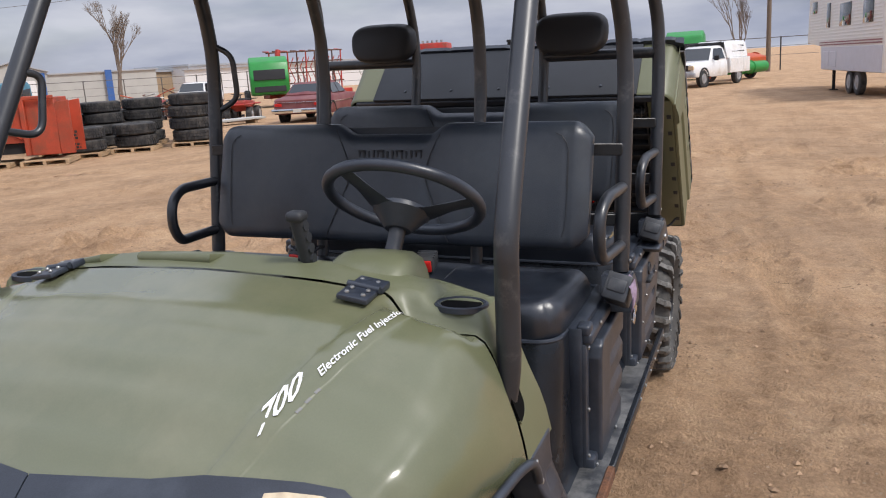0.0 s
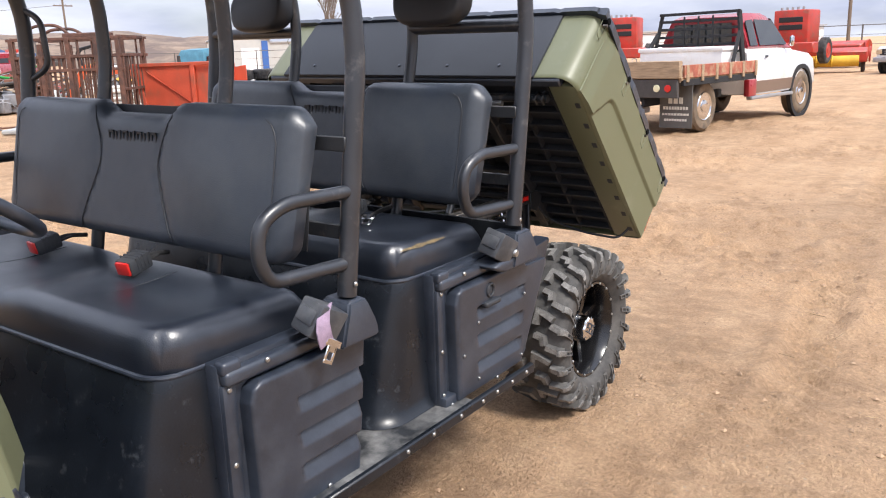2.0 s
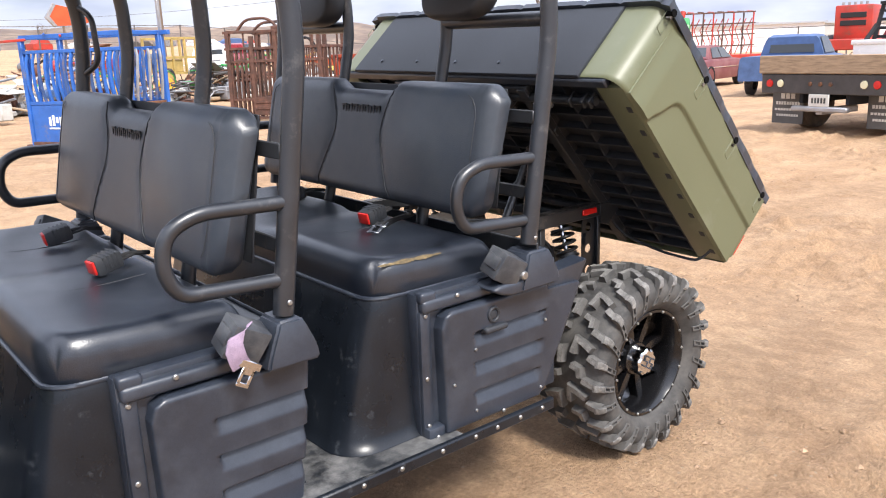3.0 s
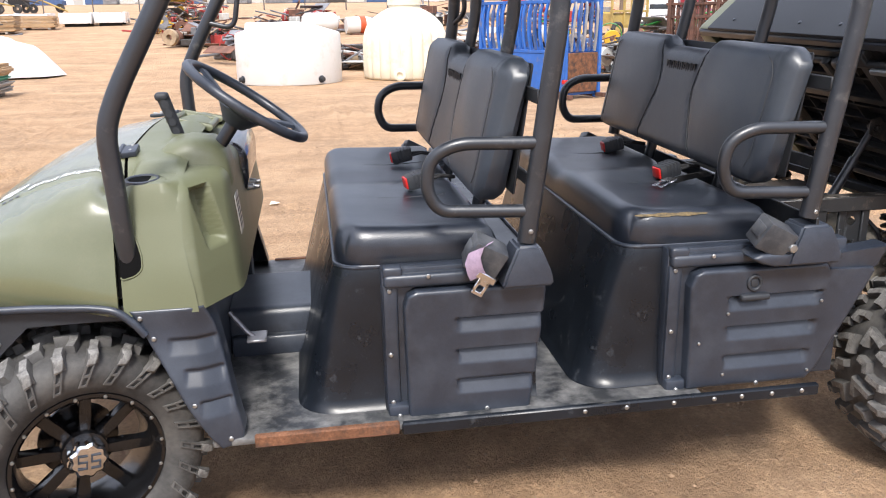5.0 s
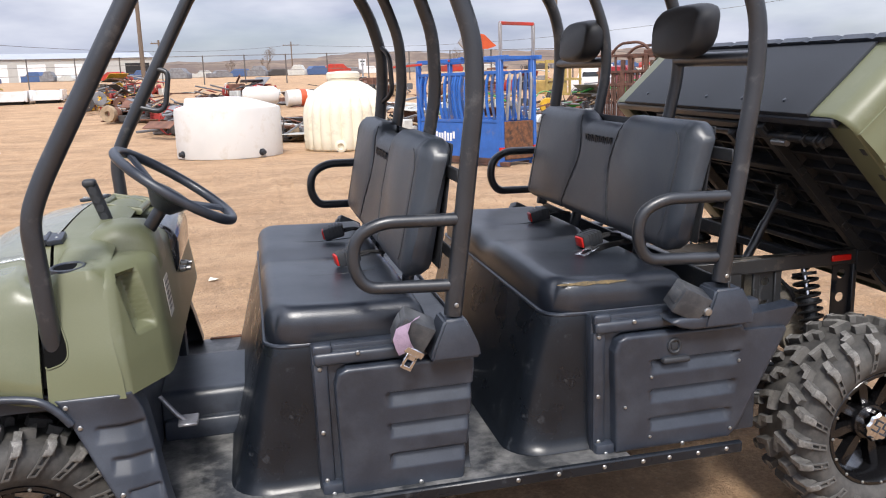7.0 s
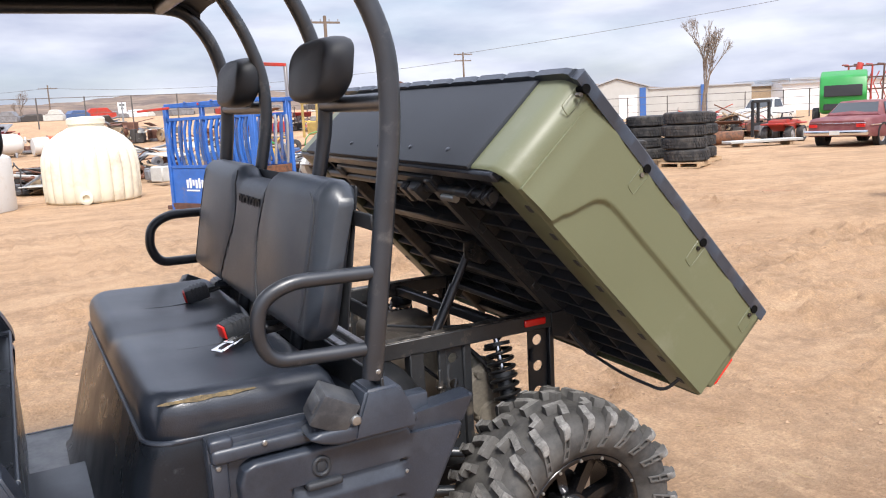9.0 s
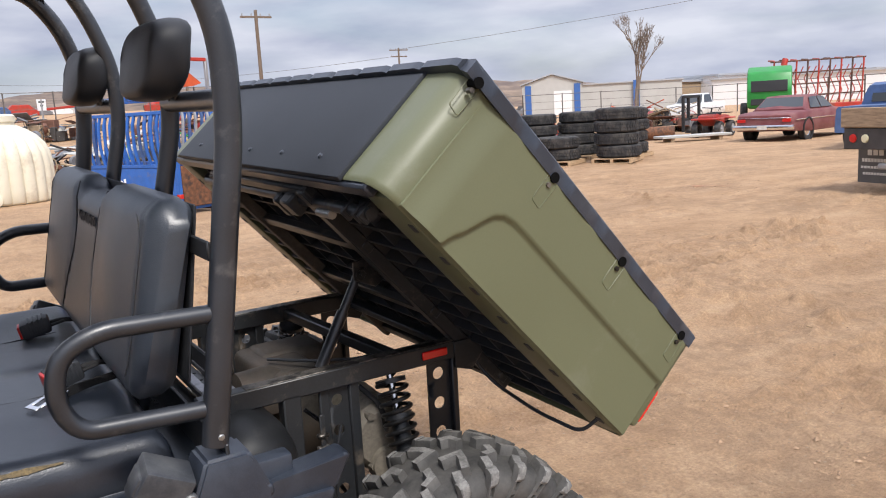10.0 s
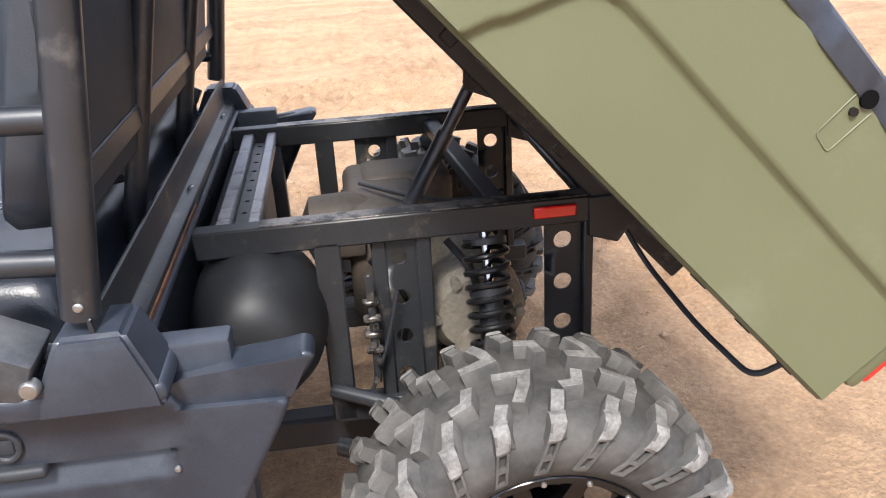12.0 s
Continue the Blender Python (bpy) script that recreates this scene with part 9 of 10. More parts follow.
def travel_trailer(m):
    t = thing("travel_trailer", "white ribbed fifth-wheel travel trailer on a stand leg", "trailer", m)
    bm = bm_new()
    prism(bm, [(0.0, 1.60), (0.15, 3.35), (9.2, 3.45), (9.2, 0.70), (2.3, 0.70), (2.1, 1.55)], "y", -1.22, 1.22, 0.05, 2)
    body = part("body", bm, M_TRAILER, t, "white body")
    for s in (-1, 1):
        for k in range(17):
            z = 1.68 + 0.10 * k
            x0 = 2.35 if z < 1.62 else 0.22
            bm = bm_new()
            rbox(bm, (x0, s * 1.222 - 0.008, z), (9.1, s * 1.222 + 0.008, z + 0.05), 0.006, 1)
            part("siding_rib", bm, M_TRAILER, body)
        bm = bm_new()
        rbox(bm, (2.32, s * 1.226 - 0.012, 0.72), (9.15, s * 1.226 + 0.012, 1.46), 0.006, 1)
        part("skirt", bm, M_SKIRT, body, "lilac grey lower skirt")
        for z in (1.52, 1.60):
            bm = bm_new()
            rbox(bm, (2.0, s * 1.234 - 0.006, z), (9.1, s * 1.234 + 0.006, z + 0.035))
            part("stripe", bm, M_STRIPE, body, "maroon stripe")
        for x0, x1, z0, z1 in ((0.75, 1.45, 2.65, 3.05), (2.9, 3.35, 2.1, 2.9), (4.6, 5.9, 2.1, 2.8), (7.2, 8.2, 2.1, 2.8)):
            bm = bm_new()
            rbox(bm, (x0, s * 1.236 - 0.01, z0), (x1, s * 1.236 + 0.01, z1), 0.03, 2)
            part("window", bm, M_GLASS, body, "dark trailer window")
        for x0, z0 in ((2.6, 0.82), (3.6, 0.82)):
            bm = bm_new()
            rbox(bm, (x0, s * 1.240 - 0.008, z0), (x0 + 0.75, s * 1.240 + 0.008, z0 + 0.5), 0.01, 1)
            part("hatch", bm, M_SKIRT, body, "white storage hatch")
        for x in (5.6, 6.5):
            road_wheel(t, x, s * 1.05, 0.38, 0.22, M_OLDTYRE, M_GREYST, s)
        bm = bm_new()
        bar(bm, (2.75, s * 0.9, 0.0), (2.75, s * 0.9, 0.72), 0.09, 0.09)
        rbox(bm, (2.62, s * 0.9 - 0.12, 0.0), (2.88, s * 0.9 + 0.12, 0.03))
        part("stand_leg", bm, M_DARK, t, "dark stand leg")


travel_trailer(Matrix.Translation((33.4, -3.75, -0.02)) @ Matrix.Rotation(math.atan2(-0.72, -4.3), 4, "Z"))


def baler(m, label="green round hay baler standing among the machinery"):
    t = thing("hay_baler", label, "farm machine", m)
    bm = bm_new()
    prism(bm, [(-1.3, 0.7), (-1.4, 1.6), (-1.1, 2.45), (-0.2, 2.75), (0.9, 2.6), (1.35, 1.9), (1.3, 0.9), (0.6, 0.6)], "y", -1.05, 1.05, 0.12, 2)
    part("housing", bm, M_FARMGREEN, t, "green housing")
    # Dark plates on the closed housing, painting the shade of its openings.
    for z, h in ((1.75, 0.55), (1.05, 0.45)):
        bm = bm_new()
        prism(bm, [(-1.45, z - h / 2), (-1.30, z + h / 2), (-1.20, z + h / 2), (-1.25, z - h / 2)], "y", -0.85, 0.85, 0.02, 1)
        part("opening", bm, M_DARK, t, "dark plate painting the shade of an opening")
    for s in (-1, 1):
        road_wheel(t, 0.2, s * 1.25, 0.48, 0.35, M_OLDTYRE, M_YELLOW, s, "yellow rim")
    bm = bm_new()
    bar(bm, (1.2, 0, 0.7), (3.0, 0, 0.5), 0.12, 0.12)
    part("drawbar", bm, M_FARMGREEN, t)


baler(Matrix.Translation((38.9, 24.9, 0)) @ Matrix.Rotation(radians(35), 4, "Z"))
baler(Matrix.Translation((49.5, 3.3, 0)) @ Matrix.Rotation(radians(0), 4, "Z"))


def header_machine(m, body_mat, reel_mat, label):
    t = thing("hay_header", label, "farm machine", m)
    bm = bm_new()
    prism(bm, [(-0.5, 0.55), (-0.55, 1.15), (0.3, 1.35), (0.7, 1.1), (0.7, 0.5)], "y", -2.1, 2.1, 0.06, 1)
    part("housing", bm, body_mat, t, "orange red housing")
    bm = bm_new()
    lathe(bm, [(0.30, -1.7), (0.30, -0.4), (0.36, -0.35), (0.30, -0.3), (0.30, 0.4), (0.36, 0.45), (0.30, 0.5), (0.30, 1.7)], 16, m=Matrix.Translation((-0.62, 0, 0.62)))
    part("reel", bm, reel_mat, t, "yellow reel")
    for s in (-1, 1):
        road_wheel(t, 0.3, s * 1.9, 0.36, 0.22, M_OLDTYRE, body_mat, s)
        bm = bm_new()
        lathe(bm, [(0.05, -0.05), (0.42, -0.05), (0.42, 0.05), (0.05, 0.05)], 20, m=Matrix.Translation((0.2, s * 2.2, 0.95)))
        part("drive_disc", bm, body_mat, t)


header_machine(at(40.5, 5.9, 8) @ Matrix.Diagonal((0.8, 0.8, 0.8, 1)), M_FARMRED, M_YELLOW, "orange red hay header with yellow reel on the dirt")
header_machine(at(45.5, 0.4, 60), M_ORANGE, M_FARMGREEN, "orange and green forage header on the dirt")
header_machine(at(47.0, 7.4, -10), M_FARMRED, M_RUSTY, "red farm header parked by the fence")


def red_swather(m):
    t = thing("windrower", "red self-propelled windrower parked behind the truck", "farm machine", m)
    bm = bm_new()
    rbox(bm, (-0.9, -0.8, 0.9), (0.9, 0.8, 2.55), 0.08, 2)
    cabin = part("engine_housing", bm, M_FARMRED, t, "red engine housing")
    for z in (1.75, 2.1):
        bm = bm_new()
        rbox(bm, (-0.93, -0.55, z - 0.12), (-0.89, 0.55, z + 0.12), 0.02, 1)
        part("vent", bm, M_DARK, cabin, "dark vent")
    for k in range(5):
        bm = bm_new()
        tube(bm, [(-0.7, -0.5 + 0.25 * k, 2.55), (-0.7, -0.5 + 0.25 * k, 2.68)], 0.06, 8)
        part("lamp", bm, M_GREYST, cabin)
    for s in (-1, 1):
        road_wheel(t, 0.5, s * 1.2, 0.62, 0.40, M_OLDTYRE, M_FARMRED, s, "red rim")
    bm = bm_new()
    rbox(bm, (-1.6, -1.3, 0.55), (-0.8, 1.3, 1.05), 0.05, 1)
    part("platform", bm, M_FARMRED, t)


for place in (at(36.4, 13.8, 12), at(38.7, 6.8, -5)):
    red_swather(Matrix.Translation((0, 0, 0.45)) @ place @ Matrix.Diagonal((0.9, 0.9, 0.9, 1)))


def small_pickup(m, paint, label):
    t = thing("parked_pickup", label, "truck", m)
    body_loft(t, "body", [(2.5, 0.84, 0.80, 0.45, 0.92, 0.08), (2.35, 0.92, 0.88, 0.42, 1.0, 0.08), (1.1, 0.93, 0.90, 0.42, 1.06, 0.06), (-2.4, 0.93, 0.90, 0.42, 1.06, 0.06)], paint, "painted body")
    body_loft(t, "cab", [(1.1, 0.86, 0.82, 1.03, 1.07, 0.02), (0.55, 0.84, 0.66, 1.04, 1.60, 0.07), (-0.35, 0.84, 0.66, 1.04, 1.62, 0.07), (-0.55, 0.84, 0.70, 1.04, 1.55, 0.07)], paint, "painted cab")
    flat(t, "windscreen", [(1.09, -0.76, 1.09), (1.09, 0.76, 1.09), (0.62, 0.64, 1.55), (0.62, -0.64, 1.55)], M_GLASS, "windscreen")
    flat(t, "rear_window", [(-0.565, -0.6, 1.12), (-0.565, 0.6, 1.12), (-0.54, 0.56, 1.50), (-0.54, -0.56, 1.50)], M_GLASS, "rear window")
    for s in (-1, 1):
        flat(t, "side_window", [(-0.4, s * 0.85, 1.10), (0.9, s * 0.85, 1.10), (0.5, s * 0.70, 1.54), (-0.4, s * 0.70, 1.55)], M_GLASS, "side window")
        for x in (1.65, -1.45):
            road_wheel(t, x, s * 0.82, 0.36, 0.22, M_OLDTYRE, M_GREYST, s)


small_pickup(at(23.6, 9.7, 15), M_SCRAP[4], "faded blue pickup truck parked in the yard")
small_pickup(at(17.9, 36.5, 60), M_CARWHITE, "white pickup truck parked far off in the yard")
small_pickup(at(20.6, 39.5, 40), M_CARRED, "dark red pickup truck parked far off in the yard")
small_pickup(at(41.0, 31.5, 200), M_CARWHITE, "white pickup truck parked by the fence")


# ---- The far side of the yard: boxes, scrap, augers, sheds, fence, poles, trees, hills. ----
def pickup_box(m):
    t = thing("pickup_box", "white pickup truck bed taken off and set on the dirt", "truck bed", m)
    bm = bm_new()
    for y0, y1 in ((-0.98, -0.82), (0.82, 0.98)):
        prism(bm, [(-1.25, 0.28), (-1.25, 1.0), (1.25, 1.0), (1.25, 0.28), (0.75, 0.28), (0.55, 0.62), (-0.05, 0.62), (-0.25, 0.28)], "y", y0, y1, 0.03, 1)
    rbox(bm, (-1.25, -0.95, 0.36), (1.25, 0.95, 0.42))
    rbox(bm, (1.2, -0.95, 0.36), (1.25, 0.95, 0.98), 0.01, 1)
    part("bed", bm, M_CARWHITE, t, "white bed")
    bm = bm_new()
    rbox(bm, (-1.30, -0.80, 0.30), (-1.24, 0.80, 0.95), 0.02, 1)
    part("tailgate", bm, M_CARWHITE, t, "white tailgate")
    bm = bm_new()
    rbox(bm, (-1.1, -0.7, 0.0), (-0.9, 0.7, 0.34))
    part("block", bm, M_DARK, t, "dark timber block")
    bm = bm_new()
    rbox(bm, (0.9, -0.7, 0.0), (1.1, 0.7, 0.34))
    part("block", bm, M_DARK, t, "dark timber block")


for x, y in ((-15.2, 44.6), (-13.5, 45.2), (-11.45, 45.7), (-9.8, 46.1), (-19.0, 43.2)):
    pickup_box(at(x, y, 95, -0.12) @ Matrix.Diagonal((0.9, 0.82, 0.8, 1)))


def scrap_pile(m, spread, count, seed, high, label, mats=None):
    """Loose bars, sheets, boxes, drums and hoops heaped together, each a part."""
    t = thing("scrap_pile", label, "scrap pile", m)
    rng = random.Random(seed)
    for k in range(int(count * 1.7)):
        x, y = rng.gauss(0, spread[0] * 0.5), rng.gauss(0, spread[1] * 0.5)
        mat = rng.choice(mats or M_SCRAP)
        if rng.random() < 0.35:
            mat = rng.choice((M_SCRAP[2], M_SCRAP[1], M_SCRAP[0]))
        kind = rng.random()
        mm = Matrix.Translation((x, y, 0)) @ Matrix.Rotation(rng.uniform(0, math.tau), 4, "Z")
        bm = bm_new()
        z = rng.uniform(0.05, high) * max(0.2, 1 - (abs(x) / spread[0]) ** 2)
        if kind < 0.42:
            a = rng.uniform(0.4, 1.7)
            lift = rng.uniform(-0.3, 0.4)
            tube(bm, [mm @ Vector((-a / 2, 0, max(0.05, z))), mm @ Vector((a / 2, 0, max(0.05, z + lift)))], rng.uniform(0.018, 0.05), 6)
            name = "bar"
        elif kind < 0.66:
            w, d = rng.uniform(0.12, 0.42), rng.uniform(0.10, 0.30)
            rbox(bm, (-w, -d, 0), (w, d, max(0.12, z * rng.uniform(0.5, 0.9))), 0.03, 1, mm)
            name = "box"
        elif kind < 0.80:
            w, d = rng.uniform(0.25, 0.7), rng.uniform(0.2, 0.45)
            rbox(bm, (-w, -d, 0), (w, d, 0.025), 0.006, 1, mm @ Matrix.Translation((0, 0, z)) @ Matrix.Rotation(rng.uniform(-0.6, 0.6), 4, "X"))
            name = "sheet"
        elif kind < 0.92:
            r = rng.uniform(0.16, 0.34)
            lathe(bm, [(r * 0.35, -r * 0.32), (r * 0.92, -r * 0.34), (r, 0.0), (r * 0.92, r * 0.34), (r * 0.35, r * 0.32)], 14, closed=True, m=mm @ Matrix.Translation((0, 0, max(r, z * 0.6))))
            name = "wheel"
        else:
            r = rng.uniform(0.2, 0.45)
            tube(bm, [mm @ Vector((r * math.cos(q * math.tau / 12), 0.05 * math.sin(q * 2.0), max(r, z * 0.7) + r * math.sin(q * math.tau / 12))) for q in range(12)], 0.022, 5, closed=True)
            name = "hoop"
        part(name, bm, mat, t)


R, G, D, RD, BL, PA, TA = M_SCRAP
scrap_pile(at(-3.0, 31.5), (1.7, 1.8), 46, 1, 0.9, "heap of red and rusty machine parts on the dirt", [R, R, D, RD, RD, G, TA])
scrap_pile(at(-1.3, 26.2), (1.1, 1.4), 34, 2, 1.0, "heap of dark engine parts and scrap", [D, D, R, G, RD])
scrap_pile(at(-5.3, 38.5), (1.8, 2.5), 50, 3, 1.0, "heap of red machinery scrap", [RD, R, D, G, PA, M_YELLOW])
scrap_pile(at(-6.0, 50.0), (3.0, 3.0), 54, 4, 1.2, "far heap of mixed machinery scrap", [RD, R, D, G, M_YELLOW, PA])
scrap_pile(at(-12.4, 28.4), (2.2, 2.0), 64, 5, 1.0, "heap of grey steel panels and scrap", [G, G, D, PA, BL, R])
scrap_pile(at(-16.2, 30.6), (2.6, 2.4), 60, 6, 1.0, "heap of grey steel panels and pipe", [G, G, D, PA, TA])
scrap_pile(at(-15.2, 36.4), (2.6, 2.0), 50, 7, 1.1, "heap of grey and blue steel scrap", [G, D, PA, BL, R])
scrap_pile(at(-20.5, 40.0), (3.0, 3.0), 56, 8, 1.2, "far heap of steel scrap", [G, D, PA, BL, R])
scrap_pile(at(1.9, 22.6), (0.7, 1.0), 24, 9, 0.7, "small heap of galvanised pipe and scrap", [G, PA, R, TA])
scrap_pile(at(5.6, 24.5), (1.6, 2.0), 40, 10, 0.9, "heap of galvanised troughs and scrap", [G, PA, G, R, TA])
scrap_pile(at(9.5, 28.5), (2.4, 2.0), 54, 11, 1.1, "heap of coloured farm parts", [PA, G, R, M_FARMGREEN, BL, M_YELLOW])
scrap_pile(at(13.5, 25.5), (2.4, 1.6), 48, 12, 1.0, "heap of grey and rusty farm parts", [G, D, R, PA, TA])
scrap_pile(at(16.0, 30.5), (3.0, 2.0), 56, 13, 1.3, "heap of dark machinery with tyres", [D, D, R, G, M_FARMGREEN])
scrap_pile(at(22.0, 33.0), (3.5, 2.0), 60, 14, 1.4, "row of mixed farm machinery scrap", [D, R, RD, G, M_YELLOW, PA])
scrap_pile(at(9.0, 19.8), (1.0, 1.2), 30, 15, 0.8, "heap of grey pipe beside the pens", [G, PA, R])
scrap_pile(at(19.5, 23.0), (2.4, 1.4), 44, 16, 0.9, "heap of red and grey implements", [RD, M_ORANGE, D, G, PA])
scrap_pile(at(24.5, 25.5), (2.4, 1.4), 44, 17, 1.0, "heap of orange and grey implements", [M_ORANGE, M_ORANGE, RD, D, G, PA])
scrap_pile(at(33.5, 29.0), (3.4, 1.6), 50, 18, 1.2, "row of implements along the fence", [RD, D, G, M_ORANGE, PA])
scrap_pile(at(42.0, 14.5), (3.0, 2.2), 50, 19, 1.0, "row of red implements along the fence", [RD, M_ORANGE, D, M_YELLOW, G])
scrap_pile(at(30.5, 24.0), (1.8, 1.4), 36, 20, 1.2, "heap of brown crates and machine parts", [TA, R, D, TA])
scrap_pile(at(0.6, 38.5), (3.0, 2.0), 54, 21, 1.2, "far row of mixed scrap", [D, G, R, PA, RD])
scrap_pile(at(6.5, 41.0), (3.4, 2.0), 54, 22, 1.3, "far row of mixed scrap and crates", [D, G, R, PA, BL, TA])
scrap_pile(at(15.0, 43.5), (4.0, 2.0), 54, 23, 1.4, "far row of mixed machinery", [D, G, RD, PA, M_YELLOW])
scrap_pile(at(-26.0, 46.0), (4.0, 2.5), 54, 24, 1.4, "far row of dark scrap", [D, G, R, PA])

# Propane tank and orange hopper.
t = thing("propane_tank", "white propane tank on legs among the scrap", "tank", at(1.3, 36.4, 5, -0.62) @ Matrix.Diagonal((0.72, 0.72, 0.8, 1)))
bm = bm_new()
lathe(bm, [(0.02, -1.2), (0.35, -1.12), (0.52, -0.9), (0.55, -0.7), (0.55, 0.7), (0.52, 0.9), (0.35, 1.12), (0.02, 1.2)], 28, "x", m=Matrix.Translation((0, 0, 1.45)))
part("shell", bm, M_POLY, t, "white steel shell")
for x in (-0.7, 0.7):
    bm = bm_new()
    rbox(bm, (x - 0.06, -0.4, 0.0), (x + 0.06, 0.4, 1.0), 0.01, 1)
    part("leg", bm, M_GREYST, t)
t = thing("mixer_drum", "white and orange striped drum among the scrap", "drum", at(3.1, 36.2, 12, -0.55) @ Matrix.Diagonal((0.75, 0.75, 0.8, 1)))
bm = bm_new()
lathe(bm, [(0.02, -0.9), (0.45, -0.88), (0.48, -0.4), (0.48, 0.4), (0.40, 0.8), (0.02, 0.85)], 24, "x", m=Matrix.Translation((0, 0, 1.2)))
part("drum", bm, M_POLY, t, "white drum")
bm = bm_new()
lathe(bm, [(0.485, -0.05), (0.50, -0.04), (0.50, 0.30), (0.485, 0.31)], 24, "x", m=Matrix.Translation((0, 0, 1.2)))
part("band", bm, M_ORANGE, t, "orange band")
bm = bm_new()
rbox(bm, (-0.6, -0.4, 0), (0.6, 0.4, 0.75), 0.02, 1)
part("stand", bm, M_SCRAP[0], t)


M_OLDYELLOW = surface("faded_yellow_paint", (0.44, 0.31, 0.10), 0.6, var=0.25, scale=2, bump=0.03)


def auger(a, b, r, material, label):
    t = thing("grain_auger", label, "auger")
    bm = bm_new()
    tube(bm, [a, b], r, 10)
    part("barrel", bm, material, t)
    mid = Vector(a) * 0.45 + Vector(b) * 0.55
    for dx in (-1.2, 1.2):
        bm = bm_new()
        bar(bm, mid, (mid.x + dx, mid.y + 0.6, float(rise(mid.x, mid.y)) + 0.3), 0.06, 0.06)
        part("prop_leg", bm, material, t)
        bm = bm_new()
        lathe(bm, [(0.1, -0.08), (0.32, -0.09), (0.34, 0.0), (0.32, 0.09), (0.1, 0.08)], 18, closed=True, m=Matrix.Translation((mid.x + dx, mid.y + 0.6, float(rise(mid.x, mid.y)) + 0.34)))
        part("wheel", bm, M_OLDTYRE, t)


auger((-25.2, 62.1, 3.8), (-20.3, 63.8, 2.6), 0.055, M_OLDYELLOW, "long yellow grain auger leaning over the yard")
auger((-24.7, 62.4, 4.3), (-18.6, 64.0, 2.8), 0.06, M_SCRAP[2], "long dark grain auger leaning over the yard")
auger((-20.8, 63.7, 4.1), (-16.9, 64.8, 2.2), 0.065, M_OLDYELLOW, "yellow grain auger leaning over the yard")
auger((-21.9, 63.4, 4.7), (-19.2, 64.2, 2.9), 0.055, M_SCRAP[2], "dark grain auger in the yard")

# Yellow machine frame behind the chute, sign boards.
t = thing("yellow_machine", "yellow farm machine frame with cab panels", "farm machine", at(14.3, 32.6, 20) @ Matrix.Diagonal((0.62, 0.62, 0.72, 1)))
for a, b in (((-1.6, -0.8, 0.6), (-1.6, -0.8, 2.7)), ((1.6, -0.8, 0.6), (1.6, -0.8, 2.7)), ((-1.6, 0.8, 0.6), (-1.6, 0.8, 2.7)), ((1.6, 0.8, 0.6), (1.6, 0.8, 2.7)), ((-1.7, -0.8, 2.7), (1.7, -0.8, 2.7)), ((-1.7, 0.8, 2.7), (1.7, 0.8, 2.7)), ((-1.7, -0.8, 1.6), (1.7, -0.8, 1.6)), ((-1.7, -0.8, 0.7), (1.7, -0.8, 0.7)), ((-0.5, -0.8, 0.7), (-0.5, -0.8, 2.7)), ((0.6, -0.8, 0.7), (0.6, -0.8, 2.7))):
    bm = bm_new()
    bar(bm, a, b, 0.14, 0.14)
    part("beam", bm, M_OLDYELLOW, t)
bm = bm_new()
rbox(bm, (-1.4, -0.75, 0.75), (0.4, 0.7, 1.5), 0.05, 1)
part("panel", bm, M_OLDYELLOW, t)
for x in (-1.2, 1.2):
    road_wheel(t, x, -0.95, 0.5, 0.35, M_OLDTYRE, M_OLDYELLOW, -1, "yellow rim")


def sign_board(m, w, h, top, material, label):
    t = thing("sign_board", label, "sign", m)
    bm = bm_new()
    tube(bm, [(0, 0, 0), (0, 0, top)], 0.05, 10)
    part("post", bm, M_GREYST, t)
    bm = bm_new()
    rbox(bm, (-w / 2, -0.03, top - h), (w / 2, 0.0, top), 0.01, 1)
    b = part("board", bm, material, t)
    bm = bm_new()
    rbox(bm, (-w * 0.32, -0.036, top - h * 0.30), (w * 0.32, -0.031, top - h * 0.16))
    lathe(bm, [(0.002, -0.036), (w * 0.16, -0.036), (w * 0.16, -0.031)], 16, m=Matrix.Translation((0, 0, top - h * 0.55)))
    part("print_bars", bm, M_DARKDECAL, b, "dark plain marks")


sign_board(at(7.2, 44.6, 8), 0.44, 0.58, 1.95, M_DOORWHITE, "white notice board on a post")
t = thing("arrow_sign", "weathered red and grey arrow sign on posts", "sign", Matrix.Translation((24.0, 80.2, -1.0)) @ Matrix.Rotation(radians(10), 4, "Z") @ Matrix.Diagonal((1.9, 1.9, 1.9, 1)))
bm = bm_new()
prism(bm, [(-1.0, 3.6), (-0.55, 4.15), (0.4, 3.95), (1.1, 3.35), (0.6, 3.2), (-0.65, 3.15)], "y", -0.06, 0.06, 0.01, 1)
part("board", bm, M_ORANGE, t, "red board")
bm = bm_new()
prism(bm, [(-1.15, 3.55), (-0.7, 4.22), (-0.55, 4.15), (-0.95, 3.6), (-0.6, 3.15), (-0.75, 3.1)], "y", -0.07, 0.07, 0.01, 1)
part("edge", bm, M_GREYST, t)
for x in (-0.3, 0.3):
    bm = bm_new()
    tube(bm, [(x, 0, 0), (x, 0, 3.4)], 0.06, 8)
    part("post", bm, M_POLEWOOD, t)

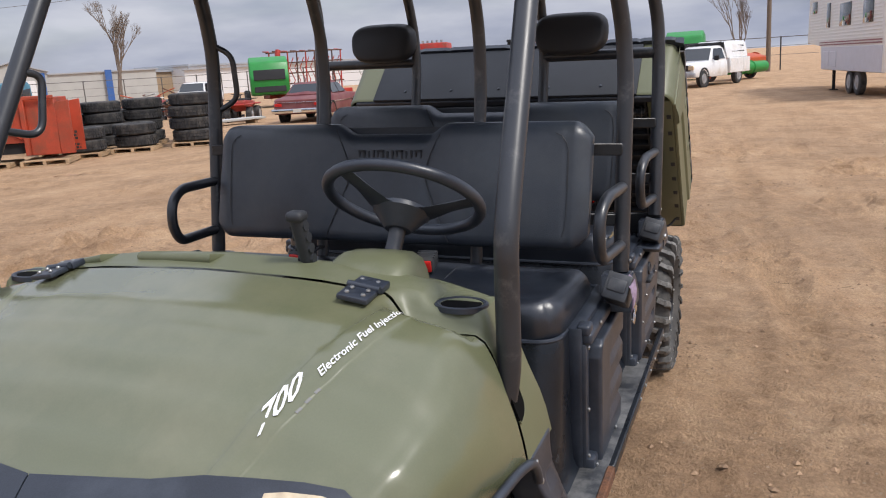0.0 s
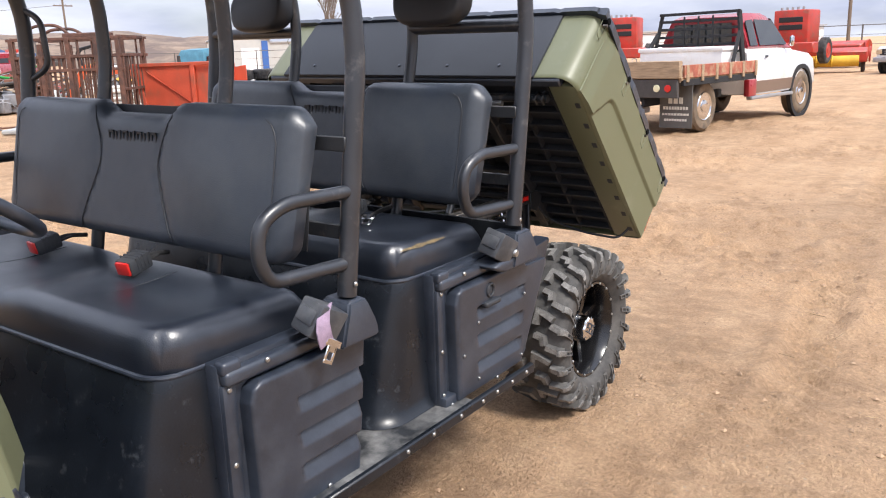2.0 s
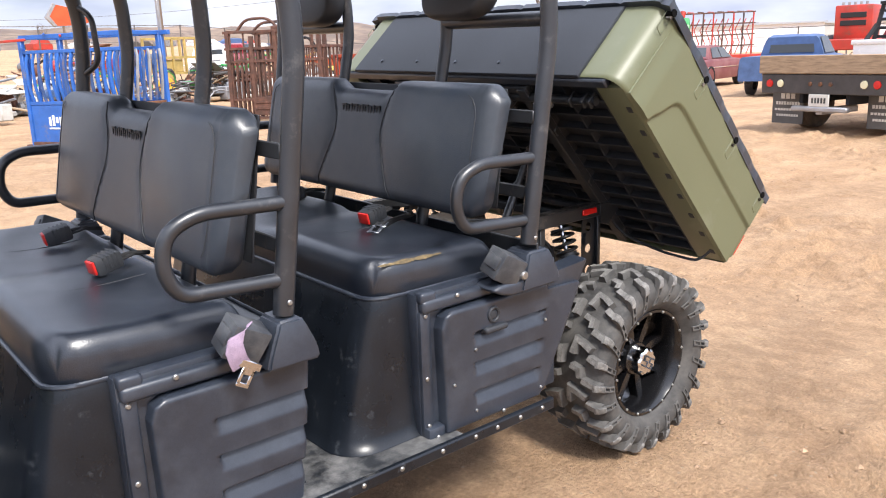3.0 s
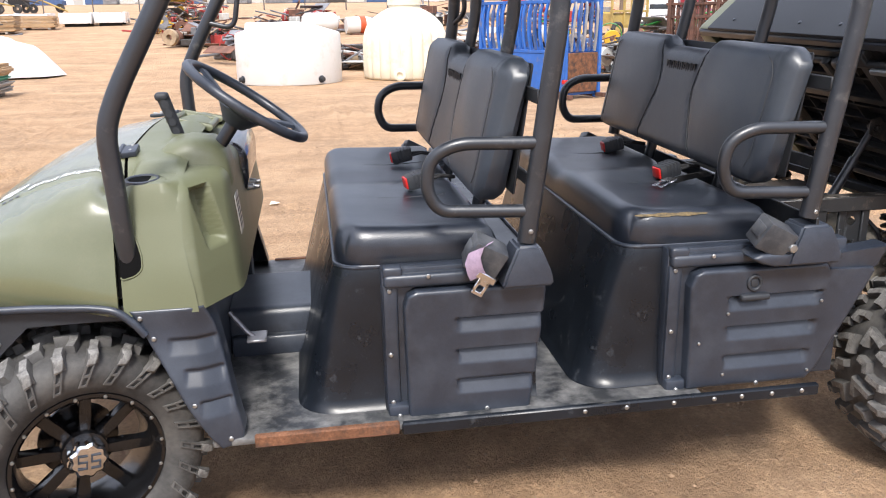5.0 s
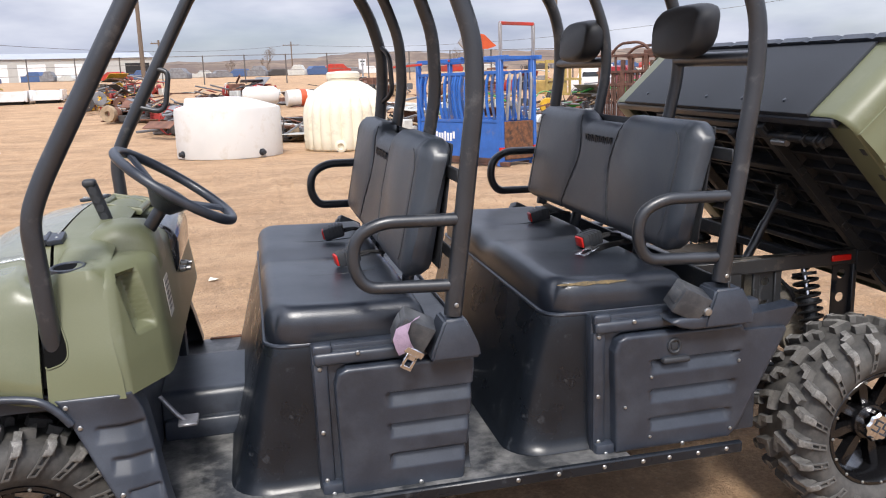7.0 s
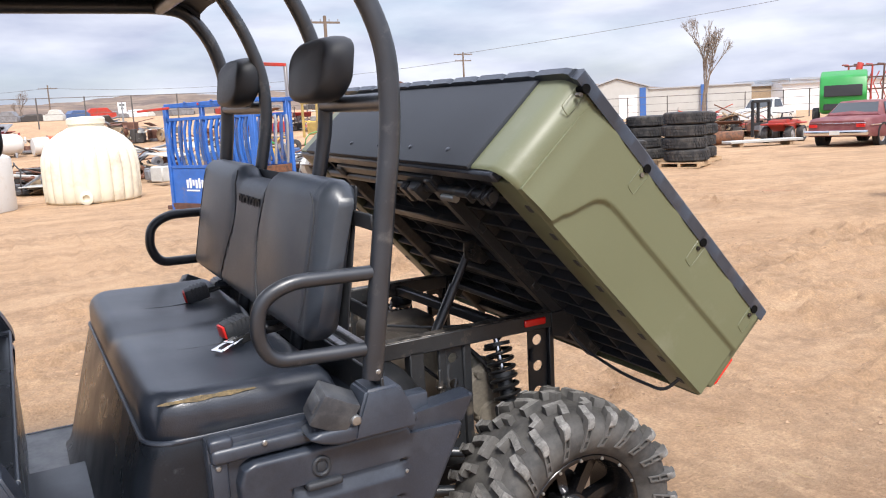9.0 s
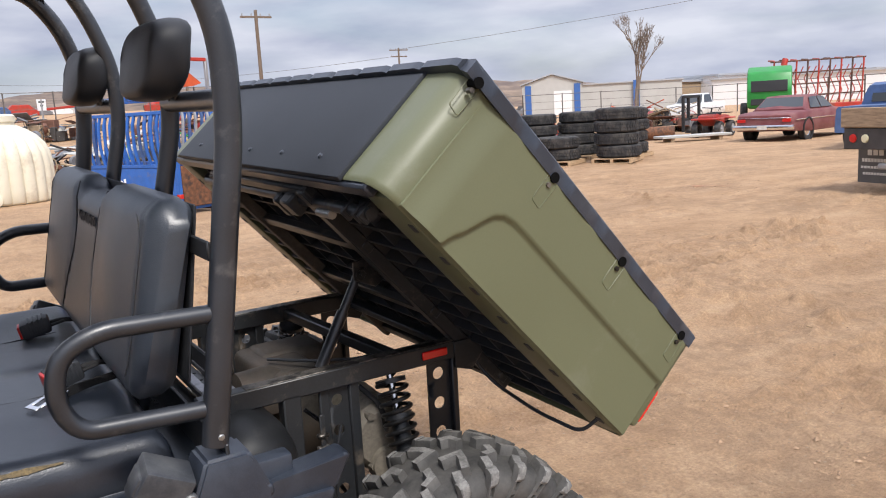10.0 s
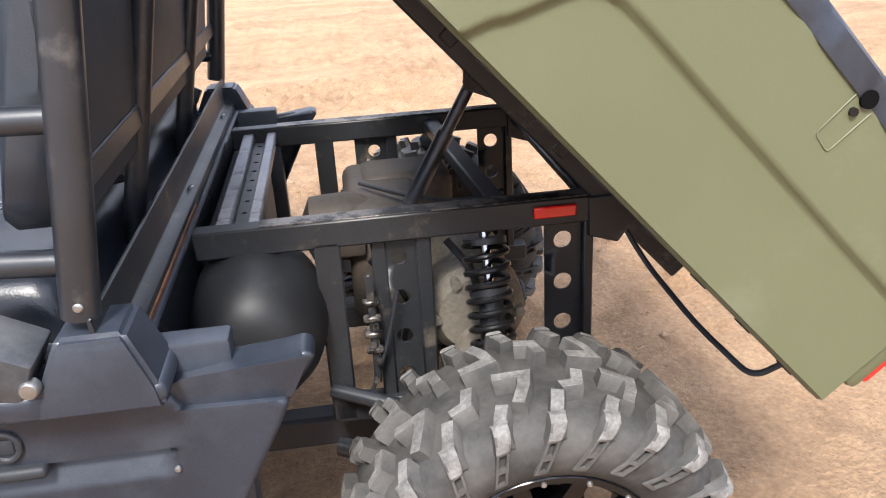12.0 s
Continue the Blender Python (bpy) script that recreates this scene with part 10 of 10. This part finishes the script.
# Red harrow racks and exhaust stack.
t = thing("harrow_rack", "upright rack of folded red spike harrows", "farm machine", at(42.0, 24.3, -30))
for k in range(9):
    bm = bm_new()
    x = -2.4 + 0.6 * k
    tube(bm, [(x, 0, 0.4), (x + 0.1, 0, 3.05), (x + 0.1, 0.7, 3.1)], 0.045, 6, bend=0.1)
    part("upright", bm, M_BROWNST if k % 2 else M_FARMRED, t)
for z in (0.6, 1.2, 1.8, 2.4, 3.0):
    bm = bm_new()
    tube(bm, [(-2.5, 0, z), (2.6, 0, z + 0.05)], 0.04, 6)
    part("rail", bm, M_BROWNST, t)
for k in range(14):
    bm = bm_new()
    x = -2.4 + 0.35 * k
    tube(bm, [(x, 0.1, 0.7), (x + 0.3, 0.1, 1.4), (x, 0.1, 2.1), (x + 0.3, 0.1, 2.7)], 0.028, 6)
    part("tine", bm, M_FARMRED, t)
bm = bm_new()
rbox(bm, (-2.8, -0.6, 0.45), (2.8, 0.2, 0.75), 0.03, 1)
part("frame", bm, M_FARMRED, t)
bm = bm_new()
tube(bm, [(0, 0, 0), (0, 0, 2.9), (0.1, 0, 3.1)], 0.16, 12)
solid("steel_stack", bm, M_FARMRED, "upright dark red steel stack pipe", "pipe", at(40.2, 25.0))


# Sheds.
def shed(name, m, length, depth, eave, ridge, doors, label, trim=None, roof=None, dark=()):
    t = thing(name, label, "building", m)
    bm = bm_new()
    prism(bm, [(-depth / 2, -2.2), (-depth / 2, eave), (0, ridge), (depth / 2, eave), (depth / 2, -2.2)], "x", 0, length, 0.0)
    wall = part("wall", bm, M_SHED, t, "pale metal wall")
    for s in (-1, 1):
        bm = bm_new()
        d = depth / 2 + 0.25
        drop = (ridge - eave) / (depth / 2) * 0.25
        prism(bm, [(s * d, eave - drop), (s * d, eave - drop + 0.12), (0, ridge + 0.12), (0, ridge)], "x", -0.2, length + 0.2, 0.0)
        part("roof", bm, roof or M_SHEDROOF, t, "grey metal roof")
    n = int(length / 0.9)
    for k in range(n):
        bm = bm_new()
        rbox(bm, (0.4 + 0.9 * k, -depth / 2 - 0.03, 0.0), (0.46 + 0.9 * k, -depth / 2, eave - 0.05))
        part("cladding_rib", bm, M_SHED, wall)
    for x0, x1, z1 in doors:
        bm = bm_new()
        rbox(bm, (x0, -depth / 2 - 0.06, -0.3), (x1, -depth / 2 - 0.02, z1), 0.01, 1)
        dd = part("door", bm, M_DOORWHITE, t, "white roller door")
        for k in range(1, 5):
            bm = bm_new()
            rbox(bm, (x0, -depth / 2 - 0.075, z1 * k / 5), (x1, -depth / 2 - 0.055, z1 * k / 5 + 0.04))
            part("door_rib", bm, M_DOORWHITE, dd)
    # Dark sheets laid on the closed wall, painting the shade inside open bays.
    for x0, x1, z1 in dark:
        bm = bm_new()
        rbox(bm, (x0, -depth / 2 - 0.05, -0.3), (x1, -depth / 2 - 0.02, z1), 0.0)
        part("bay_shade", bm, M_DARK, t, "dark sheet painting the shade of an open bay")
    for x in trim or ():
        bm = bm_new()
        rbox(bm, (x, -depth / 2 - 0.09, -0.4), (x + 0.6, -depth / 2 - 0.02, eave), 0.0)
        part("blue_pillar", bm, M_SHEDBLUE, t, "blue pillar")
    return t


shed("long_shed", Matrix.Translation((-47.0, 146.5, 3.9)) @ Matrix.Rotation(radians(12), 4, "Z"), 31.8, 14, 3.7, 4.8, [(5.7, 9.9, 2.9), (11.3, 15.4, 2.9), (16.7, 20.8, 2.9)], "long pale metal shed with white roller doors", dark=((0.5, 5.0, 2.9), (27.4, 31.2, 2.9)))
shed("white_shed", Matrix.Translation((-51.4, 57.0, 1.2)) @ Matrix.Rotation(radians(24), 4, "Z"), 26.5, 12, 3.1, 3.8, [], "low pale metal shed behind the fence")
# Gable-end shed with blue pillars.
t = thing("gable_shed", "pale metal shed with blue corner pillars", "building", Matrix.Translation((66.1, 80.4, 0.6)) @ Matrix.Rotation(math.atan2(-4.7, 5.7), 4, "Z"))
bm = bm_new()
prism(bm, [(0, -1.0), (0, 3.2), (3.7, 4.3), (7.4, 3.2), (7.4, -1.0)], "y", 0, 14, 0.0)
part("wall", bm, M_SHED, t, "pale metal gable wall")
bm = bm_new()
prism(bm, [(-0.2, 3.18), (3.7, 4.35), (7.6, 3.18), (7.6, 3.30), (3.7, 4.50), (-0.2, 3.30)], "y", -0.25, 14.2, 0.0)
part("roof", bm, M_SHEDROOF, t, "grey metal roof edge")
for x in (0.35, 6.4, 13.6):
    bm = bm_new()
    rbox(bm, (x, -0.12, -1.0), (x + 0.75, -0.02, 3.1), 0.0)
    part("blue_pillar", bm, M_SHEDBLUE, t, "blue pillar")
bm = bm_new()
rbox(bm, (3.9, -0.1, -0.8), (6.1, -0.02, 2.3), 0.0)
part("door", bm, M_DOORWHITE, t, "white door")
bm = bm_new()
rbox(bm, (7.4, 0.4, -1.0), (19.5, 12, 2.85), 0.0)
part("annex", bm, M_SHED, t, "pale metal annex")
bm = bm_new()
rbox(bm, (7.2, 0.2, 2.85), (19.8, 12.2, 3.0), 0.0)
part("annex_roof", bm, M_SHEDROOF, t, "grey annex roof")
t = thing("low_buildings", "row of low tan and white buildings far behind the fence", "building", Matrix.Translation((88.0, 77.0, 0)))
for x0, x1, y, h, mat in ((0, 7, 0, 3.3, M_SCRAP[6]), (7, 24, -3, 3.9, M_DOORWHITE), (26, 52, -14, 3.6, M_SHED)):
    bm = bm_new()
    rbox(bm, (x0, y, -1), (x1, y + 9, h), 0.0)
    w = part("wall", bm, mat, t)
    bm = bm_new()
    rbox(bm, (x0 - 0.3, y - 0.3, h), (x1 + 0.3, y + 9.3, h + 0.25), 0.0)
    part("roof", bm, M_SHEDROOF, w)
t = thing("low_buildings", "long white greenhouse-like sheds far across the yard", "building", Matrix.Translation((70.0, 20.0, 0)) @ Matrix.Rotation(radians(-55), 4, "Z"))
for x0, x1, y, h in ((0, 26, 40, 3.0), (-30, -4, 42, 3.2)):
    bm = bm_new()
    rbox(bm, (x0, y, -1), (x1, y + 9, h), 0.0)
    w = part("wall", bm, M_DOORWHITE, t)
    bm = bm_new()
    rbox(bm, (x0 - 0.3, y - 0.3, h), (x1 + 0.3, y + 9.3, h + 0.2), 0.0)
    part("roof", bm, M_SHEDROOF, w)
# Far pale vehicles and roofs across the back.
rng = random.Random(21)
t = thing("far_vehicles", "far row of pale parked vehicles and trailers", "vehicles", kind="stuff")
for k in range(46):
    f = k / 45
    x, y = -30 + 112 * f, 112 + rng.uniform(-8, 10) - 28 * max(0, f - 0.55)
    w, h = rng.uniform(1.8, 4.6), rng.uniform(1.0, 1.7)
    bm = bm_new()
    prism(bm, [(-w / 2, 0.3), (-w / 2, 0.3 + h * 0.5), (-w * 0.25, h * 0.66), (-w * 0.15, h), (w * 0.28, h), (w * 0.38, h * 0.66), (w / 2, h * 0.6), (w / 2, 0.3)], "y", -0.9, 0.9, 0.06, 1, Matrix.Translation((x, y, float(rise(x, y)) - 0.35)) @ Matrix.Rotation(rng.uniform(-0.4, 0.4), 4, "Z"))
    part("vehicle", bm, rng.choice([M_CARWHITE, M_SHED, M_SCRAP[1], M_SCRAP[4], M_SCRAP[2], M_FARMRED, M_SCRAP[5], M_SCRAP[2]]), t)


# Chain-link fence: posts, rails, wires.
def fence(points, label):
    t = thing("fence", label, "fence")
    for (ax, ay), (bx, by) in zip(points, points[1:]):
        n = max(1, int(math.hypot(bx - ax, by - ay) / 3.1))
        for k in range(n + 1):
            x, y = ax + (bx - ax) * k / n, ay + (by - ay) * k / n
            bm = bm_new()
            tube(bm, [(x, y, float(rise(x, y)) - 0.3), (x, y, float(rise(x, y)) + 2.25)], 0.05, 6)
            part("post", bm, M_WIRE, t)
        for z in (2.5, 1.9, 1.3):
            bm = bm_new()
            tube(bm, [(ax + (bx - ax) * k / n, ay + (by - ay) * k / n, z - 0.3 + float(rise(ax + (bx - ax) * k / n, ay + (by - ay) * k / n))) for k in range(n + 1)], 0.028 if z > 2 else 0.014, 5)
            part("rail", bm, M_WIRE, t)


fence([(-60, 44), (-24, 59), (-9, 68), (20, 62), (44, 52), (60, 46)], "dark chain-link fence across the back of the yard")
fence([(60, 46), (56, 30), (58, 14), (62, -2), (64, -22)], "dark chain-link fence along the side of the yard")


def power_pole(x, y, h, base, arms, label, extra=False):
    t = thing("power_pole", label, "power pole", Matrix.Translation((x, y, base)))
    bm = bm_new()
    tube(bm, [(0, 0, -2), (0, 0, h)], [0.17, 0.12], 10)
    part("pole", bm, M_POLEWOOD, t)
    for z, w in arms:
        bm = bm_new()
        rbox(bm, (-w / 2, -0.06, z - 0.07), (w / 2, 0.06, z + 0.07))
        a = part("cross_arm", bm, M_POLEWOOD, t)
        for k in range(4):
            bm = bm_new()
            tube(bm, [(-w / 2 + 0.15 + (w - 0.3) * k / 3, 0, z + 0.07), (-w / 2 + 0.15 + (w - 0.3) * k / 3, 0, z + 0.25)], 0.04, 6)
            part("insulator", bm, M_GREYST, a)
    if extra:
        bm = bm_new()
        tube(bm, [(0.35, 0, h - 2.4), (0.35, 0, h - 1.5)], 0.25, 10)
        part("transformer", bm, M_GREYST, t, "grey transformer drum")


power_pole(-6.0, 56.7, 10.5, 0, (), "tall bare wooden pole in the yard")
power_pole(-33.0, 70.0, 6.2, 1.4, ((5.9, 1.6),), "wooden power pole with a transformer", True)
power_pole(-9.5, 106.6, 8.1, 0, ((7.7, 1.9),), "far wooden power pole")
power_pole(10.4, 176.8, 11.5, 0, ((10.8, 3.4),), "far wooden power pole with cross arms")
power_pole(61.0, 102.0, 10.4, 0, ((10.1, 3.0), (9.2, 2.6)), "far wooden power pole with cross arms")
power_pole(58.7, -1.2, 9.0, 0, (), "wooden pole by the fence")
power_pole(77.6, 11.6, 10.0, 0, ((9.5, 2.4),), "far wooden power pole")
power_pole(24.0, 58.0, 9.5, 0, ((9.0, 2.4),), "wooden power pole behind the pens")
t = thing("power_line", "thin sagging power lines over the yard", "wires")
for a, b in (((61, 102, 10.2), (140, 20, 24)), ((61, 102, 9.3), (10.4, 176.8, 10.9)), ((-33, 70, 7.3), (10.4, 176.8, 10.9)), ((-33, 70, 7.4), (-90, 40, 12))):
    pts = []
    for k in range(13):
        f = k / 12
        p = Vector(a) * (1 - f) + Vector(b) * f
        p.z -= 4 * f * (1 - f) * 1.6
        pts.append(p)
    bm = bm_new()
    tube(bm, pts, 0.03, 4)
    part("wire", bm, M_WIRE, t)


# Bare trees: trunk, limbs and many fine twigs.
def bare_tree(x, y, h, seed, base=0.0):
    t = thing("bare_tree", "leafless cottonwood tree with fine grey-brown twigs", "tree", Matrix.Translation((x, y, base)))
    rng = random.Random(seed)
    trunk, twigs = bm_new(), bm_new()
    def grow(p, d, length, r, depth):
        q = p + d * length
        mid = p + d * length * 0.5 + Vector((rng.uniform(-1, 1), rng.uniform(-1, 1), 0)) * length * 0.06
        tube(trunk if depth < 3 else twigs, [p, mid, q], [r, r * 0.82, r * 0.62], 6 if depth < 3 else 4, caps=False)
        if depth >= 6:
            return
        for k in range(2 if depth < 1 else 3):
            ang = rng.uniform(0.14, 0.46)
            axis = Vector((rng.uniform(-1, 1), rng.uniform(-1, 1), rng.uniform(-0.2, 0.2))).normalized()
            nd = (Matrix.Rotation(ang, 3, axis) @ d + Vector((0, 0, 0.22))).normalized()
            grow(q, nd, length * rng.uniform(0.55, 0.82), r * 0.60, depth + 1)
    for k in range(3):
        grow(Vector((0.1 * k, 0.05 * k, -0.3)), Vector((0.16 * (k - 1) + 0.03, 0.1 * (k - 1), 1)).normalized(), h * (0.26 + 0.04 * k), h * 0.017, 0)
    part("trunk", trunk, M_BARK, t, "grey-brown trunk and limbs")
    tw = part("crown", twigs, M_BARK, t, "fine bare twigs")
    tw["kind"] = "stuff"


bare_tree(56.5, 51.5, 8.6, 3, 0.2)
bare_tree(74.0, 1.0, 6.5, 4)
bare_tree(31.0, 120.0, 5.0, 5, 1.5)
bare_tree(4.2, 147.0, 5.2, 6, 3.6)
bare_tree(-2.0, 152.0, 3.6, 8, 3.8)


# Hills along the horizon.
def hills():
    bm = bm_new()
    rows = []
    for j in range(9):
        f = j / 8
        ring = []
        for i in range(181):
            a = radians(20 + 150 * i / 180)
            d = 620 + 260 * f
            x, y = d * math.cos(a), d * math.sin(a)
            env = 0.25 + 0.75 * max(0.0, min(1.0, (math.degrees(a) - 38) / 22))
            h = 33 + 9 * noise.noise((x * 0.004, y * 0.004, 0)) + 6 * noise.noise((x * 0.016, y * 0.016, 3)) + 2.5 * noise.noise((x * 0.05, y * 0.05, 7))
            ring.append((x, y, -2 + env * h * math.sin(min(1.0, f * 1.35) * math.pi / 2) + (1.5 * noise.noise((x * 0.05, y * 0.05, f * 4)) if 0 < j < 8 else 0)))
        rows.append(ring)
    loft(bm, rows, closed=False, caps=False)
    tagged(new("backdrop", finish("backdrop", bm, M_HILL, 80)), "low brown grassy hills on the horizon", "hills", kind="structure")


hills()


# Loose clods and pebbles on the dirt, straw bits.
def clods():
    rng = np.random.RandomState(12)
    me_v, me_f = [], []
    base = [(1, 0, 0), (-1, 0, 0), (0, 1, 0), (0, -1, 0), (0, 0, 1), (0, 0, -0.6)]
    tri = [(0, 2, 4), (2, 1, 4), (1, 3, 4), (3, 0, 4), (2, 0, 5), (1, 2, 5), (3, 1, 5), (0, 3, 5)]
    n = 90000
    xs = rng.uniform(-4.5, 17.0, n)
    ys = rng.uniform(-6.0, 9.0, n)
    keep = value_noise(xs * 1.0, ys * 0.7, 0.8, 31) + 0.8 * value_noise(xs * 1.6, ys * 0.7, 0.26, 32) > 0.22 + 0.6 * rng.rand(n)
    inside = (xs > -0.3) & (xs < 3.1) & (ys > -0.45) & (ys < 0.65)
    xs, ys = xs[keep & ~inside], ys[keep & ~inside]
    zs = ground_z(xs, ys) - GROUND_DROP
    for x, y, z in zip(xs, ys, zs):
        s = 0.004 + 0.0125 * rng.rand() ** 5
        j = rng.uniform(0.7, 1.25, (6, 3))
        a = rng.uniform(0, math.tau)
        c, q = math.cos(a), math.sin(a)
        o = len(me_v)
        for (bx, by, bz), (jx, jy, jz) in zip(base, j):
            px, py = bx * jx * s * 1.25, by * jy * s
            me_v.append((x + px * c - py * q, y + px * q + py * c, z + bz * jz * s * 0.75 + s * 0.3))
        me_f += [(o + p, o + r, o + t) for p, r, t in tri]
    me = bpy.data.meshes.new("dirt_clods")
    me.from_pydata(me_v, [], me_f)
    me.materials.append(M_CLOD)
    tagged(new("dirt_clods", me), "loose tan dirt clods and pebbles on the ground", "pebbles", kind="stuff")


M_CLOD = surface("dirt_clod", (0.37, 0.242, 0.150), 0.95, var=0.15, scale=3, bump=0.0, island=0.28)
clods()


def straw():
    rng = random.Random(8)
    bm = bm_new()
    for k in range(420):
        x, y = rng.uniform(-4, 13), rng.uniform(-5, 5)
        if -0.3 < x < 3.1 and -0.7 < y < 0.9:
            continue
        z = float(ground_z(x, y)) - GROUND_DROP + 0.008
        a, l = rng.uniform(0, math.tau), rng.uniform(0.03, 0.11)
        tube(bm, [(x, y, z), (x + l * math.cos(a), y + l * math.sin(a), z + rng.uniform(-0.002, 0.012))], rng.uniform(0.0012, 0.0025), 4)
    me = finish("straw", bm, M_STRAW)
    tagged(new("straw", me), "scattered dry straw stalks on the dirt", "straw", kind="stuff")


M_STRAW = surface("dry_straw", (0.40, 0.28, 0.15), 0.9, var=0.2, bump=0.0, island=0.45)
straw()


# Sprayed orange marks and a scrap of paper on the dirt.
def paint_mark(x, y, w, h, turn, seed):
    rng = random.Random(seed)
    bm = bm_new()
    c, q = math.cos(radians(turn)), math.sin(radians(turn))
    rows = []
    for f in (1.0, 0.6, 0.2):
        row = []
        rr = random.Random(seed)
        for k in range(28):
            a = k * math.tau / 28
            e = f * (1 + rr.uniform(-0.35, 0.25))
            px, py = w * e * math.cos(a), h * e * math.sin(a)
            gx, gy = x + px * c - py * q, y + px * q + py * c
            row.append((gx, gy, float(ground_z(gx, gy)) - GROUND_DROP + 0.006))
        rows.append(row)
    loft(bm, rows)
    solid("paint_mark", bm, M_SPRAY, "faded orange spray mark on the dirt", "paint mark", group="orange marks on the dirt")


M_SPRAY = surface("orange_spray_on_dirt", (0.46, 0.22, 0.12), 0.95, var=0.25, scale=5, bump=0.2, dirt=(0.40, 0.27, 0.17), dirt_at=0.50, dirt_soft=0.12, dirt_scale=3.0)
for mark in ((8.7, 11.8, 0.55, 0.10, 130, 1), (9.3, 12.3, 0.40, 0.08, 140, 2), (10.6, 11.3, 0.30, 0.07, 140, 3), (12.9, 7.2, 0.45, 0.09, 100, 4)):
    paint_mark(*mark)
bm = bm_new()
z = float(ground_z(0.31, 4.08)) - GROUND_DROP
loft(bm, [[(0.27, 4.04, z + 0.010), (0.345, 4.03, z + 0.022), (0.355, 4.09, z + 0.012), (0.285, 4.10, z + 0.028)], [(0.27, 4.04, z + 0.012), (0.345, 4.03, z + 0.024), (0.355, 4.09, z + 0.014), (0.285, 4.10, z + 0.030)]])
solid("paper_scrap", bm, M_CREAM, "crumpled pale paper scrap lying on the dirt", "paper")
